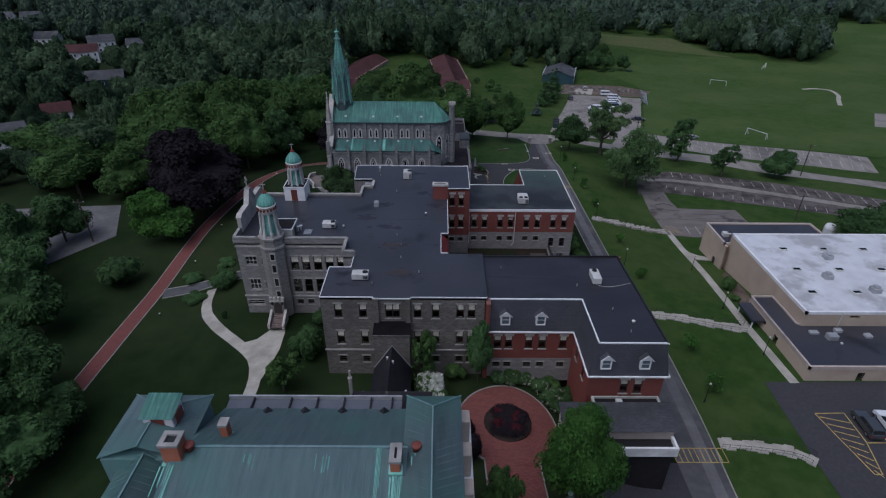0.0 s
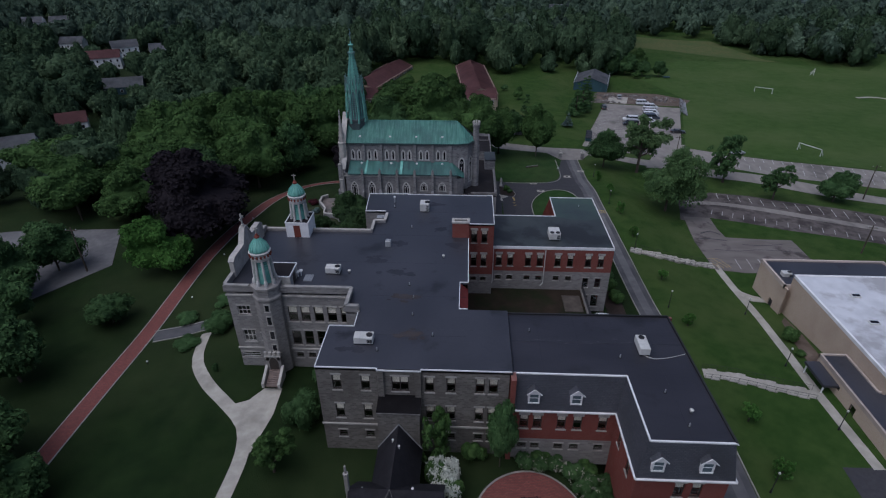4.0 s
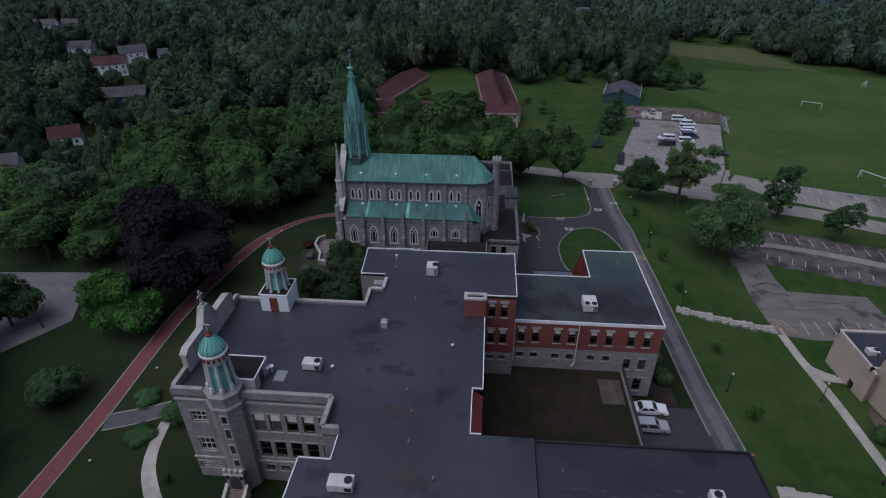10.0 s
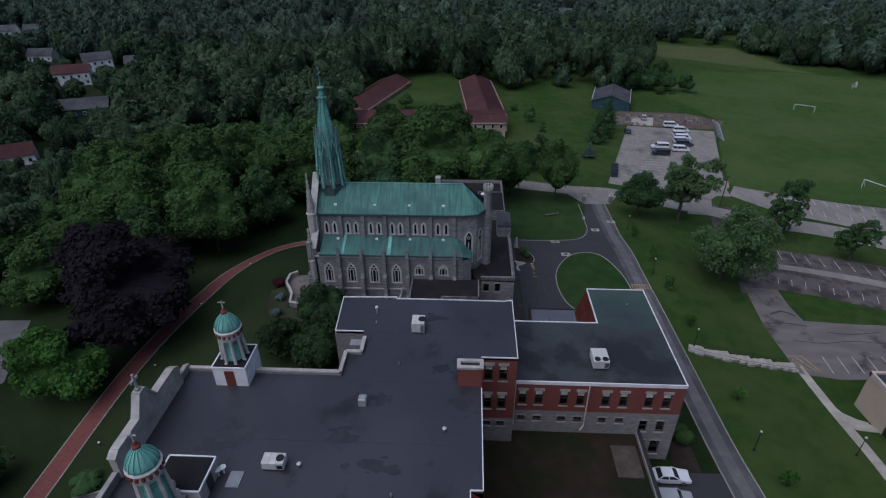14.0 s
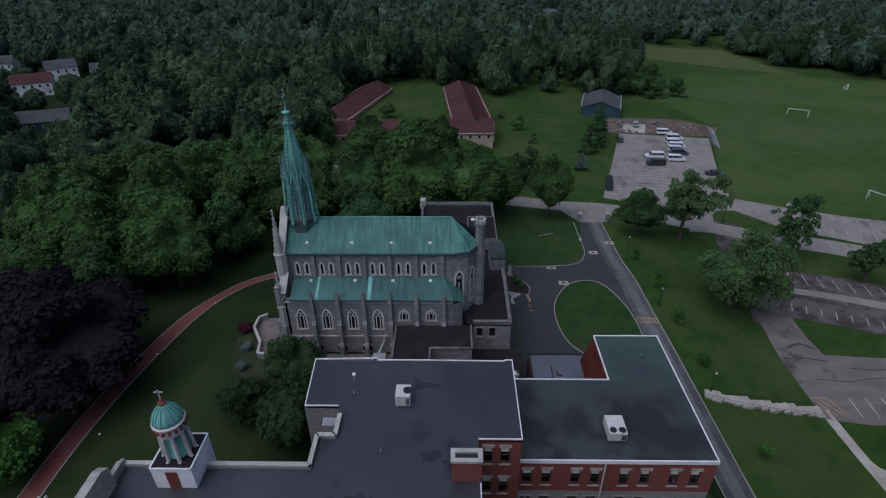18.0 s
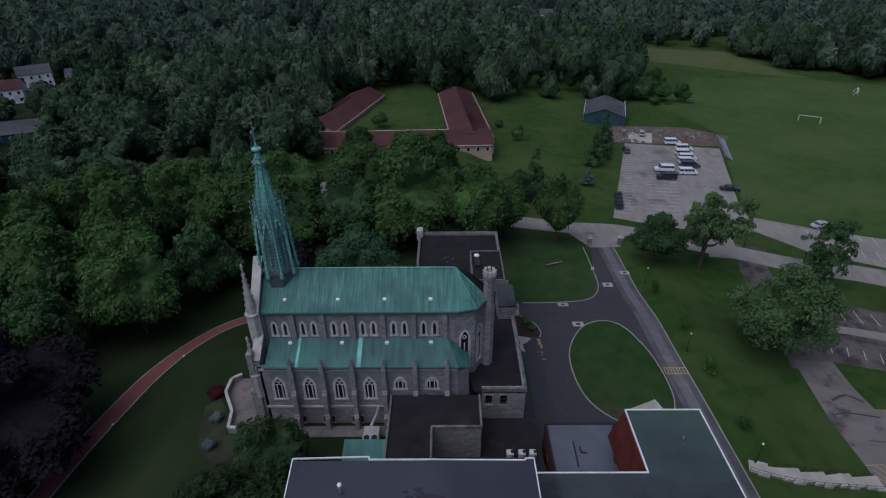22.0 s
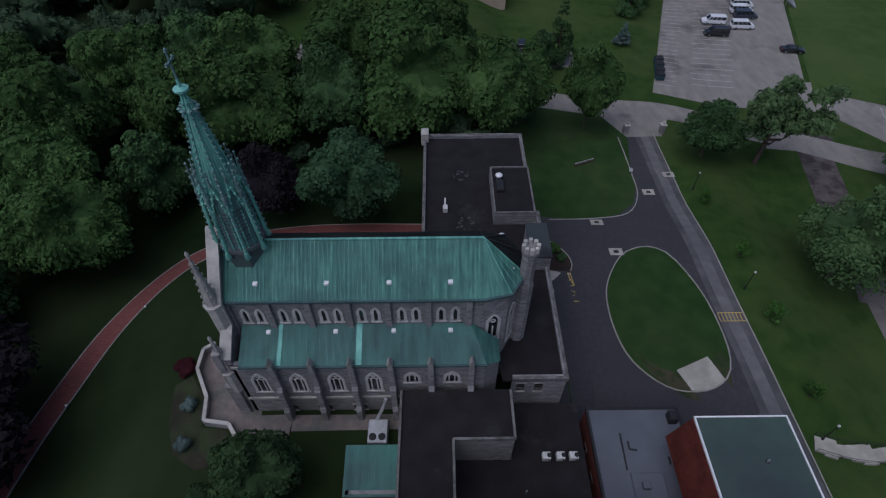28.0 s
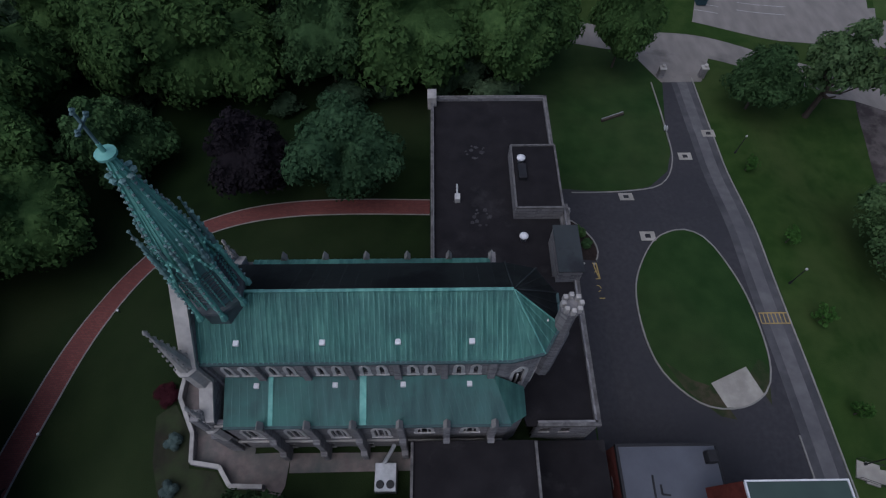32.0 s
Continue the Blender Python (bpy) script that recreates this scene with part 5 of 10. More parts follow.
for x in (-26.5, -24.3):
    bm = bmesh.new()
    v = [(x - 0.18, 67.2, 6.8), (x - 0.18, 69.7, 6.8), (x - 0.18, 69.7, 8.7), (x - 0.18, 67.2, 7.5)]
    w = [(x + 0.18, p[1], p[2]) for p in v]
    face(bm, list(reversed(v))), face(bm, w)
    for i in range(4):
        j = (i + 1) % 4
        face(bm, [v[i], v[j], w[j], w[i]])
    part("side_wall", bm, LIMESTONE, stair)

# brick stair tower and chimney on the court side
TA, TB = (0.8, 92.1), (4.9, 92.1)
wins = [(x - 0.8, z, 0.95, h) for x in (1.75, 3.4) for z, h in ((15.7, 2.3), (11.2, 2.3), (8.3, 0.8))]
wall(school, TA, TB, 9.6, ROOF - 0.03, BRICK, [w for w in wins if w[1] > 9])
wall(school, TA, TB, 4.0, 9.597, STONE, [w for w in wins if w[1] < 9])
for u, z, w, h in wins:
    sash(school, TA, TB, u, z, w, h, LIMESTONE, blind=0.35 if h > 1 else 0, lintel=0.42 if h > 1 else 0.18)
bm = bmesh.new()
prism(bm, [(-1.7, 87.6), (0.85, 87.6), (0.85, 88.8), (-1.7, 88.8)], ROOF - 3, 21.6)
chim = part("chimney", bm, BRICK, school, "square red brick chimney stack")
bm = bmesh.new()
for q in ((-1.8, 87.5, 0.95, 87.9), (-1.8, 88.5, 0.95, 88.9), (-1.8, 87.9, -1.4, 88.5), (0.55, 87.9, 0.95, 88.5)):
    box(bm, q[0], q[1], 21.6, q[2], q[3], 21.85)
part("chimney_cap", bm, LIMESTONE, chim)
bm = bmesh.new()
box(bm, -1.4, 87.9, 21.5, 0.55, 88.5, 21.63)
part("flue", bm, BLACK, chim)

# mansard wing
wing = thing("mansard_wing", "red brick wing under a dark slate mansard with white dormers", "building", (16, 60, 5), shift=WING_AT)
MR = 18.75
flat_roof(wing, [(5.7, 59.0), (17.8, 59.0), (17.9, 50.5), (25.9, 50.5), (25.3, 69.6), (5.7, 69.4)], MR, WINGROOF, "flat black membrane roof")
bm = bmesh.new()
for a, b in (((5.7, 59.0), (17.85, 59.0)), ((17.85, 59.0), (17.95, 50.45)), ((17.95, 50.45), (25.95, 50.45))):
    bar(bm, (*a, MR + 0.05), (*b, MR + 0.05), 0.15, 0.18)
part("roof_edge", bm, WHITE, wing, "white mansard edge")
bm = bmesh.new()
for a, b in (((25.95, 50.45), (25.35, 69.65)), ((25.35, 69.65), (0.9, 69.45))):
    bar(bm, (*a, MR + 0.1), (*b, MR + 0.08), 0.2, 0.22)
part("dark_edge", bm, BLACK, wing, "dark metal roof edge")
bm = bmesh.new()
bar(bm, (26.1, 50.35, MR - 0.06), (25.5, 69.7, MR - 0.06), 0.06, 0.1)
part("edge_trim", bm, WHITE, wing, "thin white edge trim")
EV = 14.3
for q in ([(5.4, 57.9, EV), (17.15, 57.9, EV), (17.85, 59.0, MR), (5.4, 59.0, MR)], [(17.15, 57.9, EV), (17.15, 49.7, EV), (17.95, 50.5, MR), (17.85, 59.0, MR)], [(17.15, 49.7, EV), (26.7, 49.7, EV), (25.95, 50.5, MR), (17.95, 50.5, MR)], [(26.7, 49.7, EV), (26.2, 69.7, EV), (25.3, 69.7, MR), (25.95, 50.5, MR)]):
    bm = bmesh.new()
    face(bm, q)
    bmesh.ops.solidify(bm, geom=bm.faces[:], thickness=0.12)
    part("mansard_slope", bm, SLATE, wing, "dark slate mansard slope")
for a, b in (((5.4, 57.8), (17.1, 57.8)), ((17.1, 57.8), (17.1, 49.6)), ((17.1, 49.6), (26.8, 49.6)), ((26.8, 49.6), (26.3, 69.7))):
    bm = bmesh.new()
    bar(bm, (*a, EV), (*b, EV), 0.2, 0.16)
    part("eave_moulding", bm, WHITE, wing, "white eaves moulding")
for a, b, xs, base in (((5.4, 58.1), (17.4, 58.1), (7.2, 8.7, 11.4, 13.2, 16.0), 0), ((17.4, 50.0), (26.4, 50.0), (21.8, 23.5), 1)):
    hs = [(x - a[0], 11.3, 1.0, 2.1) for x in xs] + ([(x - a[0], 8.0, 1.0, 0.9) for x in xs] if not base else [])
    wall(wing, a, b, 9.6, EV, BRICK, [h for h in hs if h[1] > 9])
    wall(wing, a, b, 3.0 if base else 5.5, 9.597, STONE if not base else BRICK, [h for h in hs if h[1] < 9])
    for u, z, w, h in hs:
        sash(wing, a, b, u, z, w, h, LIMESTONE, blind=0.4 if h > 1 else 0, lintel=0.4 if h > 1 else 0.2)
wall(wing, (17.4, 58.1), (17.4, 50.0), 4, EV, BRICK, [(2, 11.3, 1, 2.1), (5.5, 11.3, 1, 2.1)])
for u in (2, 5.5):
    sash(wing, (17.4, 58.1), (17.4, 50.0), u, 11.3, 1, 2.1, LIMESTONE, blind=0.5)
wall(wing, (26.4, 50.0), (25.9, 69.8), 0, EV, BRICK, [(u, z, 1.0, 2.0) for u in (3, 7, 11, 15) for z in (11.3, 7.0, 2.8)])
for u in (3, 7, 11, 15):
    for z in (11.3, 7.0, 2.8):
        sash(wing, (26.4, 50.0), (25.9, 69.8), u, z, 1.0, 2.0, LIMESTONE, blind=0.4)
wall(wing, (25.9, 69.8), (0.8, 69.5), 0, MR - 0.03, BRICK, [(u, z, 1.0, 2.0) for u in (3, 6, 9, 12, 15, 18) for z in (15, 11)])
for u in (3, 6, 9, 12, 15, 18):
    for z in (15, 11):
        sash(wing, (25.9, 69.8), (0.8, 69.5), u, z, 1.0, 2.0, LIMESTONE)
bm = bmesh.new()
prism(bm, [(5.4, 57.7), (5.95, 57.7), (5.95, 59), (5.4, 59)], 6, 18.9)
part("party_pier", bm, BRICK, wing, "red brick pier between the roofs")


def dormer(parent, x, y, z, w=1.25, h=1.35):
    """A white gabled dormer facing south."""
    d = 1.1
    bm = bmesh.new()
    box(bm, x - w / 2, y, z, x - w / 2 + 0.17, y + d, z + h)
    box(bm, x + w / 2 - 0.17, y, z, x + w / 2, y + d, z + h)
    box(bm, x - w / 2, y - 0.04, z - 0.14, x + w / 2, y + 0.1, z + 0.02)
    box(bm, x - w / 2 + 0.17, y, z + h - 0.14, x + w / 2 - 0.17, y + 0.12, z + h)
    face(bm, [(x - w / 2 - 0.05, y - 0.02, z + h), (x + w / 2 + 0.05, y - 0.02, z + h), (x, y - 0.02, z + h + 0.62)])
    t = part("dormer", bm, WHITE, parent, "white gabled dormer")
    for s in (-1, 1):
        bm = bmesh.new()
        face(bm, [(x + s * (w / 2 + 0.2), y - 0.15, z + h - 0.12), (x, y - 0.15, z + h + 0.68), (x, y + d + 0.5, z + h + 0.68), (x + s * (w / 2 + 0.2), y + d + 0.5, z + h - 0.12)])
        bmesh.ops.solidify(bm, geom=bm.faces[:], thickness=0.1)
        part("dormer_roof", bm, SLATE, t)
        bm = bmesh.new()
        bar(bm, (x + s * (w / 2 + 0.2), y - 0.17, z + h - 0.1), (x, y - 0.17, z + h + 0.7), 0.09, 0.12)
        part("bargeboard", bm, WHITE, t, "white bargeboard")
    bm = bmesh.new()
    box(bm, x - w / 2 + 0.17, y + 0.06, z, x + w / 2 - 0.17, y + 0.09, z + h - 0.14)
    part("pane", bm, BLUEPANE, t, "pale blue-grey pane")
    bm = bmesh.new()
    box(bm, x - w / 2 + 0.17, y + 0.03, z + h / 2 - 0.04, x + w / 2 - 0.17, y + 0.12, z + h / 2 + 0.03)
    part("sash_bar", bm, WHITE, t)


# dormer glass: the sky's reflection is painted in as a pale blue-grey
BLUEPANE = paint("sky_lit_glass", (0.1, 0.14, 0.16), (0.14, 0.18, 0.2), 2, 0.1, 0.02, spec=0.7)
for x, y in ((8.0, 57.85), (12.6, 57.85), (19.0, 49.65), (23.6, 49.65)):
    dormer(wing, x, y, 15.6)

# north brick wing
bw = thing("brick_wing", "red brick wing on a grey stone base with flat roof", "building", (15, 100, 1), shift=BRICK_AT)
A, B = (4.9, 94.0), (25.2, 94.0)
xs = (6.15, 8.1, 11.1, 13.1, 16.1, 18.2, 21.2, 23.3)
wall(bw, A, B, 8.7, 13.08, BRICK, [(x - A[0], 9.7, 1.0, 2.3) for x in xs])
low = [(x - A[0], 6.9 if x < 20 else 5.6, 1.0, 0.9 if x < 20 else 1.9) for x in xs]
low += [(21.4 - A[0], 1.6, 1.2, 2.4), (23.2 - A[0], 1.6, 1.2, 2.4)]
wall(bw, A, B, 0.5, 8.697, STONE, low)
for x in xs:
    sash(bw, A, B, x - A[0], 9.7, 1.0, 2.3, LIMESTONE, blind=0.35, lintel=0.42)
for u, z, w, h in low:
    sash(bw, A, B, u, z, w, h, LIMESTONE, lintel=0.18)
east = [(u, 9.7, 1.0, 2.3) for u in (2.5, 6, 9.5, 13, 16.5)] + [(u, 4.8, 1.0, 2.0) for u in (2.5, 6, 9.5, 13, 16.5)]
for a, b, holes in (((25.2, 94.0), (25.1, 113.4), east), ((25.1, 113.4), (16.9, 113.4), []), ((16.9, 113.4), (16.9, 105.4), []), ((16.9, 105.4), (4.9, 105.4), [])):
    wall(bw, a, b, -0.5, 13.08, BRICK, holes)
    for u, z, w, h in holes:
        sash(bw, a, b, u, z, w, h, LIMESTONE, blind=0.4)
flat_roof(bw, [(4.95, 94.0), (25.2, 94.0), (25.1, 113.4), (16.9, 113.4), (16.9, 105.4), (4.95, 105.4)], 13.45, DUSKROOF, "flat charcoal membrane roof with greenish stains", WHITE, eh=0.1, ew=0.08)
bm = bmesh.new()
prism(bm, [(17.0, 105.3), (19.2, 104.4), (22.6, 104.0), (25.05, 104.7), (25.0, 113.3), (17.0, 113.3)], 13.45, 13.456)
part("roof_membrane", bm, GREENROOF, bw, "faded green roof membrane")
for x in (5.2, 13.9):
    bm = bmesh.new()
    bar(bm, (x, 93.85, 13.3), (x, 93.85, 6.4), 0.12)
    bar(bm, (x, 93.85, 6.4), (x - 0.5, 93.4, 6.1), 0.12)
    part("downpipe", bm, ACWHITE, bw, "white rainwater pipe")
# red sloping flank beside the blue roof
bm = bmesh.new()
face(bm, [(16.85, 105.4, 13.3), (16.85, 113.4, 13.3), (15.6, 113.4, 9.2), (15.6, 105.4, 9.2)])
bmesh.ops.solidify(bm, geom=bm.faces[:], thickness=0.12)
part("red_flank", bm, RUST, bw, "dull red metal flank")

# low roofs between the wings
ROOFPATCH = paint("weathered_roof_patch", (0.06, 0.05, 0.042), (0.085, 0.072, 0.06), 1.2, 0.9, 0.15, 0.5, (0.045, 0.038, 0.03))
court = thing("court_annex", "low annex with a brown mossy flat roof in the court", "building", (10, 82, 3), shift=(0.75, -1.2, 0.3))
for a, b in (((20.2, 70), (20.2, 94)),):
    wall(court, a, b, 0.0, 6.5, STONE, [(4, 2.2, 1.2, 1.4), (9, 2.2, 1.2, 1.4)])
    for u in (4, 9):
        sash(court, a, b, u, 2.2, 1.2, 1.4, LIMESTONE)
flat_roof(court, [(0.2, 69.9), (20.2, 69.9), (20.2, 93.95), (4.4, 93.95), (4.4, 92.2), (0.2, 92.2)], 6.0, MOSSROOF, "brown mossy flat roof with puddle stains")
bm = bmesh.new()
box(bm, 20.0, 70, 6.0, 20.4, 94, 6.65)
part("parapet", bm, BLACK, court, "dark metal-capped parapet")
bm = bmesh.new()
box(bm, 16.4, 87.5, 6.0, 19.4, 92.0, 6.12)
part("patch", bm, ROOFPATCH, court, "worn brown roof patch")
blue = thing("blue_roof_block", "low block with blue-grey flat roof", "building", (12, 111, 1), shift=(1.2, -1.0, -0.7))
wall(blue, (8.2, 117.2), (8.2, 105.4), 0.5, 8.57, BRICK, [(u, 4, 0.9, 1.8) for u in (3, 6, 9)])
for u in (3, 6, 9):
    sash(blue, (8.2, 117.2), (8.2, 105.4), u, 4, 0.9, 1.8, LIMESTONE)
wall(blue, (17.6, 117.2), (8.2, 117.2), 0, 8.57, BRICK)
wall(blue, (17.6, 105.4), (17.6, 117.2), 0, 8.57, BRICK)
flat_roof(blue, [(8.2, 105.4), (17.6, 105.4), (17.6, 117.2), (8.2, 117.2)], 8.6, BLUEROOF, "smooth blue-grey flat roof", BLACK, 0.12, 0.2)
bm = bmesh.new()
bevelled(bm, 11.2, 106.6, 8.55, 14.3, 110.6, 8.85, 0.06)
part("roof_curb", bm, BLUEROOF, blue)
bm = bmesh.new()
bevelled(bm, 12.0, 109.0, 8.85, 12.7, 109.7, 9.25, 0.05)
part("roof_vent", bm, BLUEROOF, blue)
bm = bmesh.new()
bevelled(bm, 16.2, 115.4, 8.6, 17.1, 116.5, 9.6, 0.08)
part("roof_hatch", bm, BLACK, blue)
for pts in (((11.1, 114.5), (11.0, 110.9)), ((11.7, 113.7), (11.7, 112.9), (12.4, 112.8)), ((15.3, 112.1), (15.3, 111.4))):
    for p, q in zip(pts[:-1], pts[1:]):
        bm = bmesh.new()
        bar(bm, (*p, 8.68), (*q, 8.68), 0.14, 0.14)
        part("roof_pipe", bm, BLACK, blue)

# gabled link and cross house between the school and the old house
link = thing("gabled_link", "slate-roofed gabled passage between the school and the old house", "building", (-6.4, 50, 7))
bm = bmesh.new()
prism(bm, [(-8.75, 55.3), (-4.1, 55.3), (-4.1, 57.47), (-8.75, 57.47)], 6, 15.4)
part("stair_bay", bm, FRONTSTONE, link)
bm = bmesh.new()
face(bm, [(-8.85, 55.2, 15.42), (-4.0, 55.2, 15.42), (-4.0, 57.48, 15.95), (-8.85, 57.48, 15.95)])
bmesh.ops.solidify(bm, geom=bm.faces[:], thickness=0.12)
part("bay_roof", bm, TARROOF, link, "dark low-pitched roof of the stair bay")
bm = bmesh.new()
bar(bm, (-8.85, 55.18, 15.38), (-4.0, 55.18, 15.38), 0.08, 0.14)
part("bay_edge", bm, OLDCOPE, link)
bm = bmesh.new()
prism(bm, [(-8.75, 50.6), (-4.1, 50.6), (-4.1, 55.3), (-8.75, 55.3)], 6, 9.9)
part("passage_wall", bm, FRONTSTONE, link)
for k in (-1, 1):
    bm = bmesh.new()
    face(bm, [(-6.42, 47.3, 13.6), (-6.42, 55.28, 13.6), (-6.42 + k * 2.55, 55.28, 9.75), (-6.42 + k * 2.55, 50.6, 9.75)])
    bmesh.ops.solidify(bm, geom=bm.faces[:], thickness=0.1)
    part("roof_slope", bm, LINKSLATE, link, "dark slate roof slope")
    bm = bmesh.new()
    bar(bm, (-6.42, 55.24, 13.72), (-6.42 + k * 2.5, 55.24, 9.92), 0.1, 0.1)
    part("flashing", bm, METAL, link, "pale metal flashing")
for x, y, z in ((-6.9, 53.6, 12.9), (-6.1, 52.6, 13.15), (-9.2, 47.6, 12.9), (-4.2, 47.7, 13.0)):
    bm = bmesh.new()
    lathe(bm, x, y, [(0.1, z - 0.4), (0.1, z + 0.25), (0.14, z + 0.27), (0.14, z + 0.33)], 8)
    part("roof_vent", bm, ACWHITE, link, "small white roof vent")
cross = thing("cross_house", "low slate-roofed cross block behind the old house", "building", (-5.8, 47.3, 7))
bm = bmesh.new()
prism(bm, [(-10.3, 44.0), (-1.25, 44.0), (-1.25, 50.55), (-10.3, 50.55)], 6, 9.9)
for x, k in ((-10.3, -1), (-1.25, 1)):
    f = [(x, 44.0, 9.9), (x, 50.55, 9.9), (x, 47.28, 13.4)]
    face(bm, f if k > 0 else list(reversed(f)))
part("house_wall", bm, FRONTSTONE, cross)
for k in (-1, 1):
    bm = bmesh.new()
    face(bm, [(-10.5, 47.28, 13.62), (-1.05, 47.28, 13.62), (-1.05, 47.28 + k * 3.6, 9.7), (-10.5, 47.28 + k * 3.6, 9.7)])
    bmesh.ops.solidify(bm, geom=bm.faces[:], thickness=0.1)
    part("roof_slope", bm, LINKSLATE, cross, "dark slate roof slope")
for k in (-1, 1):
    bm = bmesh.new()
    face(bm, [(-6.4, 47.2, 13.7), (-6.4, 44.2, 13.2), (-6.4 + k * 1.7, 44.2, 10.9), (-6.4 + k * 1.2, 46.2, 12.4)])
    bmesh.ops.solidify(bm, geom=bm.faces[:], thickness=0.08)
    part("gablet_slope", bm, LINKSLATE, cross, "slate slope of the small gablet")
    bm = bmesh.new()
    bar(bm, (-6.4, 47.2, 13.74), (-6.4 + k * 1.7, 44.2, 10.96), 0.07, 0.06)
    part("flashing", bm, OLDCOPE, cross)
bm = bmesh.new()
bevelled(bm, -10.75, 47.1, 9.0, -10.35, 47.5, 15.6, 0.04)
lathe(bm, -10.55, 47.3, [(0.26, 15.6), (0.28, 15.8), (0.12, 15.85), (0.1, 16.8)], 8)
part("flue", bm, LIMESTONE, cross, "slender pale flue with a pot")
# ---- the church ----
church = thing("church", "grey granite Gothic church with green copper roofs and spire", "church", (-10, 122, 8), shift=CHURCH_AT, size=1.04)
EAVE, RIDGE, YC, HALF = 23.75, 27.0, 122.5, 3.85
XW, XR, XE = -23.2, -0.9, 2.3
ys, yn = YC - HALF, YC + HALF
# nave walls with paired clerestory windows
a, b = (XW, ys + 0.2), (-1.3, ys + 0.2)
cw = []
for x in (-21.1, -17.85, -14.35, -11.1, -7.6, -4.2):
    for dx in (-0.62, 0.62):
        cw.append((x + dx - XW, 20.35, 0.84, 2.0))
wall(church, a, b, 17, EAVE, CHURCHSTONE, cw)
for u, z, w, h in cw:
    lancet(church, a, b, u, z, w, h, 1, CHURCHSTONE)
wall(church, (-1.3, yn - 0.2), (XW, yn - 0.2), 8, EAVE, CHURCHSTONE)
# apse: five sides
ap = [(-1.3, ys + 0.2), (1.0, ys + 0.75), (2.2, YC - 1.2), (2.2, YC + 1.2), (1.0, yn - 0.75), (-1.3, yn - 0.2)]
for p, q in zip(ap[:-1], ap[1:]):
    ln = (Vector(q) - Vector(p)).length
    holes = [(ln / 2, 15.4, 1.4, 5.4)] if ln > 1.8 else []
    wall(church, p, q, 8, EAVE, CHURCHSTONE, holes, "apse_wall")
    for u, z, w, h in holes:
        lancet(church, p, q, u, z, w, h, 2, CHURCHSTONE)


def slope(parent, pts, material, seams, name="roof_slope", label="", rib=0.05, out=0.06):
    """A metal roof slope (eave left, eave right, ridge right, ridge left) with standing seams of its own."""
    bm = bmesh.new()
    face(bm, pts)
    bmesh.ops.solidify(bm, geom=bm.faces[:], thickness=0.12)
    ob = part(name, bm, material, parent, label)
    p = [Vector(v) for v in pts]
    n = (p[1] - p[0]).cross(p[-1] - p[0]).normalized()
    for k in range(1, seams):
        t = k / seams
        lo = p[0].lerp(p[1], t)
        hi = p[-1].lerp(p[2], t)
        bm = bmesh.new()
        bar(bm, lo + n * out * 0.5, hi + n * out * 0.5, rib, out)
        part("seam", bm, material, ob)
    return ob


over = 0.1
slope(church, [(XW + 0.2, ys - over, EAVE - 0.1), (-1.2, ys - over, EAVE - 0.1), (-1.2, YC, RIDGE), (XW + 0.2, YC, RIDGE)], COPPER, 62, label="green copper nave roof with standing seams")
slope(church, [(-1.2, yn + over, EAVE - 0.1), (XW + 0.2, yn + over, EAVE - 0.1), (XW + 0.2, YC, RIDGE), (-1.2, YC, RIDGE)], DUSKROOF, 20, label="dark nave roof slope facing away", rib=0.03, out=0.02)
apx = [(-1.2, ys - over), (1.15, ys + 0.45), (2.5, YC - 1.3), (2.5, YC + 1.3), (1.15, yn - 0.45), (-1.2, yn + over)]
for i, (p, q) in enumerate(zip(apx[:-1], apx[1:])):
    bm = bmesh.new()
    face(bm, [(*p, EAVE - 0.1), (*q, EAVE - 0.1), (-1.2, YC, RIDGE)])
    bmesh.ops.solidify(bm, geom=bm.faces[:], thickness=0.1)
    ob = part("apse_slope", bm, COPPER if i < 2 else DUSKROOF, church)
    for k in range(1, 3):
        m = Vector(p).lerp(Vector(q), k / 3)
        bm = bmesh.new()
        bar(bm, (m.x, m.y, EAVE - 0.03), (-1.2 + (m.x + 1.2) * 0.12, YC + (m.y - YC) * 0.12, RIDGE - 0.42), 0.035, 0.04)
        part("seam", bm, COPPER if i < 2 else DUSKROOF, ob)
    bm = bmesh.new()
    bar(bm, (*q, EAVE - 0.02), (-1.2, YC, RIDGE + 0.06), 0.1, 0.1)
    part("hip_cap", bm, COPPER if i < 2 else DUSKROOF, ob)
bm = bmesh.new()
bar(bm, (XW + 0.2, YC, RIDGE + 0.05), (-1.2, YC, RIDGE + 0.05), 0.22, 0.12)
part("ridge_cap", bm, COPPER, church)
bm = bmesh.new()
bar(bm, (XW + 0.2, ys - over, EAVE - 0.12), (-1.2, ys - over, EAVE - 0.12), 0.24, 0.2)
for p, q in zip(apx[:3], apx[1:4]):
    bar(bm, (*p, EAVE - 0.12), (*q, EAVE - 0.12), 0.24, 0.2)
part("gutter", bm, GUTTER, church, "dark weathered copper gutter")


def roof_light(x, y, z, tilt):
    bm = bmesh.new()
    bevelled(bm, x - 0.2, y - 0.2, z, x + 0.2, y + 0.2, z + 0.22, 0.04)
    part("roof_light", bm, WHITE, church, "small white roof vent")


for x in (-20.2, -14.3, -9.1, -4.0):
    roof_light(x, 119.7, EAVE + (119.7 - (ys - over)) * (RIDGE - EAVE) / (HALF + over) - 0.1, 0)
roof_light(1.3, 121.4, 24.3, 0)
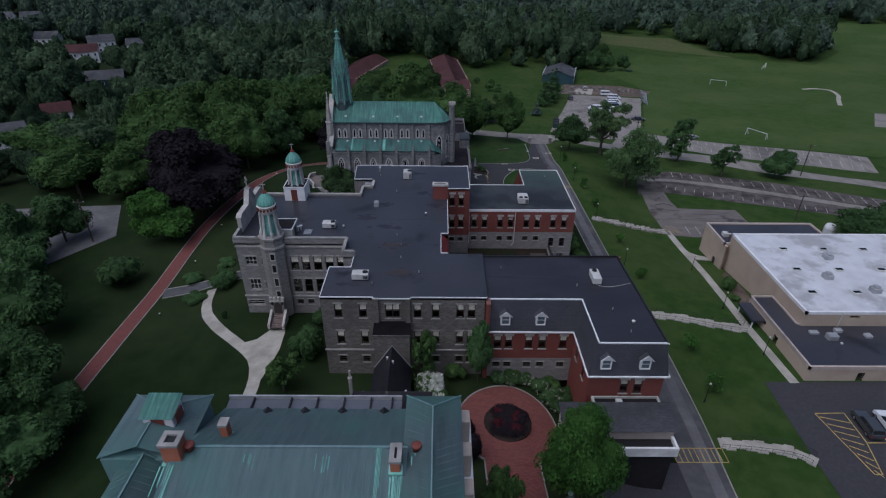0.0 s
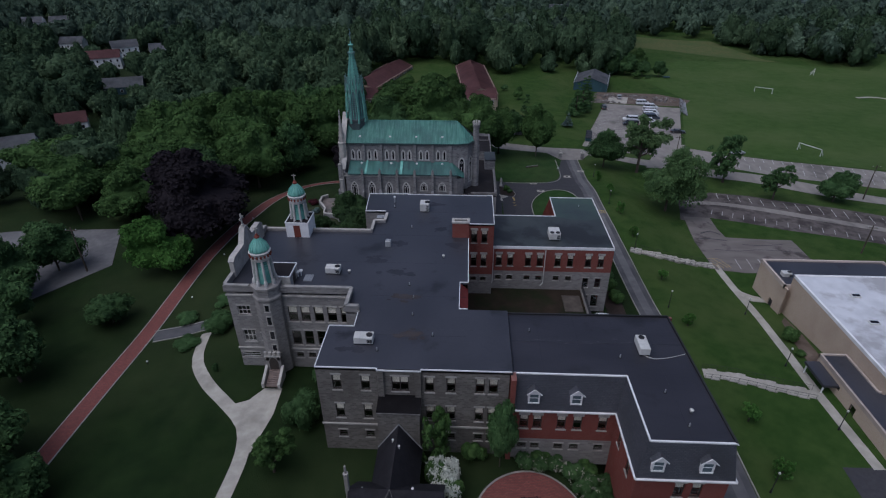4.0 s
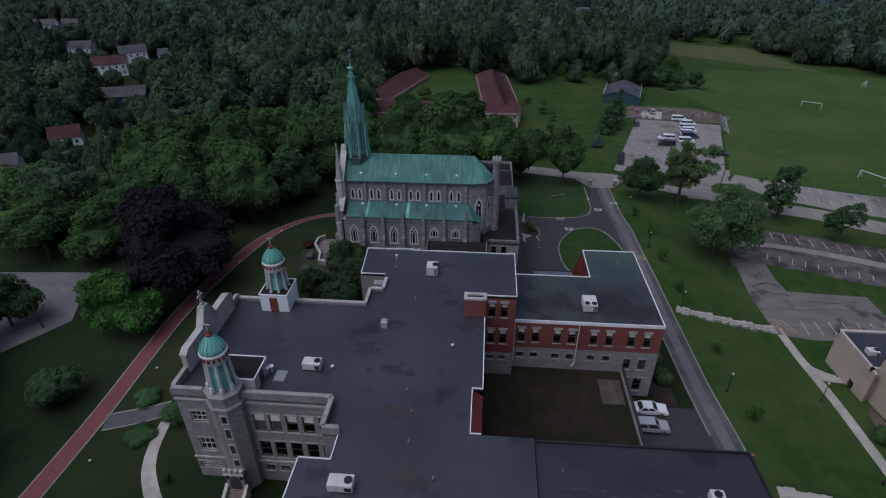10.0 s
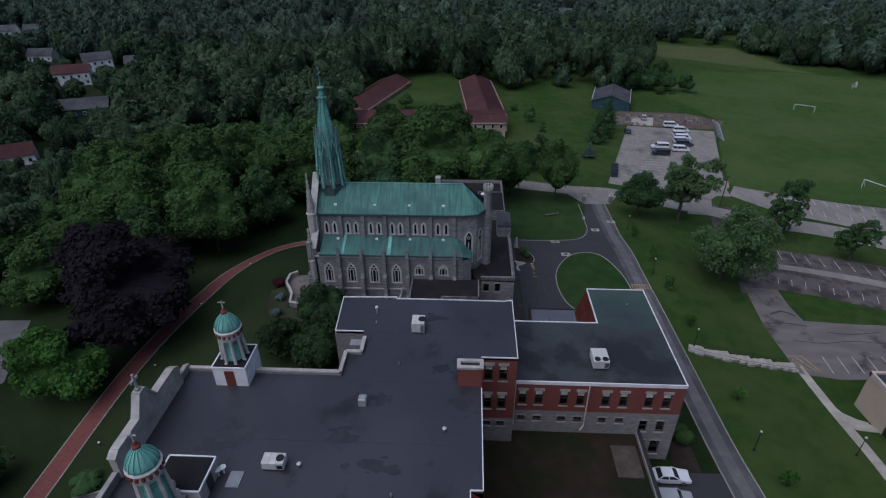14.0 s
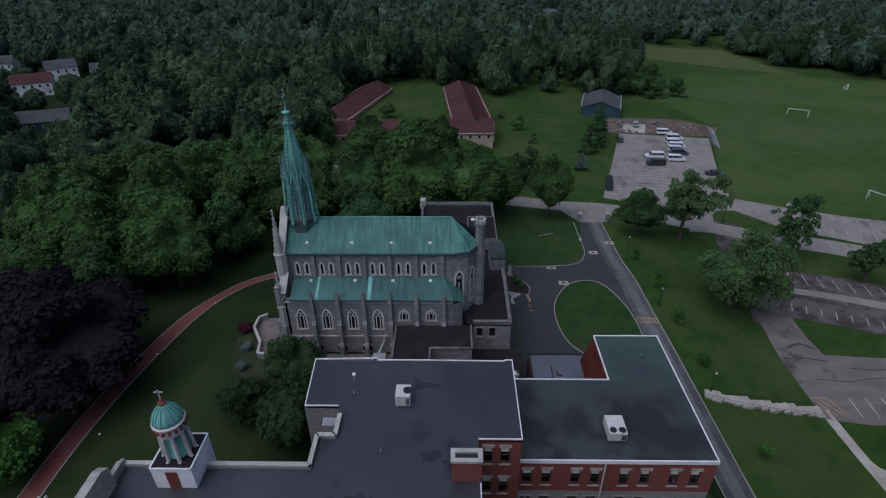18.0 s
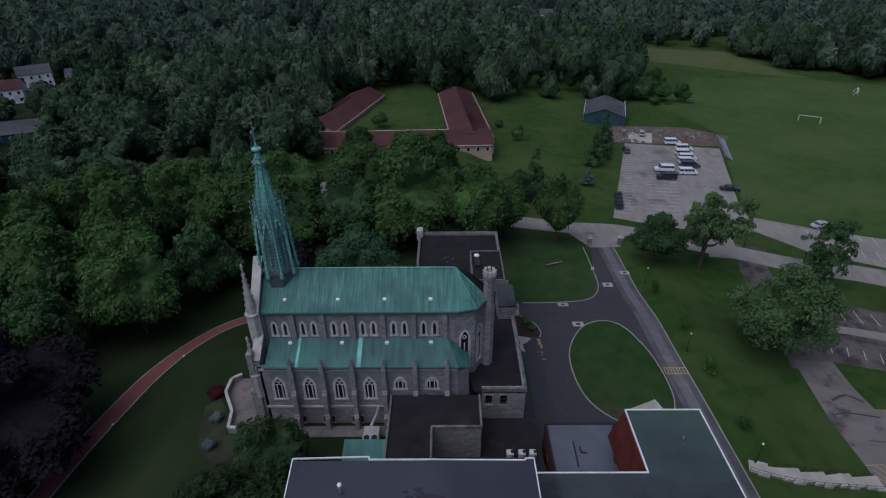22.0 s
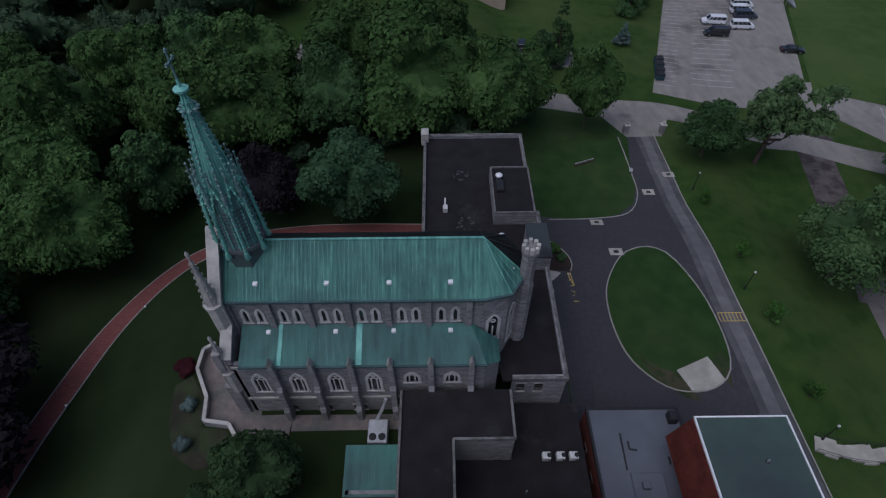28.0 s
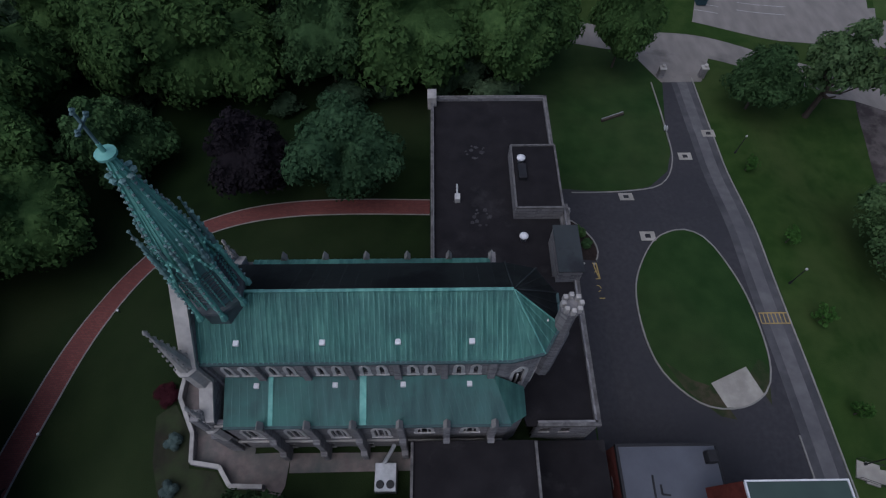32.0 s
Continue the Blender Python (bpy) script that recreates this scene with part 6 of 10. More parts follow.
# clerestory pilasters
for x in (-22.9, -19.5, -16.1, -12.75, -9.35, -5.9, -2.4):
    bm = bmesh.new()
    bevelled(bm, x - 0.28, ys - 0.12, 18.5, x + 0.28, ys + 0.25, EAVE - 0.25, 0.04)
    part("pilaster", bm, CHURCHSTONE, church)
# aisle
AY = 115.7
a, b = (XW, AY), (-1.0, AY)
aw = [(x - XW, z, 1.55, h, l) for x, z, h, l in ((-21.3, 13.6, 3.3, 3), (-17.85, 13.6, 3.3, 3), (-14.4, 13.6, 3.3, 3), (-11.0, 13.6, 3.3, 3), (-7.5, 15.1, 1.8, 3), (-3.9, 15.1, 1.8, 3))]
lowh = [(x - XW, 9.6, 1.3, 1.0) for x in (-19.6, -16.2, -12.8)]
wall(church, a, b, 7.5, 18.5, CHURCHSTONE, [h[:4] for h in aw] + lowh, "aisle_wall")
for u, z, w, h, l in aw:
    lancet(church, a, b, u, z, w, h, l, CHURCHSTONE)
for u, z, w, h in lowh:
    sash(church, a, b, u, z, w, h, LIMESTONE)
bm = bmesh.new()
box(bm, XW, AY - 0.16, 12.2, -1.0, AY - 0.003, 12.45)
box(bm, XW, AY - 0.14, 17.9, -1.0, AY - 0.003, 18.2)
part("string_course", bm, LIMESTONE, church, "pale stone band")
slope(church, [(-22.4, AY - 0.25, 18.5), (-0.9, AY - 0.25, 18.5), (-2.2, ys + 0.15, 19.95), (-22.4, ys + 0.15, 19.95)], COPPER_AISLE, 36, label="dull green copper aisle roof with low seams", rib=0.03, out=0.025)
bm = bmesh.new()
for q in ([(-0.9, AY - 0.25, 18.5), (0.4, AY + 0.6, 17.6), (0.4, ys - 0.1, 17.6), (-2.2, ys + 0.15, 19.95)],):
    face(bm, [q[0], q[1], q[3]])
    face(bm, [q[1], q[2], q[3]])
bmesh.ops.solidify(bm, geom=bm.faces[:], thickness=0.1)
part("aisle_hip", bm, COPPER, church)
wall(church, (-1.0, AY), (0.3, AY + 0.75), 8, 17.6, CHURCHSTONE, name="aisle_end")
wall(church, (0.3, AY + 0.75), (0.3, ys + 0.3), 8, 17.6, CHURCHSTONE, name="aisle_end")
bm = bmesh.new()
bar(bm, (-22.4, AY - 0.3, 18.45), (-0.9, AY - 0.3, 18.45), 0.2, 0.18)
part("gutter", bm, GUTTER, church, "dark weathered copper gutter")
for x, w in ((-18.9, 0.34), (-12.0, 0.5)):
    bm = bmesh.new()
    bar(bm, (x, AY - 0.2, 18.58), (x, ys + 0.15, 20.02), w, 0.05)
    part("flashing", bm, COPPER_BRIGHT, church, "bright verdigris streaked flashing")
for x in (-20.0, -14.1, -9.0, -4.0):
    roof_light(x, ys - 0.45, 19.62, 0)


def buttress(x, y0, s, low, top):
    """A stepped buttress with sloped set-offs and a small gabled pinnacle; s gives the side it leans out to."""
    bm = bmesh.new()
    for d, z0, z1 in ((1.15, low, 11.4), (0.85, 11.4, 14.8), (0.55, 14.8, 18.2)):
        y1 = y0 + s * d
        bevelled(bm, x - 0.27, min(y0, y1), z0, x + 0.27, max(y0, y1), z1, 0.05)
        face(bm, [(x - 0.27, y1, z1 - 0.05), (x + 0.27, y1, z1 - 0.05), (x + 0.27, y0 + s * (d - 0.35), z1 + 0.55), (x - 0.27, y0 + s * (d - 0.35), z1 + 0.55)])
    t = part("buttress", bm, CHURCHSTONE, church, "stepped granite buttress")
    bm = bmesh.new()
    c = y0 + s * 0.35
    box(bm, x - 0.2, c - 0.25, 18.2, x + 0.2, c + 0.25, top - 0.6)
    for k in (-1, 1):
        face(bm, [(x, c - 0.3, top), (x, c + 0.3, top), (x + k * 0.27, c + 0.3, top - 0.65), (x + k * 0.27, c - 0.3, top - 0.65)])
    for yy in (c - 0.27, c + 0.27):
        face(bm, [(x - 0.25, yy, top - 0.65), (x + 0.25, yy, top - 0.65), (x, yy, top)])
    part("buttress_cap", bm, COPING, t)


for x in (-19.55, -16.1, -12.7, -9.25, -5.75, -2.2):
    buttress(x, AY, -1, 8.5, 19.7)
for x in (-19.8, -16.2, -12.6, -9.0, -5.35, -1.6):
    buttress(x, yn + 3.2, 1, 6, 19.2)
# north aisle, seen past the ridge
wall(church, (-1.4, yn + 3.2), (XW, yn + 3.2), 4, 18.5, CHURCHSTONE, name="aisle_wall")
slope(church, [(-1.3, yn + 3.4, 18.5), (-22.4, yn + 3.4, 18.5), (-22.4, yn - 0.15, 19.95), (-2.2, yn - 0.15, 19.95)], COPPER, 36, label="green copper north aisle roof")
wall(church, (-1.4, yn - 0.2), (-1.4, yn + 3.2), 4, 19.9, CHURCHSTONE, name="aisle_end")
# west front
bm = bmesh.new()
pr = [(AY, 6.5), (yn + 3.2, 6.5), (yn + 3.2, 19.2), (yn + 0.4, 20.9), (yn + 0.4, 24.0), (YC, 28.5), (ys - 0.4, 24.0), (ys - 0.4, 20.9), (AY, 19.2)]
va = [bm.verts.new((XW - 0.5, y, z)) for y, z in pr]
vb = [bm.verts.new((XW + 0.3, y, z)) for y, z in pr]
bm.faces.new(list(reversed(va))), bm.faces.new(vb)
for i in range(len(pr)):
    j = (i + 1) % len(pr)
    bm.faces.new((va[i], va[j], vb[j], vb[i]))
front = part("west_front", bm, CHURCHSTONE, church, "granite gabled west front")
for (y0, z0), (y1, z1) in zip(pr[2:-1], pr[3:]):
    bm = bmesh.new()
    bar(bm, (XW - 0.1, y0, z0 + 0.1), (XW - 0.1, y1, z1 + 0.1), 1.0, 0.25)
    part("gable_coping", bm, LIMESTONE, front)


def pinnacle(x, y, z0, z1, r):
    """A crocketed stone pinnacle."""
    bm = bmesh.new()
    zm = z0 + (z1 - z0) * 0.4
    lathe(bm, x, y, [(r * 0.95, z0), (r * 0.95, zm - 0.2), (r * 1.1, zm - 0.1), (r * 1.1, zm + 0.1), (r * 0.8, zm + 0.2), (0.05, z1)], 8, math.pi / 8)
    t = part("pinnacle", bm, LIMESTONE, church, "pale crocketed stone pinnacle")
    for k in range(7):
        f = (k + 0.6) / 7.5
        zz = zm + 0.2 + (z1 - zm - 0.2) * f
        rr = r * 0.8 * (1 - f) + 0.08
        for q in range(4):
            a = q * math.pi / 2 + math.pi / 4
            c = (x + rr * math.cos(a), y + rr * math.sin(a))
            bm = bmesh.new()
            lathe(bm, c[0], c[1], [(0.02, zz - 0.2), (0.1, zz - 0.02), (0.06, zz + 0.1), (0.02, zz + 0.22)], 5)
            part("crocket", bm, LIMESTONE, t)
    bm = bmesh.new()
    lathe(bm, x, y, [(0.05, z1 - 0.15), (0.15, z1), (0.09, z1 + 0.2), (0.18, z1 + 0.35), (0.03, z1 + 0.7)], 6)
    part("finial", bm, LIMESTONE, t)


pinnacle(XW - 0.4, 118.4, 20, 29.6, 0.75)
pinnacle(XW - 0.4, 126.6, 20, 29.6, 0.75)
pinnacle(XW - 0.5, 115.9, 14, 22.0, 0.6)
pinnacle(XW - 0.5, 129.3, 14, 22.0, 0.6)
for y in (115.9, 118.4, 126.6, 129.3):
    bm = bmesh.new()
    bevelled(bm, XW - 1.4, y - 0.5, 6, XW - 0.3, y + 0.5, 15, 0.08)
    bevelled(bm, XW - 1.0, y - 0.45, 15, XW - 0.3, y + 0.45, 20.4, 0.08)
    part("front_buttress", bm, CHURCHSTONE, church)

# the copper spire
SX, SY = -21.1, 122.4
SPIRECOPPER = paint("bright_spire_copper", (0.12, 0.335, 0.275), (0.26, 0.57, 0.465), 1.6, 0.55, 0.1, 0.5, (0.1, 0.24, 0.22), stretch=(1.5, 1.5, 0.3))
LEAD = paint("weathered_lead", (0.075, 0.085, 0.09), (0.11, 0.122, 0.126), 1.5, 0.6, 0.1, 0.5, (0.06, 0.1, 0.095))
CROCKET = paint("dull_copper_ornament", (0.11, 0.2, 0.195), (0.17, 0.3, 0.28), 4.0, 0.65, 0.1, 0.6, (0.13, 0.15, 0.15))
bm = bmesh.new()
lathe(bm, SX, SY, [(1.75, 24.0), (1.75, 27.1), (1.95, 27.35), (1.9, 27.6)], 8, math.pi / 8)
spire = part("spire", bm, LEAD, church, "tall green copper spire with crockets")
core = bmesh.new()
lathe(core, SX, SY, [(1.5, 27.5), (1.4, 33.2), (1.2, 34.0)], 8, math.pi / 8)
part("lantern", core, COPPER_OLD, spire, "dark copper lantern stage")


def bud(bm, x, y, z, r):
    """A leafy crocket: two knops."""
    lathe(bm, x, y, [(0.02, z - r), (r * 0.7, z - r * 0.3), (r * 0.35, z + r * 0.2), (r, z + r * 0.7), (0.02, z + r * 1.4)], 5)


def crocket(x, y, z, r, parent):
    me = shared(("crocket", "copper"), lambda bm: bud(bm, 0, 0, 0, 1.0), CROCKET)
    part("crocket", me, None, parent, m=Matrix.Translation((x, y, z)) @ Matrix.Diagonal((r, r, r, 1)))


for k in range(8):
    a = math.pi / 8 + k * math.pi / 4
    ca, sa = math.cos(a), math.sin(a)

    def at(r, z):
        return Vector((SX + r * ca, SY + r * sa, z))
    # a proud pier on a flared foot, ending in a pinnacle
    bm = bmesh.new()
    bar(bm, at(1.98, 27.4), at(1.62, 33.6), 0.3, 0.3, 6)
    part("spire_pier", bm, SPIRECOPPER, spire)
    bm = bmesh.new()
    p = at(2.02, 27.0)
    lathe(bm, p.x, p.y, [(0.16, 26.9), (0.27, 27.02), (0.25, 27.25), (0.16, 27.6)], 6)
    part("pier_foot", bm, COPPER, spire)
    bm = bmesh.new()
    p = at(1.66, 33.4)
    lathe(bm, p.x, p.y, [(0.2, 32.6), (0.24, 33.3), (0.16, 33.5), (0.03, 35.7)], 6)
    for z in (33.9, 34.5, 35.1):
        bud(bm, p.x + 0.08 * ca, p.y + 0.08 * sa, z, 0.13)
    bud(bm, p.x, p.y, 35.75, 0.12)
    part("spire_pinnacle", bm, CROCKET, spire)
    for j in range(9):
        f = (j + 0.5) / 9
        q = at(1.98 - 0.36 * f + 0.17, 27.9 + 5.5 * f)
        crocket(q.x, q.y, q.z, 0.11, spire)
    # a slim fin, a gablet and a small finial on each face
    b = a + math.pi / 8
    cb, sb = math.cos(b), math.sin(b)
    t, o = Vector((-sb, cb, 0)), Vector((cb, sb, 0))
    c = Vector((SX, SY, 0)) + o * 1.47
    for s in (-0.27, 0.27):
        bm = bmesh.new()
        bar(bm, c + t * s + Vector((0, 0, 27.6)), c + t * s - o * 0.1 + Vector((0, 0, 32.4)), 0.1, 0.12)
        part("lantern_fin", bm, SPIRECOPPER, spire)
    bm = bmesh.new()
    for s in (-1, 1):
        lo, hi = c + o * 0.12 + t * 0.6 * s + Vector((0, 0, 31.4)), c + o * 0.02 + Vector((0, 0, 34.4))
        bar(bm, lo, hi, 0.13)
        for f in (0.2, 0.4, 0.6, 0.8):
            q = lo.lerp(hi, f)
            bud(bm, q.x + 0.08 * cb, q.y + 0.08 * sb, q.z, 0.12)
    part("gablet", bm, SPIRECOPPER, spire)
    bm = bmesh.new()
    q = c + o * 0.02
    lathe(bm, q.x, q.y, [(0.09, 34.2), (0.12, 34.5), (0.03, 35.6)], 5)
    bud(bm, q.x, q.y, 35.1, 0.14)
    bud(bm, q.x, q.y, 35.6, 0.1)
    part("finial", bm, CROCKET, spire)
    for j in range(9):
        z = 28.4 + j * 0.4
        bm = bmesh.new()
        bar(bm, c - o * 0.05 - t * 0.4 + Vector((0, 0, z)), c - o * 0.05 + t * 0.4 + Vector((0, 0, z)), 0.14, 0.06)
        part("louvre", bm, LEAD, spire)
    # one facet of the needle with streaks, its ridge roll and crockets
    bm = bmesh.new()
    a2 = a + math.pi / 4
    c2, s2 = math.cos(a2), math.sin(a2)
    face(bm, [(SX + 1.42 * ca, SY + 1.42 * sa, 33.0), (SX + 1.42 * c2, SY + 1.42 * s2, 33.0), (SX + 0.12 * c2, SY + 0.12 * s2, 41.2), (SX + 0.12 * ca, SY + 0.12 * sa, 41.2)])
    part("needle_facet", bm, SPIRECOPPER, spire)
    lo, hi = Vector((SX, SY, 33.2)) + o * 1.34, Vector((SX, SY, 41.0)) + o * 0.14
    for s, f in ((-0.3, 0.55), (0.05, 0.9), (0.32, 0.5)):
        bm = bmesh.new()
        bar(bm, lo + t * s, (lo + t * s).lerp(hi, f * (0.8 + 0.2 * ((k * 3) % 4) / 3)), 0.07, 0.03)
        part("verdigris_streak", bm, COPPER_BRIGHT, spire)
    bm = bmesh.new()
    bar(bm, (SX + 1.45 * ca, SY + 1.45 * sa, 33.0), (SX + 0.14 * ca, SY + 0.14 * sa, 41.2), 0.11)
    part("ridge_roll", bm, COPPER_BRIGHT, spire)
    for j in range(15):
        f = (j + 0.7) / 16
        r, z = 1.42 * (1 - f) + 0.14 * f + 0.12, 33.2 + 7.8 * f
        crocket(SX + r * ca, SY + r * sa, z, 0.13 - 0.04 * f, spire)
        if j == 13:
            crocket(SX + (r + 0.12) * ca, SY + (r + 0.12) * sa, z, 0.2, spire)
bm = bmesh.new()
lathe(bm, SX, SY, [(0.1, 40.9), (0.5, 41.25), (0.5, 41.4), (0.12, 41.5), (0.1, 42.0)], 12)
part("collar", bm, COPPER_BRIGHT, spire, "pale green copper collar")
bm = bmesh.new()
bar(bm, (SX, SY, 41.5), (SX, SY, 43.9), 0.11)
bar(bm, (SX, SY - 0.5, 43.2), (SX, SY + 0.5, 43.2), 0.11)
for p in ((0, 0, 43.9), (0, -0.52, 43.2), (0, 0.52, 43.2)):
    for d in ((0, 0, 0.11), (0, 0.11, 0), (0, -0.11, 0), (0, 0, -0.08)):
        lathe(bm, SX, SY + p[1] + d[1], [(0.02, p[2] + d[2] - 0.1), (0.1, p[2] + d[2]), (0.02, p[2] + d[2] + 0.1)], 6)
part("cross", bm, COPPER_OLD, spire, "weathered copper cross")

# stair turret beside the apse
bm = bmesh.new()
lathe(bm, 2.6, 121.3, [(0.78, 10), (0.78, 22.5), (0.66, 23.0), (0.62, 26.2), (0.76, 26.4), (0.76, 26.9), (0.58, 27.0)], 8, math.pi / 8)
tur = part("turret", bm, CHURCHSTONE, church, "tall octagonal stone turret")
for k in range(8):
    a = k * math.pi / 4
    bm = bmesh.new()
    bevelled(bm, 2.6 + 0.6 * math.cos(a) - 0.16, 121.3 + 0.6 * math.sin(a) - 0.16, 26.9, 2.6 + 0.6 * math.cos(a) + 0.16, 121.3 + 0.6 * math.sin(a) + 0.16, 27.5, 0.04)
    part("merlon", bm, LIMESTONE, tur)

# sacristy, rear block and low links round the church
SZ = 14.0
ASHROOF = paint("pale_tar_stain", (0.075, 0.073, 0.074), (0.035, 0.033, 0.034), 3.0, 0.9, 0.1, 1.2, (0.03, 0.028, 0.03))
sac = thing("sacristy", "low granite block with dark flat roof beside the church", "building", (4, 128, 1), shift=SACRISTY_AT)
a, b = (1.0, 116.6), (6.3, 116.6)
wall(sac, a, b, 0, SZ, CHURCHSTONE, [(0.9, 11.3, 0.85, 1.5), (2.7, 11.3, 0.85, 1.5)])
for u in (0.9, 2.7):
    sash(sac, a, b, u, 11.3, 0.85, 1.5, LIMESTONE)
wall(sac, (6.3, 116.6), (6.3, 139.5), 0, SZ, CHURCHSTONE, [(u, 10.5, 0.9, 1.6) for u in (4, 8, 12, 16)] + [(u, 5, 0.9, 1.8) for u in (4, 8, 12, 16)])
for u in (4, 8, 12, 16):
    sash(sac, (6.3, 116.6), (6.3, 139.5), u, 10.5, 0.9, 1.6, LIMESTONE)
    sash(sac, (6.3, 116.6), (6.3, 139.5), u, 5, 0.9, 1.8, LIMESTONE)
flat_roof(sac, [(0.1, 116.6), (6.3, 116.6), (6.3, 131), (-2, 131), (-2, 126)], SZ - 0.45, TARROOF, "stained black tar roof")
bm = bmesh.new()
box(bm, 6.12, 116.5, SZ - 0.5, 6.42, 139.5, SZ + 0.05)
box(bm, 1.0, 116.45, SZ - 0.5, 6.42, 116.75, SZ + 0.04)
part("parapet", bm, OLDCOPE, sac, "weathered grey parapet")
RZ = 11.7
rear = thing("rear_block", "rear block with black tar roof and stone parapets", "building", (-1, 145, 1), shift=(0.3, -2.5, 0.75))
a, b = (-8.0, 131.0), (6.3, 158)
for p, q in (((-8, 159.2), (-8, 131)), ((6.2, 159.2), (-8, 159.2)), ((6.2, 138), (6.2, 159.2)), ((-8, 131), (-2, 131))):
    wall(rear, p, q, -1, RZ, CHURCHSTONE, [(u, 6, 1.0, 2.0) for u in (3, 6.5, 10, 13.5, 17, 20.5, 24)] if q == (-8, 131) else ())
for u in (3, 6.5, 10, 13.5, 17, 20.5, 24):
    sash(rear, (-8, 159.2), (-8, 131), u, 6, 1.0, 2.0, LIMESTONE)
flat_roof(rear, [(-8, 131), (6.2, 131), (6.2, 159.2), (-8, 159.2)], RZ - 0.5, TARROOF, "stained black tar roof")
bm = bmesh.new()
for p, q in (((-7.9, 131), (-7.9, 159.2)), ((-8.1, 159.1), (6.3, 159.1)), ((6.1, 131), (6.1, 159.2))):
    bar(bm, (*p, RZ - 0.2), (*q, RZ - 0.2), 0.26, 0.6)
par = part("parapet", bm, OLDCOPE, rear, "weathered grey parapet")
bm = bmesh.new()
bevelled(bm, -8.4, 158.0, RZ - 1, -7.3, 159.6, RZ + 0.9, 0.06)
part("corner_block", bm, LIMESTONE, par)
bm = bmesh.new()
prism(bm, [(0.9, 141.3), (6.0, 141.3), (6.0, 150.0), (0.9, 150.0)], RZ - 1, RZ + 1.4)
up = part("upper_stage", bm, CHURCHSTONE, rear)
bm = bmesh.new()
prism(bm, [(1.1, 141.5), (5.8, 141.5), (5.8, 149.8), (1.1, 149.8)], RZ + 1.3, RZ + 1.43)
part("roof", bm, TARROOF, up)
bm = bmesh.new()
for p, q in (((1.0, 141.4), (5.9, 141.4)), ((1.0, 149.9), (5.9, 149.9)), ((1.0, 141.4), (1.0, 149.9)), ((5.9, 141.4), (5.9, 149.9))):
    bar(bm, (*p, RZ + 1.5), (*q, RZ + 1.5), 0.2, 0.2)
part("coping", bm, OLDCOPE, up)
bm = bmesh.new()
prism(bm, [(4.3, 133.2), (6.6, 133.2), (6.6, 138.3), (4.3, 138.3)], 0, SZ + 0.3)
annex = part("porch_block", bm, CHURCHSTONE, rear)
bm = bmesh.new()
prism(bm, [(4.2, 133.1), (6.7, 133.1), (6.7, 138.4), (4.2, 138.4)], SZ + 0.3, SZ + 0.45)
part("roof", bm, DUSKROOF, annex, "smooth grey flat roof")


def mushroom(x, y, z, parent):
    bm = bmesh.new()
    lathe(bm, x, y, [(0.3, z), (0.3, z + 0.6), (0.44, z + 0.62), (0.48, z + 0.78), (0.36, z + 0.9), (0.1, z + 0.95)], 14)
    return part("roof_fan", bm, WHITE, parent, "white mushroom roof fan", smooth=True)


mushroom(1.9, 147.6, RZ + 1.4, rear)
mushroom(1.7, 138.7, RZ - 0.5, rear)
bm = bmesh.new()
bevelled(bm, 1.5, 145.0, RZ + 1.4, 2.4, 147.0, RZ + 2.0, 0.06)
part("roof_unit", bm, BLACK, rear)
bm = bmesh.new()
bevelled(bm, -5.4, 143.5, RZ - 0.5, -4.8, 144.3, RZ + 0.2, 0.05)
bar(bm, (-5.1, 144.5, RZ - 0.4), (-5.1, 145.6, RZ + 0.1), 0.25, 0.25, 6)
part("roof_pipe", bm, ACWHITE, rear)
for k, (x, y, r) in enumerate(((-2.8, 150.5, 1.2), (-2.6, 141.5, 1.1), (-2.2, 134.5, 1.2))):
    rng = random.Random(k + 40)
    bm = bmesh.new()
    for j in range(14):
        a, q = rng.random() * 6.28, r * (0.55 + 0.5 * rng.random())
        s = 0.12 + 0.22 * rng.random()
        face(bm, [(x + q * math.cos(a) + s * (0.6 + 0.5 * rng.random()) * math.cos(i * math.pi / 4), y + q * math.sin(a) + s * (0.6 + 0.5 * rng.random()) * math.sin(i * math.pi / 4), RZ - 0.494 + 0.001 * j) for i in range(8)])
    part("roof_stain", bm, ASHROOF, rear, "pale ring of dried puddle stains")
conn = thing("church_link", "low dark-roofed link between church and school", "building", (-6, 110, 7), shift=LINK_AT)
for poly, z in (([(-9.3, 103.3), (-4.4, 103.3), (-4.4, 110.8), (1.0, 110.8), (1.0, 115.6), (-9.3, 115.6)], 14.0), ([(-4.4, 103.3), (8.2, 103.3), (8.2, 116.5), (1.2, 116.5), (1.2, 110.8), (-4.4, 110.8)], 9.0)):
    bm = bmesh.new()
    prism(bm, poly, 3, z)
    ob = part("link_wall", bm, CHURCHSTONE, conn)
    bm = bmesh.new()
    c = Vector((sum(p[0] for p in poly) / len(poly), sum(p[1] for p in poly) / len(poly)))
    prism(bm, poly, z, z + 0.05)
    part("roof", bm, TARROOF, ob, "stained black tar roof")
bm = bmesh.new()
for p, q in (((-9.3, 103.4), (-9.3, 115.5)), ((-4.5, 103.4), (-4.5, 110.8)), ((-4.5, 110.8), (1.0, 110.8)), ((1.0, 110.8), (1.0, 115.5))):
    bar(bm, (*p, 14.08), (*q, 14.08), 0.22, 0.42)
part("parapet", bm, OLDCOPE, conn, "weathered grey parapet")
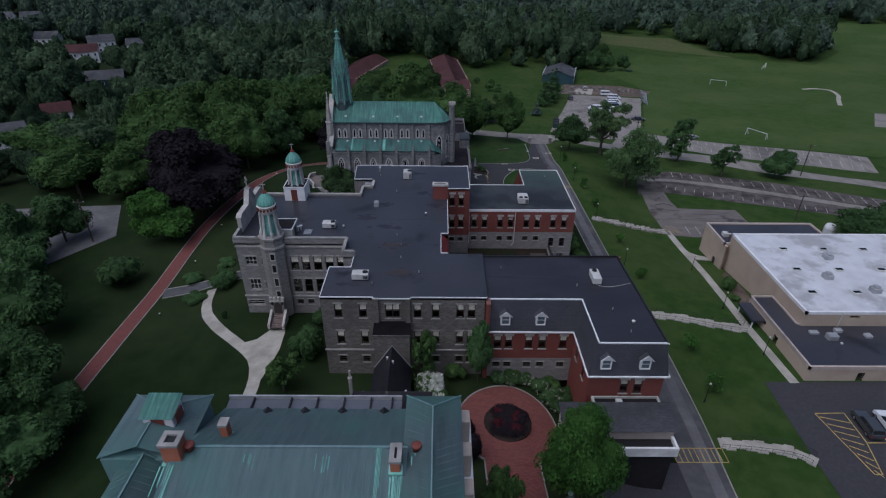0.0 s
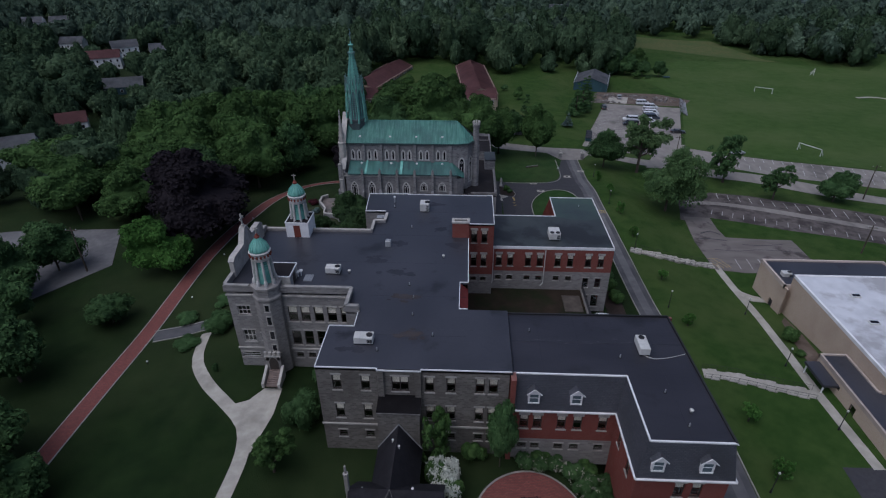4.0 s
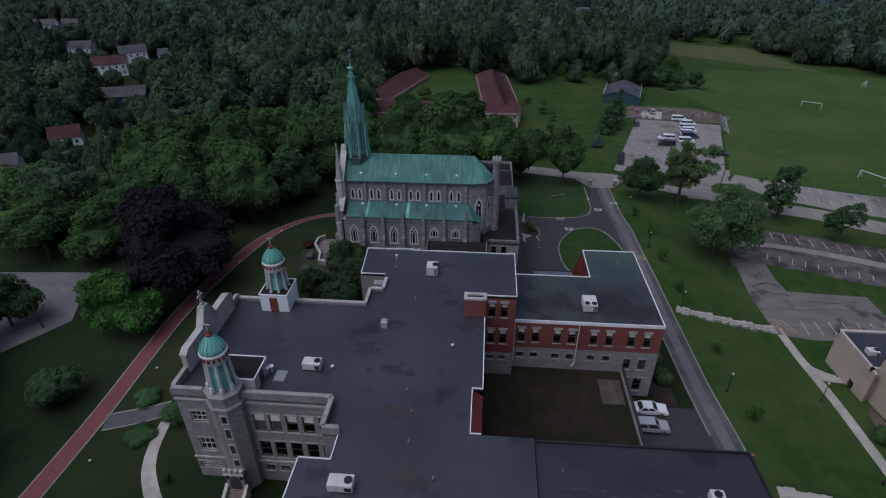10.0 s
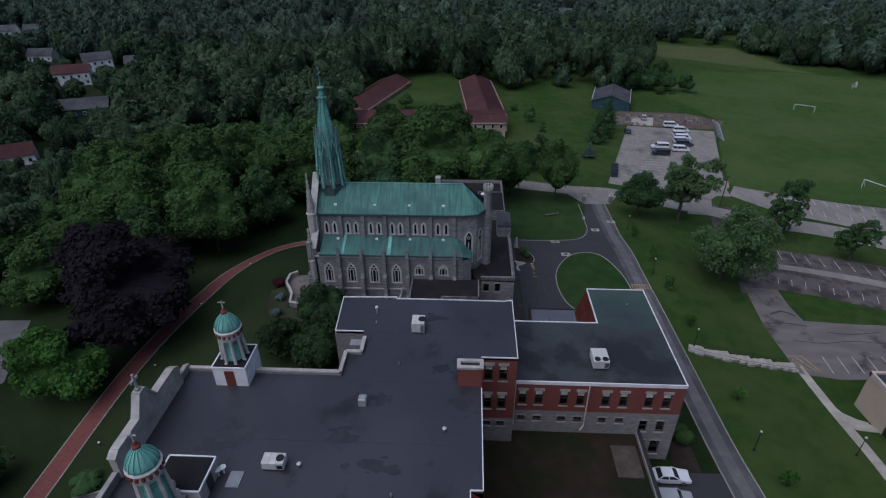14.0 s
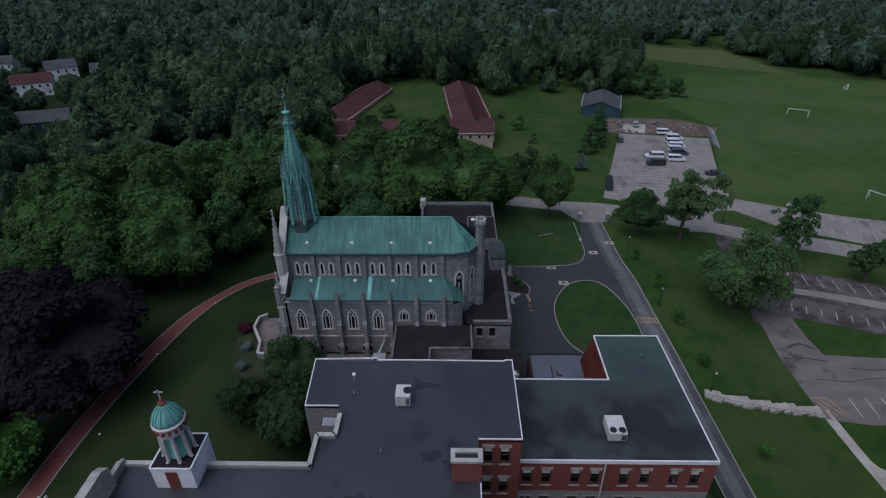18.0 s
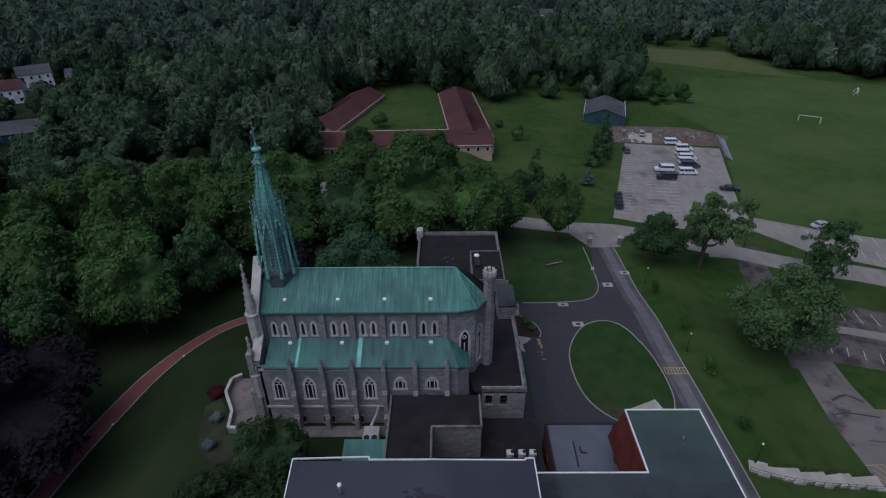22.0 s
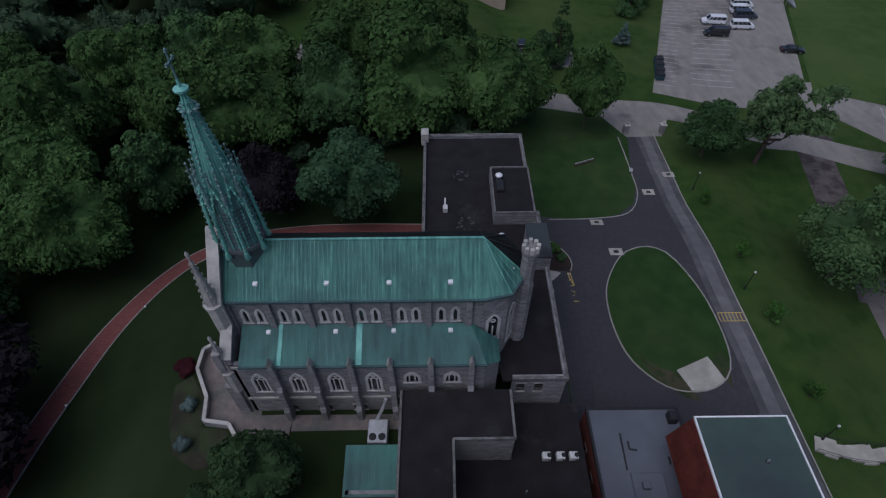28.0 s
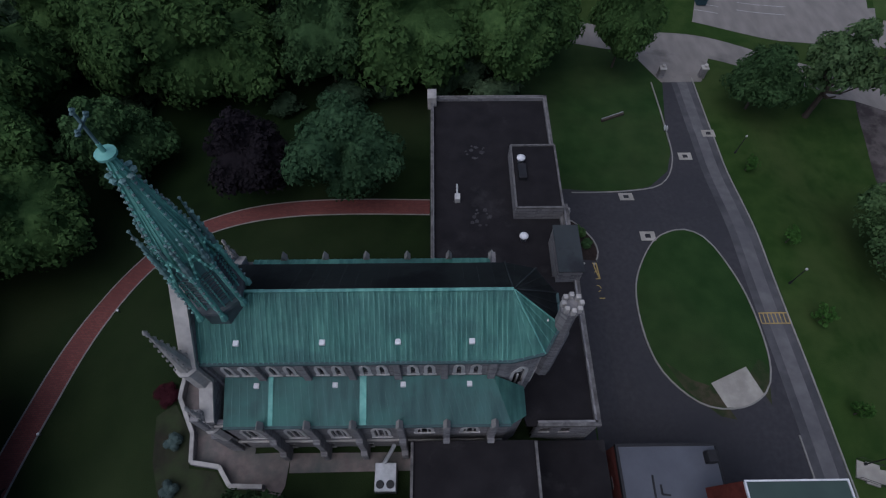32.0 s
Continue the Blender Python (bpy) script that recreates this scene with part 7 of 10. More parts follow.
# small copper-roofed porch and paved terrace south of the church
pz = 10.6
por = thing("copper_porch", "small copper-roofed lean-to beside the link", "building", (-12, 108.5, 8), shift=LINK_AT)
wall(por, (-14.3, 107.3), (-9.5, 107.3), 7, pz, CHURCHSTONE)
wall(por, (-14.3, 111.3), (-14.3, 107.3), 7, pz, CHURCHSTONE)
wall(por, (-9.5, 111.3), (-14.3, 111.3), 7, pz, CHURCHSTONE)
slope(por, [(-14.5, 107.1, pz - 0.1), (-9.4, 107.1, pz - 0.1), (-9.4, 111.5, pz + 0.7), (-14.5, 111.5, pz + 0.7)], COPPER_AISLE, 9, label="green copper lean-to roof", rib=0.03, out=0.03)
cool = thing("cooling_unit", "grey metal cooling unit with two fans beside the church", "machine", (-11.7, 114, 8.1))
bm = bmesh.new()
bevelled(bm, -12.7, 112.2, 8.0, -10.8, 114.6, 9.5, 0.06)
part("housing", bm, METAL, cool, "galvanised housing")
for x in (-12.2, -11.3):
    bm = bmesh.new()
    lathe(bm, x, 112.8, [(0.36, 9.4), (0.36, 9.6), (0.28, 9.62)], 14)
    part("fan", bm, BLACK, cool)
bm = bmesh.new()
bar(bm, (-12.0, 114.5, 9.2), (-11.2, 115.4, 10.6), 0.35, 0.35, 8)
bar(bm, (-11.2, 115.4, 10.6), (-10.9, 115.6, 11.8), 0.35, 0.35, 8)
part("duct", bm, METAL, cool)
PINKSLAB = paint("worn_pinkish_paving", (0.14, 0.115, 0.105), (0.2, 0.165, 0.15), 1.2, 0.9, 0.1, 0.4, (0.09, 0.1, 0.09))
area("church_terrace", [(-31.5, 120.6), (-31.6, 123.1), (-30.3, 123.9), (-24.1, 124), (-23.9, 115.7), (-20.6, 115.8), (-20.8, 112.9), (-21.5, 111.4), (-22.7, 111.7), (-22.8, 112.9), (-25.7, 113), (-26.7, 114.6), (-29.3, 115), (-29.6, 117.4)], PINKSLAB, "worn paved terrace beside the church", "paving", 0.12)
area("wall_paving", [(-20.6, 115.7), (-9.2, 115.7), (-9.3, 114.1), (-20.6, 114)], PINKSLAB, "worn pinkish paving along the church wall", "paving", 0.1)
BEDSOIL = paint("dark_bed_soil", (0.018, 0.018, 0.01), (0.03, 0.026, 0.017), 0.8, 0.95, 0.5, 0.3, (0.03, 0.045, 0.016))
area("church_bed", [(-31.8, 111.7), (-29.1, 110.3), (-25.7, 111.4), (-26, 112.6), (-27.2, 114.2), (-29.7, 114.5), (-30.3, 117.6), (-32.3, 120.4), (-33.9, 119.2), (-33.2, 115.1)], BEDSOIL, "dark mulched bed below the terrace wall", "flower bed", 0.05)
tw = thing("terrace_wall", "low pale stone wall stepping round the church terrace", "wall", (-29, 115, 9))
line = [(-30.5, 123.9), (-31.6, 123.1), (-31.6, 120.7), (-29.7, 117.4), (-29.3, 114.9), (-26.7, 114.5), (-25.5, 112.9), (-22.6, 112.8)]
for p, q in zip(line[:-1], line[1:]):
    bm = bmesh.new()
    z = ground(*p) + 0.85
    bar(bm, (*p, z - 0.7), (*q, z - 0.7), 0.4, 1.5)
    sec = part("wall_section", bm, CHURCHSTONE, tw)
    bm = bmesh.new()
    bar(bm, (*p, z + 0.1), (*q, z + 0.1), 0.36, 0.14)
    part("coping", bm, LIMESTONE, sec)
# ---- trees and woods ----
def cards(rng, n, size, lobes, flat=0.35, deep=0.36):
    """Leaf clumps: small triangles scattered over rounded lobes. Returns vertices (n, 3, 3)."""
    which = rng.choice(len(lobes), n, p=lobes[:, 3] ** 2 / (lobes[:, 3] ** 2).sum())
    d = rng.normal(size=(n, 3))
    d /= np.linalg.norm(d, axis=1)[:, None]
    d[:, 2] = np.where(d[:, 2] < -0.45, -d[:, 2], d[:, 2])
    rad = lobes[which, 3:4] * (1.06 - deep * rng.random((n, 1)) ** 1.5)
    c = lobes[which, :3] + d * rad * np.array([1, 1, 0.85])
    nrm = d + rng.normal(size=(n, 3)) * flat + np.array([0, 0, 0.35])
    nrm /= np.linalg.norm(nrm, axis=1)[:, None]
    s = np.cross(nrm, rng.normal(size=(n, 3)))
    s /= np.linalg.norm(s, axis=1)[:, None]
    u = np.cross(nrm, s)
    k = size * (0.6 + 0.9 * rng.random((n, 1)))
    w = k * (0.6 + 0.5 * rng.random((n, 1)))
    return np.stack([c + s * k, c - s * k * 0.6 + u * w, c - s * k * 0.6 - u * w], 1)


def shell(sub, lobes, fill=0.95):
    """The lumpy leaf surface round a crown's lobes: vertices and triangles, seen out from its heart."""
    bm = bmesh.new()
    bmesh.ops.create_icosphere(bm, subdivisions=sub, radius=1.0)
    d = np.array([v.co[:] for v in bm.verts])
    tris = np.array([[v.index for v in f.verts] for f in bm.faces])
    bm.free()
    heart = np.array([0, 0, lobes[:, 2].mean()])
    c = lobes[:, :3] - heart
    along = d @ c.T
    off = (c ** 2).sum(1)[None] - along ** 2
    reach = np.where(off < lobes[:, 3] ** 2, along + np.sqrt(np.maximum(lobes[:, 3] ** 2 - off, 0)), 0.2).max(1)
    return heart + d * np.maximum(reach, 0.2)[:, None] * fill, tris


def leaf_mesh(name, loose, verts, tris, material):
    """One mesh of loose three-cornered leaf clumps and, under them, smooth shells."""
    loose = loose.reshape(-1, 3)
    n, t = len(loose) // 3, len(tris)
    me = bpy.data.meshes.new(name)
    me.vertices.add(len(loose) + len(verts))
    me.vertices.foreach_set("co", np.concatenate([loose, verts]).astype(np.float32).ravel())
    me.loops.add((n + t) * 3)
    me.loops.foreach_set("vertex_index", np.concatenate([np.arange(n * 3), tris.ravel() + n * 3]).astype(np.int32))
    me.polygons.add(n + t)
    me.polygons.foreach_set("loop_start", (np.arange(n + t) * 3).astype(np.int32))
    me.polygons.foreach_set("use_smooth", np.ones(n + t, bool))
    me.update(calc_edges=True)
    me.materials.append(material)
    return me


def lobes_for(rng, kind):
    """Lobes of a crown of unit radius and height: (x, y, z, r)."""
    if kind == "cone":
        z = np.linspace(0.12, 0.95, 10)
        out = []
        for k in z:
            w = (1.02 - k) * 0.85
            for a in range(5):
                t = rng.random() * 6.28
                out.append((w * math.cos(t) * 0.7, w * math.sin(t) * 0.7, k, max(0.1, w * 0.42)))
        return np.array(out)
    if kind == "bush":
        return np.array([(0.55 * math.cos(a), 0.55 * math.sin(a), 0.35 + 0.25 * rng.random(), 0.45) for a in rng.random(7) * 6.28] + [(0, 0, 0.55, 0.5)])
    if kind == "open":
        # leafy sprays at the ends of thin boughs, with gaps of sky between
        out = []
        for k in range(12):
            a, q, z, r = rng.random() * 6.28, 0.15 + 0.52 * rng.random(), 0.24 + 0.58 * rng.random(), 0.2 + 0.13 * rng.random()
            for i in range(8):
                d = rng.normal(size=3)
                d *= r / np.linalg.norm(d)
                out.append((q * math.cos(a) + d[0], q * math.sin(a) + d[1], z + d[2] * 0.5, 0.08 + 0.09 * rng.random()))
        return np.array(out)
    # several great boughs round the stem, each a mass of smaller leafy heads
    out = [(0.1 * rng.normal(), 0.1 * rng.normal(), 0.7 + 0.06 * rng.random(), 0.3 + 0.08 * rng.random())]
    turn, count = rng.random() * 6.28, 5 if kind == "round" else 4
    for k in range(count):
        a, q = turn + k * 6.28 / count + rng.normal() * 0.3, 0.26 + 0.26 * rng.random()
        out.append((q * math.cos(a), q * math.sin(a), 0.34 + 0.36 * rng.random(), 0.32 + 0.12 * rng.random()))
    for x, y, z, r in list(out):
        for k in range(11):
            a, e = rng.random() * 6.28, -0.35 + 1.35 * rng.random()
            f = math.sqrt(max(0.0, 1 - e * e)) * r * 0.9
            out.append((x + f * math.cos(a), y + f * math.sin(a), max(0.16, z + e * r * 0.56), 0.09 + 0.1 * rng.random()))
    return np.array(out)


CROWNS = {}


TALL = {"round": 1.75, "open": 1.8, "cone": 2.9, "bush": 1.1}


def crown(kind, seed, material, n, size):
    key = (kind, seed, material.name, n)
    if key not in CROWNS:
        rng = np.random.default_rng(seed * 77 + len(kind))
        lb = lobes_for(rng, kind)
        # shaped in true proportion, then kept in units of the tree's radius and height
        lb[:, 2] *= TALL[kind]
        flat = np.array([1, 1, TALL[kind]])
        sv, st = shell(4, lb, 0.66 if material in (LEAF_GREY, LEAF_WILLOW) else 0.86) if kind in ("round", "bush") else (np.zeros((0, 3)), np.zeros((0, 3), int))
        CROWNS[key] = leaf_mesh("crown", cards(rng, n, size, lb, 0.35, 0.55 if material in (LEAF_GREY, LEAF_WILLOW) else 0.36) / flat, sv / flat, st, material)
    return CROWNS[key]


def trunk_mesh(seed, limbs=6):
    def make(bm):
        rng = random.Random(seed)
        prev = None
        for r, z in ((0.075, -0.03), (0.05, 0.03), (0.04, 0.3), (0.025, 0.6)):
            ring = [bm.verts.new((r * math.cos(a * 1.0472), r * math.sin(a * 1.0472), z)) for a in range(6)]
            if prev:
                for i in range(6):
                    bm.faces.new((prev[i], prev[(i + 1) % 6], ring[(i + 1) % 6], ring[i]))
            prev = ring
        for k in range(limbs):
            a = k * 6.28 / limbs + rng.random()
            z = 0.24 + 0.14 * rng.random()
            e = (0.4 * math.cos(a), 0.4 * math.sin(a), z + 0.1 + 0.12 * rng.random())
            mid = (0.22 * math.cos(a), 0.22 * math.sin(a), z + 0.06)
            bar(bm, (0, 0, z), mid, 0.05, 0.03, 5)
            bar(bm, mid, e, 0.03, 0.018, 5)
    return shared(("trunk", seed, limbs), make, BARK)


TREE_COUNT = [0]


def tree(x, y, h, r, material=None, kind="round", n=1500, name="tree", label="", group="", z=None, trunk=True, size=None):
    TREE_COUNT[0] += 1
    k = TREE_COUNT[0]
    mt = material or (LEAF, LEAF, LEAF_DARK)[k % 3]
    z = ground(x, y) if z is None else z
    label = label or "broad tree in full green leaf on the lawn"
    t = thing(name, label, "bush" if kind == "bush" else "tree", (x, y, z), group)
    m = Matrix.Translation((x, y, z)) @ Matrix.Rotation(k * 2.4, 4, "Z") @ Matrix.Diagonal((r, r, h, 1))
    if kind == "round" and r > 4 or label.startswith(("bright", "tall dark columnar")):
        # low boughs that hang close to the lawn
        m = Matrix.Translation((0, 0, -0.07 * h)) @ m
    if trunk:
        part("trunk", trunk_mesh(k % 4), None, t, m=m @ Matrix.Diagonal((0.66, 0.66, 0.78, 1)) if kind == "round" else m)
    part("crown", crown(kind, k % 3, mt, n, size or (0.075 if n > 900 else 0.11)), None, t, m=m)
    return t


for x, y, h, r, mt, kind, label in (
    (22.2, 178.1, 19.5, 6.6, LEAF, "round", "full green tree beside the gate lawn"),
    (21, 204.2, 14, 5.4, LEAF_DARK, "cone", "dark conical tree beside the road"),
    (16.3, 200.3, 11, 4.6, LEAF_DARK, "round", "dark green tree beside the road"),
    (41.0, 167.6, 13.5, 7, LEAF_DARK, "round", "dark dense tree by the gateway"),
    (51, 167.2, 19, 9, LEAF_GREY, "open", "airy grey-green tree with bare twigs by the road"),
    (51.2, 140.6, 20, 10, LEAF_WILLOW, "round", "large feathery light green tree by the old car park"),
    (74, 161.7, 14.5, 6.8, LEAF_DARK, "open", "dark airy tree on the road verge"),
    (82.8, 150.4, 10.5, 5, LEAF_DARK, "open", "small dark tree on the verge"),
    (98.4, 150, 10, 5.4, LEAF_DARK, "round", "small rounded tree on the verge"),
    (96.4, 106.3, 13.5, 10, LEAF_DARK, "round", "large dark tree behind the gym"),
    (108, 111, 11, 8, LEAF_DARK, "round", "dark tree behind the gym"),
    (21.9, 250.4, 6, 2.6, LEAF, "round", "small round tree on the far lawn"),
    (16.8, 264.7, 3, 2.2, LEAF_DARK, "round", "small round tree on the far lawn"),
    (46.6, 235.2, 14, 4.6, LEAF_DARK, "cone", "dark conifer beside the van park"),
    (50, 244.2, 13, 4.6, LEAF_DARK, "cone", "dark conifer beside the van park"),
    (43.1, 228.1, 13, 4.6, LEAF_DARK, "cone", "dark conifer beside the van park"),
    (37.3, 211.4, 5.5, 2.8, LEAF_BLUE, "cone", "small blue-grey spruce by the van park"),
    (-53.6, 113, 20, 14, LEAF_PURPLE, "round", "huge dark purple copper beech"),
    (-30, 150.9, 14, 7.2, LEAF_PURPLE, "round", "dark purple tree behind the church"),
    (-18.3, 150.4, 17, 8.8, LEAF_BLUEGREEN, "round", "rounded blue-green tree behind the church"),
    (-56, 98.7, 13, 7, LEAF_LIGHT, "round", "bright fresh green tree beside the path"),
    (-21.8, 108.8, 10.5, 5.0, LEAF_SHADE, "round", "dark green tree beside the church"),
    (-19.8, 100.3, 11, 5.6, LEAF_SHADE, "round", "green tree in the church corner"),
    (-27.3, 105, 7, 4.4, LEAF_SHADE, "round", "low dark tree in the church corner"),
    (14.6, 38.6, 18, 5.6, LEAF_LIGHT, "round", "dense green tree beside the round terrace"),
    (5.8, 35.1, 10, 2.6, LEAF, "round", "green tree beside the brick path"),
    (-2.3, 55.6, 9.2, 2.4, LEAF, "open", "airy small tree at the stone wall"),
    (5.0, 55.7, 12.5, 2.5, LEAF_DARK, "round", "tall dark columnar conifer at the wall"),
    (-21, 53.9, 6.5, 3.3, LEAF, "open", "small airy tree on the front lawn"),
    (12.8, 34.7, 7, 2.2, LEAF_BLUE, "cone", "blue-grey spruce below the tree"),
    (-51.3, 237.9, 15, 7.5, LEAF, "round", "leafy tree beside the low house"),
    (-44.1, 223.8, 15, 7, LEAF_DARK, "round", "leafy tree before the low house"),
    (-28.7, 218.8, 13, 6.5, LEAF, "round", "leafy tree before the low house"),
    (-25.7, 252.6, 6, 3.6, LEAF, "round", "small leafy tree in the low house's court"),
    (-12.2, 213.9, 14, 7, LEAF_DARK, "round", "leafy tree before the low house"),
    (-9.1, 173.4, 25.6, 14.4, LEAF, "round", "great green tree behind the church"),
    (4.3, 171.4, 20.7, 9.6, LEAF, "round", "great green tree behind the church"),
    (10.5, 180, 17.6, 7.7, LEAF, "round", "green tree beside the road"),
    (-2.9, 185.6, 23.2, 10.8, LEAF, "round", "great green tree behind the church"),
    (-22.4, 171.3, 19.5, 9.6, LEAF_DARK, "round", "great green tree behind the church"),
    (-22.4, 189.4, 20.7, 11.5, LEAF, "round", "great green tree behind the church"),
    (-37.7, 169.1, 22, 12, LEAF, "round", "great green tree behind the church"),
    (-38.8, 183.2, 20.7, 10.2, LEAF, "round", "great green tree behind the church"),
    (-47.9, 167, 21.8, 8.96, LEAF, "round", "tall leafy tree beyond the path"),
    (-46.8, 153, 16.8, 7.28, LEAF_DARK, "round", "leafy tree beyond the brick path"),
    (-52.2, 139.3, 18.5, 8.96, LEAF, "round", "leafy tree beyond the brick path"),
    (-59, 148.9, 21.3, 9.52, LEAF, "round", "broad leafy tree beyond the path"),
    (-62.1, 130.5, 15.5, 8.5, LEAF_DARK, "round", "dark leafy tree beyond the brick path"),
    (-63.1, 160.9, 24.6, 11, LEAF, "round", "broad leafy tree beyond the path"),
    (-61.2, 176.9, 21.3, 10.1, LEAF, "round", "tall leafy tree beyond the path"),
    (-51, 183.1, 20.2, 8.96, LEAF_DARK, "round", "tall leafy tree beyond the path"),
    (-73.1, 146.7, 22.4, 12.3, LEAF, "round", "broad leafy tree in the west wood"),
    (-77.5, 170.8, 21.3, 11.2, LEAF, "round", "broad leafy tree in the west wood"),
    (-85.5, 156.8, 21.3, 11.2, LEAF, "round", "broad leafy tree in the west wood"),
    (-74, 131.5, 14.6, 8.96, LEAF, "round", "leafy tree in the west wood"),
    (-84.4, 135.7, 14.1, 10.1, LEAF, "round", "leafy tree in the west wood"),
    (-73.5, 119.6, 13.4, 7.84, LEAF, "round", "leafy tree in the west wood"),
    (-87.6, 121.1, 15.7, 10.1, LEAF, "round", "leafy tree in the west wood"),
    (-98.4, 133.5, 17.9, 12.3, LEAF, "round", "broad leafy tree in the west wood"),
    (-79, 90.5, 14, 6.5, LEAF_DARK, "round", "dark tree beside the street"),
    (-63.6, 69.2, 14, 7, LEAF_DARK, "round", "dark tree overhanging the lawn"),
    (-55.9, 55.1, 14, 6.6, LEAF_DARK, "round", "dark tree overhanging the lawn"),
    (-50.2, 50.2, 11, 5.4, LEAF_DARK, "round", "dark tree overhanging the brick path"),
    (-49, 43.7, 10, 5.2, LEAF_DARK, "round", "dark tree overhanging the brick path"),
    (-57.9, 83.2, 6, 4.6, LEAF_DARK, "round", "dark low tree beside the lawn"),
    (-54, 47.6, 13, 6, LEAF_DARK, "round", "dark tree overhanging the lawn"),
    (-50.4, 36.7, 10, 5.6, LEAF_DARK, "round", "dark tree overhanging the lawn"),
    (-73.2, 81.6, 12, 5.5, LEAF_DARK, "round", "dark tree beside the street"),
    (-78.9, 72.1, 13, 9, LEAF_DARK, "round", "dark tree beside the street"),
    (-79.8, 53.7, 14, 9, LEAF_DARK, "round", "dark tree beside the street"),
    (72, 303, 15, 7, LEAF_DARK, "round", "dark leafy tree behind the shed"),
    (80, 302, 12, 6, LEAF_DARK, "round", "leafy tree at the field's corner"),
    (88, 300, 9, 5, LEAF_DARK, "round", "low leafy tree at the field's corner"),
    (96, 299, 9.5, 4.6, LEAF_DARK, "round", "rounded leafy tree at the field's corner"),
    (88, 311, 13, 6.5, LEAF, "round", "leafy tree at the field's corner"),
    (84, 295, 4, 3.0, LEAF, "round", "low leafy tree at the field's corner"),
    (-77, 98, 12, 6.5, LEAF_DARK, "round", "dark tree overhanging the street"),
    (-88, 83, 13, 7, LEAF_DARK, "round", "dark tree overhanging the street"),
):
    n, size = (17000, 0.021) if y < 60 and r > 5 and mt is LEAF_LIGHT or mt is LEAF_WILLOW else (10500, 0.03) if r > 8 else (8000, 0.034) if r > 6 else (5500, 0.042)
    tree(x, y, h, r, mt, kind, n, label=label, size=size)
for x, y, h, r in ((36.6, 154.5, 3.2, 1.4), (36.9, 141.4, 3.1, 1.3), (37.1, 130.7, 3.1, 1.4), (37.3, 120.1, 2.8, 1.4), (40.4, 68.7, 3.5, 1.6), (40.4, 59.6, 3.4, 1.5), (39.2, 89.8, 2.8, 1.5), (39, 104.2, 2.7, 1.3)):
    tree(x, y, h, r, LEAF_LIGHT, "open", 1200, "young_tree", "small young tree on the lawn bank", "young trees along the drive", size=0.075)
for x, y, h, r, mt, label in (
    (-38.2, 80.3, 3.0, 2.6, LEAF_DARK, "dark rounded shrub at the walk"), (-19.5, 61.1, 5, 2.6, LEAF_DARK, "dark shrub at the stone wall"),
    (-42.5, 77.8, 1.3, 2.2, LEAF_DARK, "clipped low hedge shrub"), (-45.6, 84.1, 1.2, 2.0, LEAF_DARK, "clipped low hedge shrub"), (-40.4, 87.8, 1.2, 2.0, LEAF_DARK, "clipped low hedge shrub"),
    # the first, smallest shrub is put in place of a dark, still figure
    (-34.6, 70.1, 1.5, 0.5, LEAF_DARK, "small dark clipped shrub on the lawn"), (-18, 68.7, 2.5, 2.2, LEAF_DARK, "dark shrub in the wall's corner"),
    (9.9, 56.6, 1.6, 1.4, LEAF, "leafy shrub at the brick wall"), (15.1, 56.2, 1.8, 1.5, LEAF, "leafy shrub at the brick wall"),
    (17.2, 54.5, 2.2, 1.6, LEAF_DARK, "dark shrub in the brick corner"), (2.1, 56.9, 2.4, 1.6, LEAF, "leafy shrub at the stone wall"), (16.7, 51.5, 2.6, 1.8, LEAF_DARK, "dark shrub beside the terrace"),
    (28.4, 96.3, 2.4, 1.6, LEAF, "leafy shrub along the brick wing"), (28, 100.2, 2.6, 1.7, LEAF, "leafy shrub along the brick wing"), (28.1, 103.9, 2.4, 1.6, LEAF_DARK, "leafy shrub along the brick wing"), (27.8, 107.7, 2.2, 1.5, LEAF, "leafy shrub along the brick wing"),
    (29.1, 50.4, 3, 1.6, LEAF_DARK, "dark shrub at the wing's corner"), (56.3, 88.3, 2.6, 1.6, LEAF, "rounded shrub beside the gym"), (55.4, 83.9, 0.9, 0.9, LEAF, "low shrub beside the gym"),
    (3.2, 43.7, 3.5, 1.6, LEAF_PURPLE, "dark purple shrub by the terrace"), (3.1, 46.8, 3.0, 1.4, LEAF_PURPLE, "dark purple shrub by the terrace"),
    (8.4, 48.7, 1.0, 2.9, LEAF_PURPLE, "dark planting in the round bed"), (-31.5, 116.7, 1.2, 0.9, LEAF_BLUE, "small grey-blue shrub in the church bed"), (-30.9, 112.8, 1.2, 0.9, LEAF_BLUE, "small grey-blue shrub in the church bed"),
    (-33.2, 121.1, 1.0, 1.3, FLOWER, "red flowering shrub in the church bed"), (7.2, 48.0, 1.25, 0.9, FLOWER, "dark red flowers in the round bed"), (9.3, 49.2, 1.25, 1.0, FLOWER, "dark red flowers in the round bed"), (9.2, 47.4, 1.15, 0.9, FLOWER, "dark red flowers in the round bed"), (7.5, 50.0, 1.15, 0.8, FLOWER, "dark red flowers in the round bed"), (10.7, 142.7, 1.4, 1.0, LEAF, "shrub in the church's corner bed"), (11.6, 141.1, 1.0, 0.8, LEAF_DARK, "dark shrub in the corner bed"),
):
    tree(x, y, h, r, mt, "bush", 2200, "shrub", label, trunk=False, size=0.055)



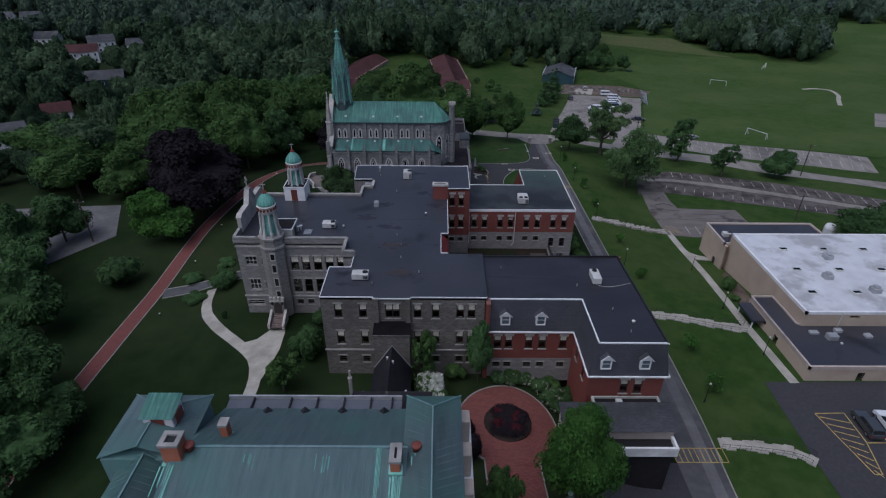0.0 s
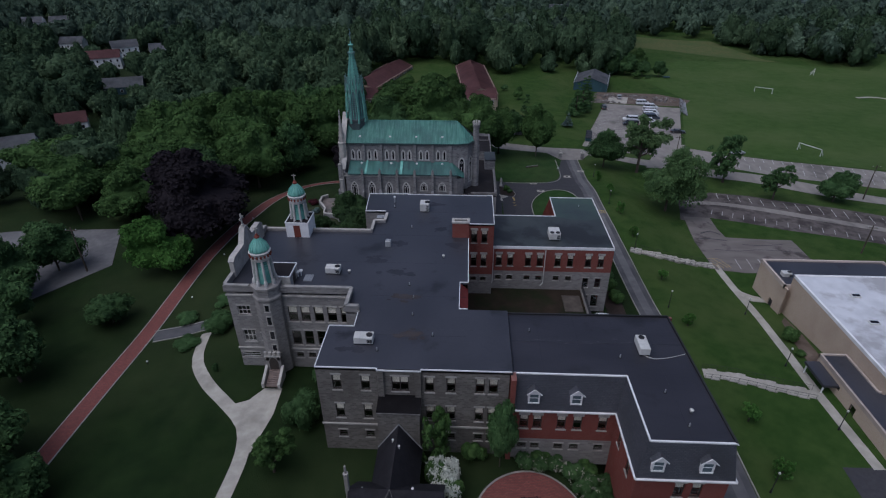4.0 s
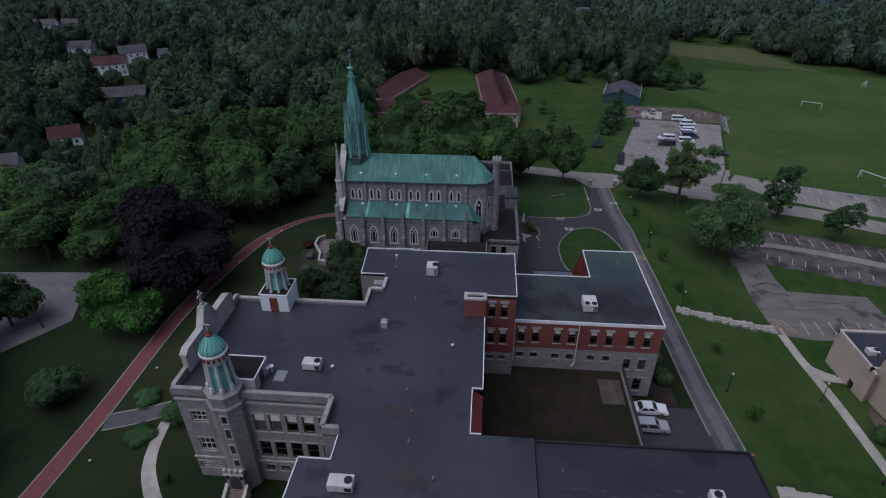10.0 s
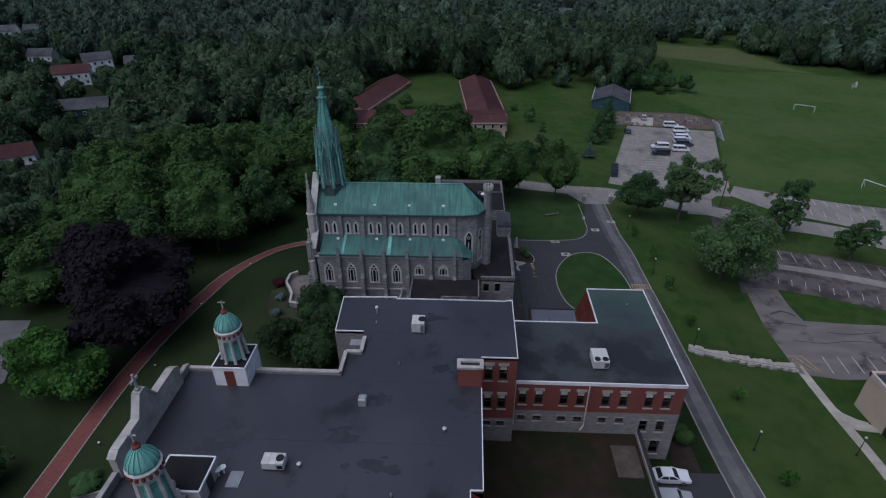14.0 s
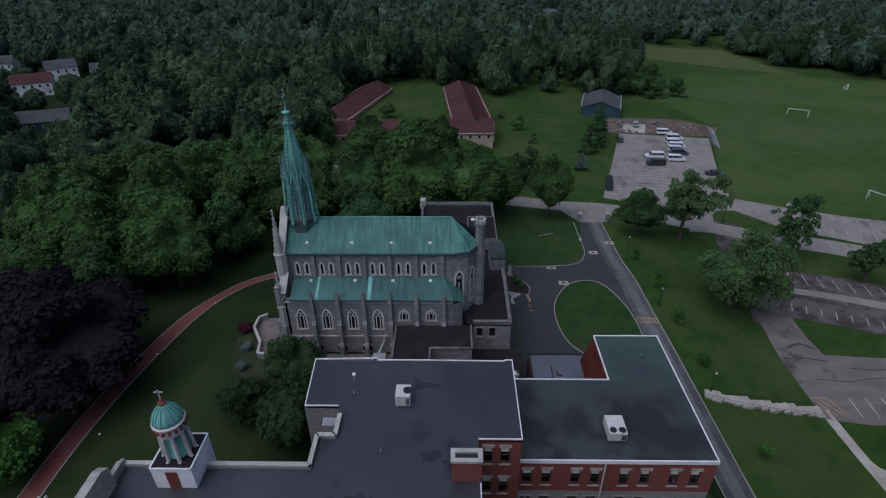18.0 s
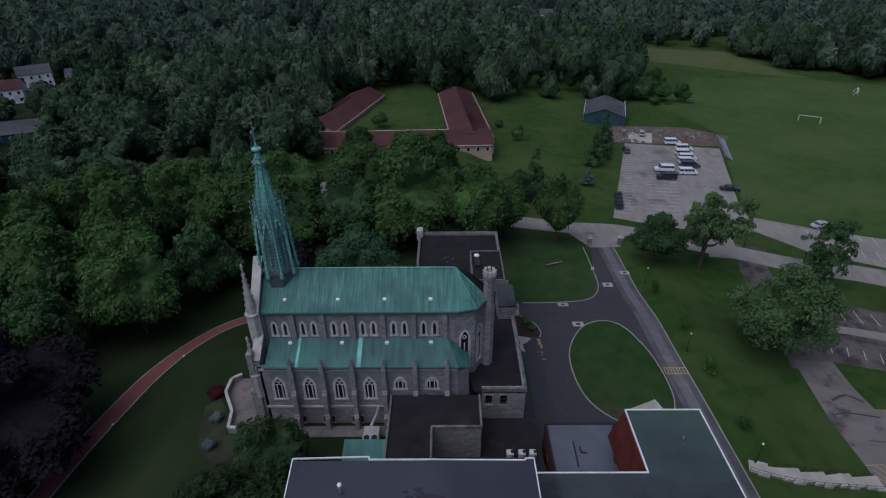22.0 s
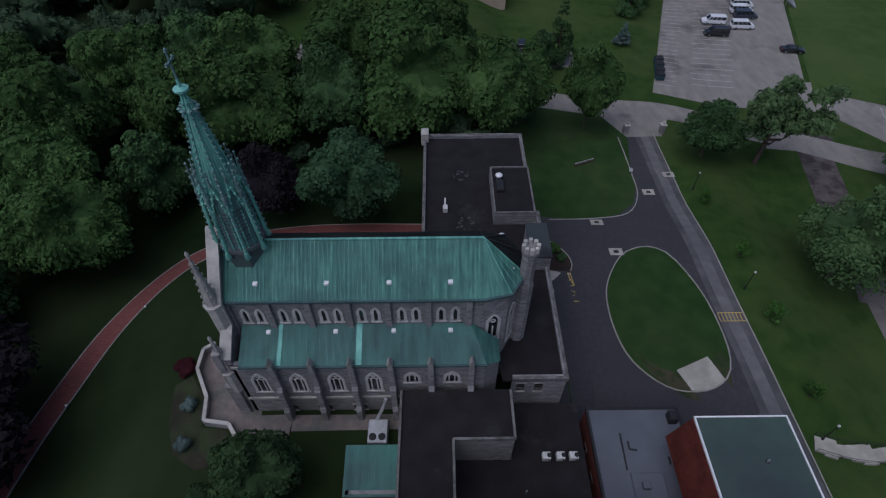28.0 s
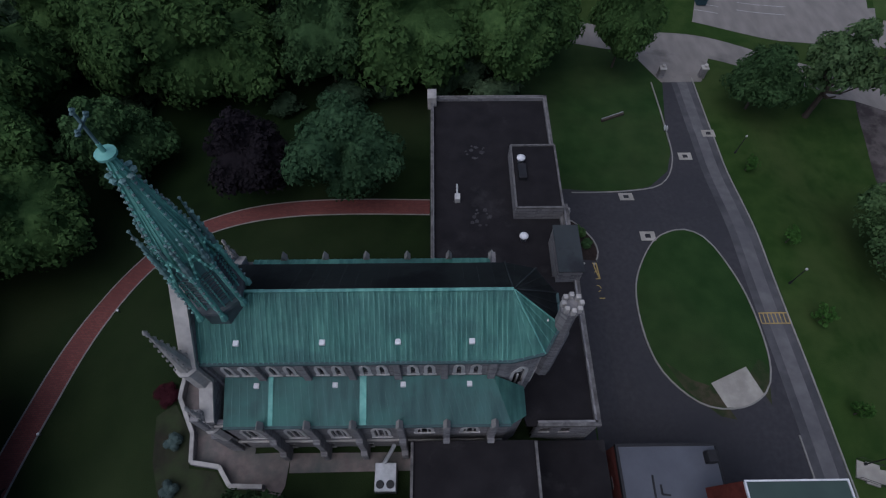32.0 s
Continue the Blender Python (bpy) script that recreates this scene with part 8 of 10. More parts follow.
def flower_bush(x, y, h, r, count, label, petals):
    """A leafy shrub set with pale flower heads."""
    t = tree(x, y, h, r, LEAF_DARK if count < 200 else LEAF, "bush", 2200, "flowering_shrub", label, trunk=False, size=0.055)
    lb = lobes_for(np.random.default_rng(count), "bush")
    lb[:, 2] *= 1.1
    rng = np.random.default_rng(int(x * 31 + y) % 97)
    heads = cards(rng, count, 1.0, lb, 0.3, 0.05).mean(1)
    heads = heads[heads[:, 2] > 0.35]
    tri = (heads[:, None, None, :] + rng.normal(size=(len(heads), 9, 1, 3)) * 0.045 + rng.normal(size=(len(heads), 9, 3, 3)) * 0.045).reshape(-1, 3, 3)
    me = leaf_mesh("blossom", tri / np.array([1, 1, 1.1]), np.zeros((0, 3)), np.zeros((0, 3), int), petals)
    part("blossom", me, None, t, "clustered pale flower heads", m=Matrix.Translation((x, y, ground(x, y))) @ Matrix.Diagonal((r, r, h, 1)))


DULLBLOSSOM = leaf("cream_flower_heads", (0.3, 0.3, 0.24), (0.42, 0.4, 0.33))
flower_bush(-1.6, 53.2, 4.0, 1.9, 420, "white blossoming bush beside the passage", BLOSSOM)
flower_bush(-0.4, 51.2, 3.2, 1.4, 300, "low white blossoming bush beside the passage", BLOSSOM)
for x, y, h, r in ((7.9, 56.1, 1.5, 1.2), (9.7, 56.0, 1.6, 1.3), (11.6, 56.1, 1.5, 1.3), (13.4, 55.6, 1.7, 1.4), (14.3, 53.9, 1.8, 1.4), (15.8, 54.6, 2.0, 1.5), (15.6, 52.6, 1.9, 1.4)):
    flower_bush(x, y, h, r, 40, "hydrangea with cream flower heads along the brick wall", DULLBLOSSOM)

HOUSES = [(-187, 297, 15, 9, 25, REDROOF, SIDING), (-192, 325, 13, 8, 35, GREYROOF, SIDING), (-176, 331, 9, 7, 20, GREYROOF, SIDING), (-152, 251, 17, 9, 20, GREYROOF, BLUEWALL), (-141, 199, 9, 6, 30, REDROOF, SIDING),
          (-307, 412, 13, 10, 20, GREYROOF, SIDING), (-290, 417, 13, 10, 25, GREYROOF, SIDING), (-228, 335, 12, 8, 10, GREYROOF, SIDING), (-133, 161, 12, 9, 30, GREYROOF, SIDING), (70.6, 514.9, 14, 9, 0, GREYROOF, SIDING), (21.1, 563, 14, 9, 20, GREYROOF, SIDING)]


def before_house(x, y, q):
    """How far a spot lies before a house, on the side that looks to the school, or none."""
    d = Vector((0 - q[0], 20 - q[1])).normalized()
    v = Vector((x - q[0], y - q[1]))
    return v.dot(d) if -4 < v.dot(d) < 75 and abs(v.x * d.y - v.y * d.x) < 9.5 else None


def open_to_south(x, y, q):
    """Whether a spot lies in the garden or on the street before a house."""
    k = before_house(x, y, q)
    return (Vector((x, y)) - Vector(q[:2])).length < 11 or k is not None and k < 18


def tree_cap(x, y):
    """How high a tree may grow: those on the slope below the houses are young and low."""
    return min([5.0 + 0.12 * k for k in (before_house(x, y, q) for q in HOUSES) if k is not None], default=99)


WOOD_EDGE = [(105, 416), (116, 424), (150, 424), (164, 412), (170, 376), (180, 360), (197, 360), (203, 335), (226, 335), (254, 371), (264, 420), (312, 508), (345, 492), (420, 472)]


def wooded(x, y):
    """Whether the woods cover this spot."""
    if any(open_to_south(x, y, q) for q in HOUSES):
        return False
    if x < -50 and -30 < y < 122:
        return x < -88 and not (84 < y < 116 and x > -145)
    if y < 122:
        return x > 118 and y < 108
    if x < -46 and y < 205:
        return x < -88
    if x < 10 and 160 < y < 205:
        return x < -52
    if -50 < x < 60 and y < 296:
        return -64 < x < -46 and y > 205
    if x <= 105:
        return y > 300 and x < 84 + (y - 312) * 0.19 or x < -50
    # the wood's edge round the fields
    for (xa, ya), (xb, yb) in zip(WOOD_EDGE[:-1], WOOD_EDGE[1:]):
        if xa <= x < xb:
            return y > ya + (yb - ya) * (x - xa) / (xb - xa)
    return y > 470


def wood(name, x0, x1, y0, y1, step, n, size, sub, label, tall=(13, 21), leaves=None, loose_turn=0.45, where=None):
    """One mass of woodland, tree by tree on a loose grid: leafy crown shells under loose leaf clumps."""
    rng = np.random.default_rng(int(abs(x0) * 7 + abs(y0)))
    kinds = []
    for s in range(12):
        lb = lobes_for(np.random.default_rng(s + 9), "dome")
        lb[:, 2] *= 1.5
        # the last four serve as the low growth between the trees
        few = s >= 8
        sv, st = shell(sub - few, lb, 0.88)
        flat = np.array([1, 1, 1.5])
        kinds.append((cards(np.random.default_rng(s), n // 3 if few else n, size * (1.6 if few else 1), lb, loose_turn, 0.2) / flat, sv / flat, st))
    loose, verts, tris, tone_q, tone_t, base = [], [], [], [], [], 0
    where = where or wooded

    def stand(px, py, h, r, which):
        nonlocal base
        cap = tree_cap(px, py)
        if h > cap:
            r, h = r * max(0.5, cap / h), cap
        a, b, g = rng.random() * 6.28, 0.82 + 0.36 * rng.random(), ground(px, py)
        q, sv, st = kinds[which]
        m = np.array([[math.cos(a) * r * b, math.sin(a) * r * b, 0], [-math.sin(a) * r / b, math.cos(a) * r / b, 0], [rng.normal() * 0.9, rng.normal() * 0.9, h]])
        g, h = g - 0.16 * h, 1.12 * h
        m[2, 2] = h
        loose.append(q @ m + (px, py, g))
        verts.append(sv @ m + (px, py, g))
        tris.append(st + base)
        base += len(sv)
        k = min(1.0, max(0.0, 0.5 + 0.24 * rng.normal()))
        tone_q.append(np.full(len(q), k, np.float32))
        tone_t.append(np.full(len(st), k, np.float32))

    y = y0
    while y < y1:
        x = x0
        while x < x1:
            px, py = x + rng.normal() * step * 0.33, y + rng.normal() * step * 0.33
            # only what lies in the wide fan ahead
            if abs(px) < 60 + (py + 10) * 0.95:
                u = rng.random()
                if where(px, py):
                    stand(px, py, tall[0] + (tall[1] - tall[0]) * (0.25 * rng.random() + 0.75 * u), step * (0.46 + 0.16 * rng.random() + 0.2 * u), rng.integers(8))
                px, py = px + step * (0.5 + 0.1 * rng.normal()), py + step * (0.5 + 0.1 * rng.normal())
                if y < 400 and where(px, py):
                    stand(px, py, tall[0] * (0.5 + 0.4 * rng.random()), step * (0.3 + 0.16 * rng.random()), 8 + rng.integers(4))
            x += step
        y += step
    me = leaf_mesh(name, np.concatenate(loose), np.concatenate(verts), np.concatenate(tris), leaves or LEAF_FAR)
    me.attributes.new("tone", "FLOAT", "FACE").data.foreach_set("value", np.concatenate(tone_q + tone_t))
    solo(name, me, None, label, "woodland", "stuff")


wood("west_wood", -160, -40, -30, 205, 12.5, 4200, 0.036, 4, "dense green woodland west of the campus", (13, 19))
wood("town_wood", -340, -40, 205, 345, 13, 1300, 0.066, 4, "dense green trees round scattered houses", (12, 21))
wood("north_wood", -50, 300, 200, 400, 13, 1300, 0.066, 4, "dense dark green woodland behind the fields", (16, 26))


def shaded(x, y):
    """Whether undergrowth fills the ground between the great trees."""
    if -88 < x < -50:
        return 126 < y < 205 and x < -56 - 0.12 * (y - 126)
    return -50 <= x < 4 and 164 < y < 190 - 0.29 * (x + 20)


wood("undergrowth", -90, 6, 124, 205, 8, 700, 0.07, 3, "shady undergrowth between the great trees", (4, 8), None, 0.5, shaded)
wood("far_wood", -420, 470, 345, 520, 14.5, 560, 0.095, 3, "far dark green woodland", (14, 25), LEAF_HAZE_PALE, 0.3)
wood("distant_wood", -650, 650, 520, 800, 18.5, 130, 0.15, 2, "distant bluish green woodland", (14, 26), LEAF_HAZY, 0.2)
# ---- the old copper-roofed house in front ----
house = thing("copper_roofed_house", "old house under a low grey-green copper roof", "house", (-12, 30, 7), shift=(0.35, -1.0, 0.5))
bm = bmesh.new()
prism(bm, [(-28, 10), (1.6, 10), (1.6, 37.2), (-28, 37.2)], 6, 20.0)
part("house_wall", bm, STONE, house)
RY, RZH, NY, NZ = 30.1, 25.6, 37.7, 21.6
slope(house, [(-3.4, NY, NZ), (-20.4, NY, NZ), (-20.4, RY, RZH), (-3.4, RY, RZH)], COPPER_OLD, 34, label="grey-green copper slope with faint seams", rib=0.025, out=0.02)
slope(house, [(-21, 9, 21), (-3.0, 9, 21), (-3.0, RY, RZH), (-21, RY, RZH)], COPPER_OLD, 40, label="grey-green copper slope with standing seams", rib=0.03, out=0.035)
bm = bmesh.new()
bar(bm, (-21, RY, RZH + 0.04), (-3, RY, RZH + 0.04), 0.2, 0.1)
part("ridge_cap", bm, COPPER_OLD, house)
# pale gutter walk along the far eaves
bm = bmesh.new()
box(bm, -20.4, NY - 0.1, NZ - 0.5, -4.1, NY + 1.3, NZ - 0.15)
gut = part("gutter_walk", bm, BLUEROOF, house, "pale grey lead gutter walk")
for x in (-18, -14.5, -12, -9.5, -7, -5):
    bm = bmesh.new()
    box(bm, x - 0.06, NY, NZ - 0.15, x + 0.06, NY + 1.3, NZ + 0.15)
    part("gutter_rib", bm, BLACK, gut)
bm = bmesh.new()
bar(bm, (-20.4, NY + 1.35, NZ + 0.02), (-4.1, NY + 1.35, NZ + 0.02), 0.16, 0.5)
part("gutter_edge", bm, METAL, gut)
for x in (-16.2, -12.8, -9.4, -5.6):
    bm = bmesh.new()
    face(bm, [(x - 0.5, NY - 0.6, NZ + 0.32), (x + 0.5, NY - 0.6, NZ + 0.32), (x, NY - 1.3, NZ + 0.75)])
    face(bm, [(x - 0.5, NY - 0.6, NZ + 0.32), (x, NY - 1.3, NZ + 0.75), (x, NY - 0.5, NZ + 0.8)])
    face(bm, [(x + 0.5, NY - 0.6, NZ + 0.32), (x, NY - 0.5, NZ + 0.8), (x, NY - 1.3, NZ + 0.75)])
    part("snow_guard", bm, BLACK, house)
# hipped end wings
for x0, x1, xr, y1, y0, ez, rz, ry in ((-3.4, 1.3, -1.1, 36.1, 8, 24.9, 26.3, 33.6), (-27.1, -20.4, -23.6, 36.5, 29.8, 24.5, 25.9, 33.6), (-26.0, -20.6, -23.3, 30.2, 8, 22.9, 25.0, 29.9)):
    for q in ([(x0, y0, ez), (x0, y1, ez), (xr, ry, rz), (xr, y0, rz)], [(x1, y1, ez), (x1, y0, ez), (xr, y0, rz), (xr, ry, rz)]):
        slope(house, [q[1], q[0], q[3], q[2]] if q[0][0] == x0 else q if False else [q[1], q[0], q[3], q[2]], COPPER_OLD, 40, "wing_slope", "grey-green copper wing slope", 0.025, 0.02)
    bm = bmesh.new()
    face(bm, [(x1, y1, ez), (x0, y1, ez), (xr, ry, rz)])
    bmesh.ops.solidify(bm, geom=bm.faces[:], thickness=0.1)
    part("wing_hip", bm, COPPER_OLD, house)
    bm = bmesh.new()
    for c in ((x0, y1), (x1, y1)):
        bar(bm, (*c, ez + 0.04), (xr, ry, rz + 0.04), 0.12)
    bar(bm, (xr, ry, rz + 0.04), (xr, y0, rz + 0.04), 0.12)
    part("hip_roll", bm, COPPER_OLD, house)
    bm = bmesh.new()
    prism(bm, [(x0 + 0.3, y0), (x1 - 0.3, y0), (x1 - 0.3, y1 - 0.3), (x0 + 0.3, y1 - 0.3)], 18, ez - 0.05)
    part("wing_wall", bm, COPPER_OLD if x0 < -10 else BEIGE, house)
# lower eaves with small dormers along the side
bm = bmesh.new()
box(bm, 1.3, 10, 20.2, 2.3, 38, 20.5)
part("side_cornice", bm, WHITE, house, "pale side cornice")
for y in (35.5, 32.0, 28.5):
    bm = bmesh.new()
    bevelled(bm, 1.1, y - 0.7, 20.5, 2.1, y + 0.7, 23.2, 0.1)
    part("side_dormer", bm, BEIGE, house, "beige side dormer")


def stack(x, y, z0, z1, w, d, parent):
    bm = bmesh.new()
    bevelled(bm, x - w / 2, y - d / 2, z0, x + w / 2, y + d / 2, z1, 0.03)
    t = part("chimney", bm, CHIMBRICK, parent, "orange brick chimney")
    bm = bmesh.new()
    for q in ((-w / 2 - 0.08, -d / 2 - 0.08, w / 2 + 0.08, -d / 2 + 0.28), (-w / 2 - 0.08, d / 2 - 0.28, w / 2 + 0.08, d / 2 + 0.08), (-w / 2 - 0.08, -d / 2 + 0.28, -w / 2 + 0.28, d / 2 - 0.28), (w / 2 - 0.28, -d / 2 + 0.28, w / 2 + 0.08, d / 2 - 0.28)):
        box(bm, x + q[0], y + q[1], z1, x + q[2], y + q[3], z1 + 0.22)
    part("chimney_cap", bm, COPING, t)
    bm = bmesh.new()
    box(bm, x - w / 2 + 0.28, y - d / 2 + 0.28, z1 - 0.2, x + w / 2 - 0.28, y + d / 2 - 0.28, z1 + 0.03)
    part("flue", bm, BLACK, t)
    bm = bmesh.new()
    box(bm, x - w / 2 - 0.15, y - d / 2 - 0.2, z0 + 0.4, x + w / 2 + 0.15, y + d / 2 + 0.1, z0 + 0.52)
    part("flashing", bm, COPPER_BRIGHT, t)


CHIMBRICK = masonry("orange_brickwork", (0.38, 0.115, 0.055), (0.45, 0.145, 0.075), (0.38, 0.2, 0.14), 0.23, 0.085, gap=0.01, c=(0.3, 0.09, 0.05))
stack(-20.6, 29.6, 24.6, 26.9, 1.35, 1.3, house)
stack(-17.8, 32.2, 23.8, 25.8, 0.6, 0.75, house)
stack(-3.8, 28.9, 24.8, 26.3, 0.75, 1.6, house)
for x, y in ((-19.6, 29.9), (-2.3, 29.9)):
    bm = bmesh.new()
    lathe(bm, x, y, [(0.28, 25.0), (0.28, 25.9), (0.4, 26.0), (0.4, 26.15), (0.3, 26.2)], 12)
    part("roof_ventilator", bm, DOORRED, house, "dull red round ventilator", smooth=True)
bm = bmesh.new()
bevelled(bm, -24.3, 32.3, 24.8, -21.9, 34.2, 26.3, 0.05)
cup = part("roof_cabin", bm, WHITE, house, "white louvred cabin on the roof")
bm = bmesh.new()
box(bm, -23.6, 32.23, 25.1, -22.6, 32.32, 26.2)
box(bm, -21.75, 32.6, 25.3, -21.66, 33.7, 26.3)
part("louvre", bm, DOORRED, cup)
slope(cup, [(-24.5, 32.1, 26.3), (-21.7, 32.1, 26.3), (-21.7, 34.4, 26.9), (-24.5, 34.4, 26.9)], COPPER, 8, "cabin_roof", "bright verdigris sheet roof")
for x, y0, y1 in ((-5.3, 24, 36.5), (-4.0, 20, 29), (-2.4, 24, 30)):
    for k in range(4):
        bm = bmesh.new()
        xx = x + 0.1 * k
        z = lambda y: RZH - abs(y - RY) * ((RZH - 21) / 21.3 if y < RY else (RZH - NZ) / 8.1) + 0.06
        bar(bm, (xx, y0 + k, z(y0 + k)), (xx, min(RY, y1), z(min(RY, y1))), 0.05, 0.02)
        part("verdigris_streak", bm, COPPER_BRIGHT, house, "bright verdigris streak")
rnd = random.Random(8)
for x, y, n, spread, long in ((-20.6, 28.8, 9, 1.7, 3.4), (-3.8, 27.9, 10, 1.0, 3.6), (-2.3, 29.4, 6, 0.7, 2.4), (-15.0, 29.6, 5, 1.0, 1.6), (-9.5, 29.6, 5, 1.4, 1.5)):
    for k in range(n):
        bm = bmesh.new()
        xx, y0 = x + spread * (rnd.random() - 0.5), y - 0.3 * rnd.random()
        y1 = y0 - long * (0.3 + 0.7 * rnd.random())
        z = lambda v: RZH - abs(v - RY) * (RZH - 21) / 21.3 + 0.06
        bar(bm, (xx, y0, z(y0)), (xx + 0.1 * (rnd.random() - 0.5), y1, z(y1)), 0.03 + 0.06 * rnd.random(), 0.015)
        part("verdigris_streak", bm, COPPER_BRIGHT, house, "bright verdigris streak")

# ---- garden shed and carport ----
shed = thing("garden_shed", "long shed with grey slate roof beside the drive", "shed", (20, 46, 4), shift=(0.8, -0.4, 0), size=1.02)
bm = bmesh.new()
prism(bm, [(13.6, 44.8), (26.2, 44.8), (26.2, 47.4), (13.6, 47.4)], 0, 10.6)
part("shed_wall", bm, BEIGE, shed)
bm = bmesh.new()
face(bm, [(13.3, 44.3, 10.6), (26.4, 44.3, 10.6), (26.4, 47.6, 11.9), (13.3, 47.6, 11.9)])
bmesh.ops.solidify(bm, geom=bm.faces[:], thickness=0.15)
part("roof_slope", bm, SHINGLE, shed, "grey shingle roof")
bm = bmesh.new()
prism(bm, [(17.6, 47.45), (25.4, 47.45), (25.4, 49.0), (17.6, 49.0)], 0, 11.1)
part("rear_room", bm, BRICK, shed, "low brick room behind the shed")
bm = bmesh.new()
prism(bm, [(17.7, 47.5), (25.3, 47.5), (25.3, 48.9), (17.7, 48.9)], 11.1, 11.16)
part("rear_roof", bm, TARROOF, shed, "black flat roof")
for q in ((17.5, 47.45, 17.75, 49.05), (25.25, 47.45, 25.5, 49.05), (17.75, 48.85, 25.25, 49.05)):
    bm = bmesh.new()
    box(bm, q[0], q[1], 11.0, q[2], q[3], 11.4)
    part("roof_edge", bm, LIMESTONE, shed)
bm = bmesh.new()
bevelled(bm, 20.2, 47.8, 11.15, 20.9, 48.4, 11.7, 0.05)
part("roof_unit", bm, ACWHITE, shed)
bm = bmesh.new()
box(bm, 14.2, 43.0, 8.1, 26.3, 43.3, 9.4)
box(bm, 26.0, 43.3, 8.1, 26.3, 44.8, 9.4)
part("loggia_wall", bm, SIDING, shed, "pale boarded balcony front")
bm = bmesh.new()
box(bm, 14.3, 43.3, 8.6, 26.0, 44.8, 8.9)
part("loggia_floor", bm, BLACK, shed)
# dark block fills the carport opening, its shade put into the colour
bm = bmesh.new()
box(bm, 14.4, 43.5, 0.5, 26.1, 44.79, 8.6)
part("carport_wall", bm, TARROOF, shed, "dark carport front")

# ---- the gym ----
gym = thing("gymnasium", "tan brick gym with white membrane roof", "building", (72, 84, 0), shift=(2.9, 0.1, 0.2), size=1.04)
for a, b, z0, z1, holes in (((57.3, 97.5), (57.3, 72.2), -3, 6.37, []), ((57.3, 72.2), (105, 72.2), -3, 6.37, [(8, 5.2, 1.6, 0.5)]), ((105, 72.2), (105, 97.5), -3, 6.37, []), ((105, 97.5), (57.3, 97.5), -3, 6.37, [])):
    wall(gym, a, b, z0, z1, TANBRICK, holes)
flat_roof(gym, [(57.3, 72.2), (105, 72.2), (105, 97.5), (57.3, 97.5)], 6.4, WHITEROOF, "white membrane roof with grey stains", WHITE, 0.12, 0.3)
for k in range(5):
    for y in (77.5, 84.5, 91.5):
        x = 62.5 + k * 7.5 + (y - 84) * 0.2
        bm = bmesh.new()
        bevelled(bm, x - 0.75, y - 0.45, 6.3, x + 0.75, y + 0.45, 6.65, 0.06)
        t = part("skylight", bm, ACWHITE, gym, "low framed skylight")
        bm = bmesh.new()
        box(bm, x - 0.6, y - 0.32, 6.64, x + 0.6, y + 0.32, 6.68)
        part("pane", bm, LEADED, t)
for x, y in ((66.5, 82), (70.5, 88.5), (72, 78)):
    bm = bmesh.new()
    bevelled(bm, x - 0.7, y - 0.7, 6.4, x + 0.7, y + 0.7, 7.2, 0.08)
    lathe(bm, x, y, [(0.5, 7.2), (0.55, 7.5), (0.2, 7.6)], 10)
    part("roof_unit", bm, METAL, gym)
bm = bmesh.new()
bar(bm, (63, 72.05, 6.3), (63, 72.05, 3.6), 0.12)
part("downpipe", bm, ACWHITE, gym)
north = thing("gym_north_wing", "low pale brick wing with black flat roof", "building", (67, 102, -2), shift=(2.6, 0.6, 0), size=1.04)
for a, b, holes in (((56.4, 106.3), (56.4, 96.6), [(6.4, -2.3, 1.2, 2.2)]), ((78.5, 106.3), (56.4, 106.3), []), ((78.5, 97.5), (78.5, 106.3), [])):
    wall(north, a, b, -5, 4.17, TANBRICK, holes)
bm = bmesh.new()
box(bm, 56.55, 99.35, -2.35, 56.62, 100.5, -0.1)
part("door", bm, BLACK, north, "dark glazed door")
flat_roof(north, [(56.4, 97.6), (78.5, 97.6), (78.5, 106.3), (56.4, 106.3)], 4.2, ROOFING, "black flat roof", BEIGE, 0.3, 0.3)
for x in (66.5, 69.8, 73.2):
    bm = bmesh.new()
    bevelled(bm, x - 0.65, 100.1, 4.15, x + 0.65, 101.0, 4.5, 0.06)
    part("skylight", bm, WHITE, north, "white roof light")
south = thing("gym_south_wing", "low tan brick wing with dark roof", "building", (62, 67, 0), shift=(2.3, 0.1, 0), size=1.04)
for a, b, holes in (((53.4, 79.5), (53.4, 62.0), [(9, 0.5, 1.2, 2.2), (5, 2.2, 1.6, 0.7)]), ((53.4, 62.0), (95, 62.0), [(8, 0.8, 1.1, 2.1)]), ((95, 62), (95, 71.8), []), ((57.3, 79.5), (53.4, 79.5), [])):
    wall(south, a, b, -3, 3.87, TANBRICK, holes)
    for u, z, w, h in holes:
        sash(south, a, b, u, z, w, h, None)
flat_roof(south, [(53.4, 62.0), (95, 62), (95, 72.1), (57.2, 72.1), (57.2, 79.5), (53.4, 79.5)], 3.9, ROOFING, "dark grey flat roof", BEIGE, 0.2, 0.25)
bm = bmesh.new()
box(bm, 51.3, 74.0, 2.6, 53.6, 79.0, 3.0)
can = part("canopy", bm, ROOFING, south, "dark flat entrance canopy")
bm = bmesh.new()
for y in (74.3, 78.7):
    bar(bm, (51.6, y, 0), (51.6, y, 2.7), 0.15)
part("canopy_post", bm, WHITE, can)
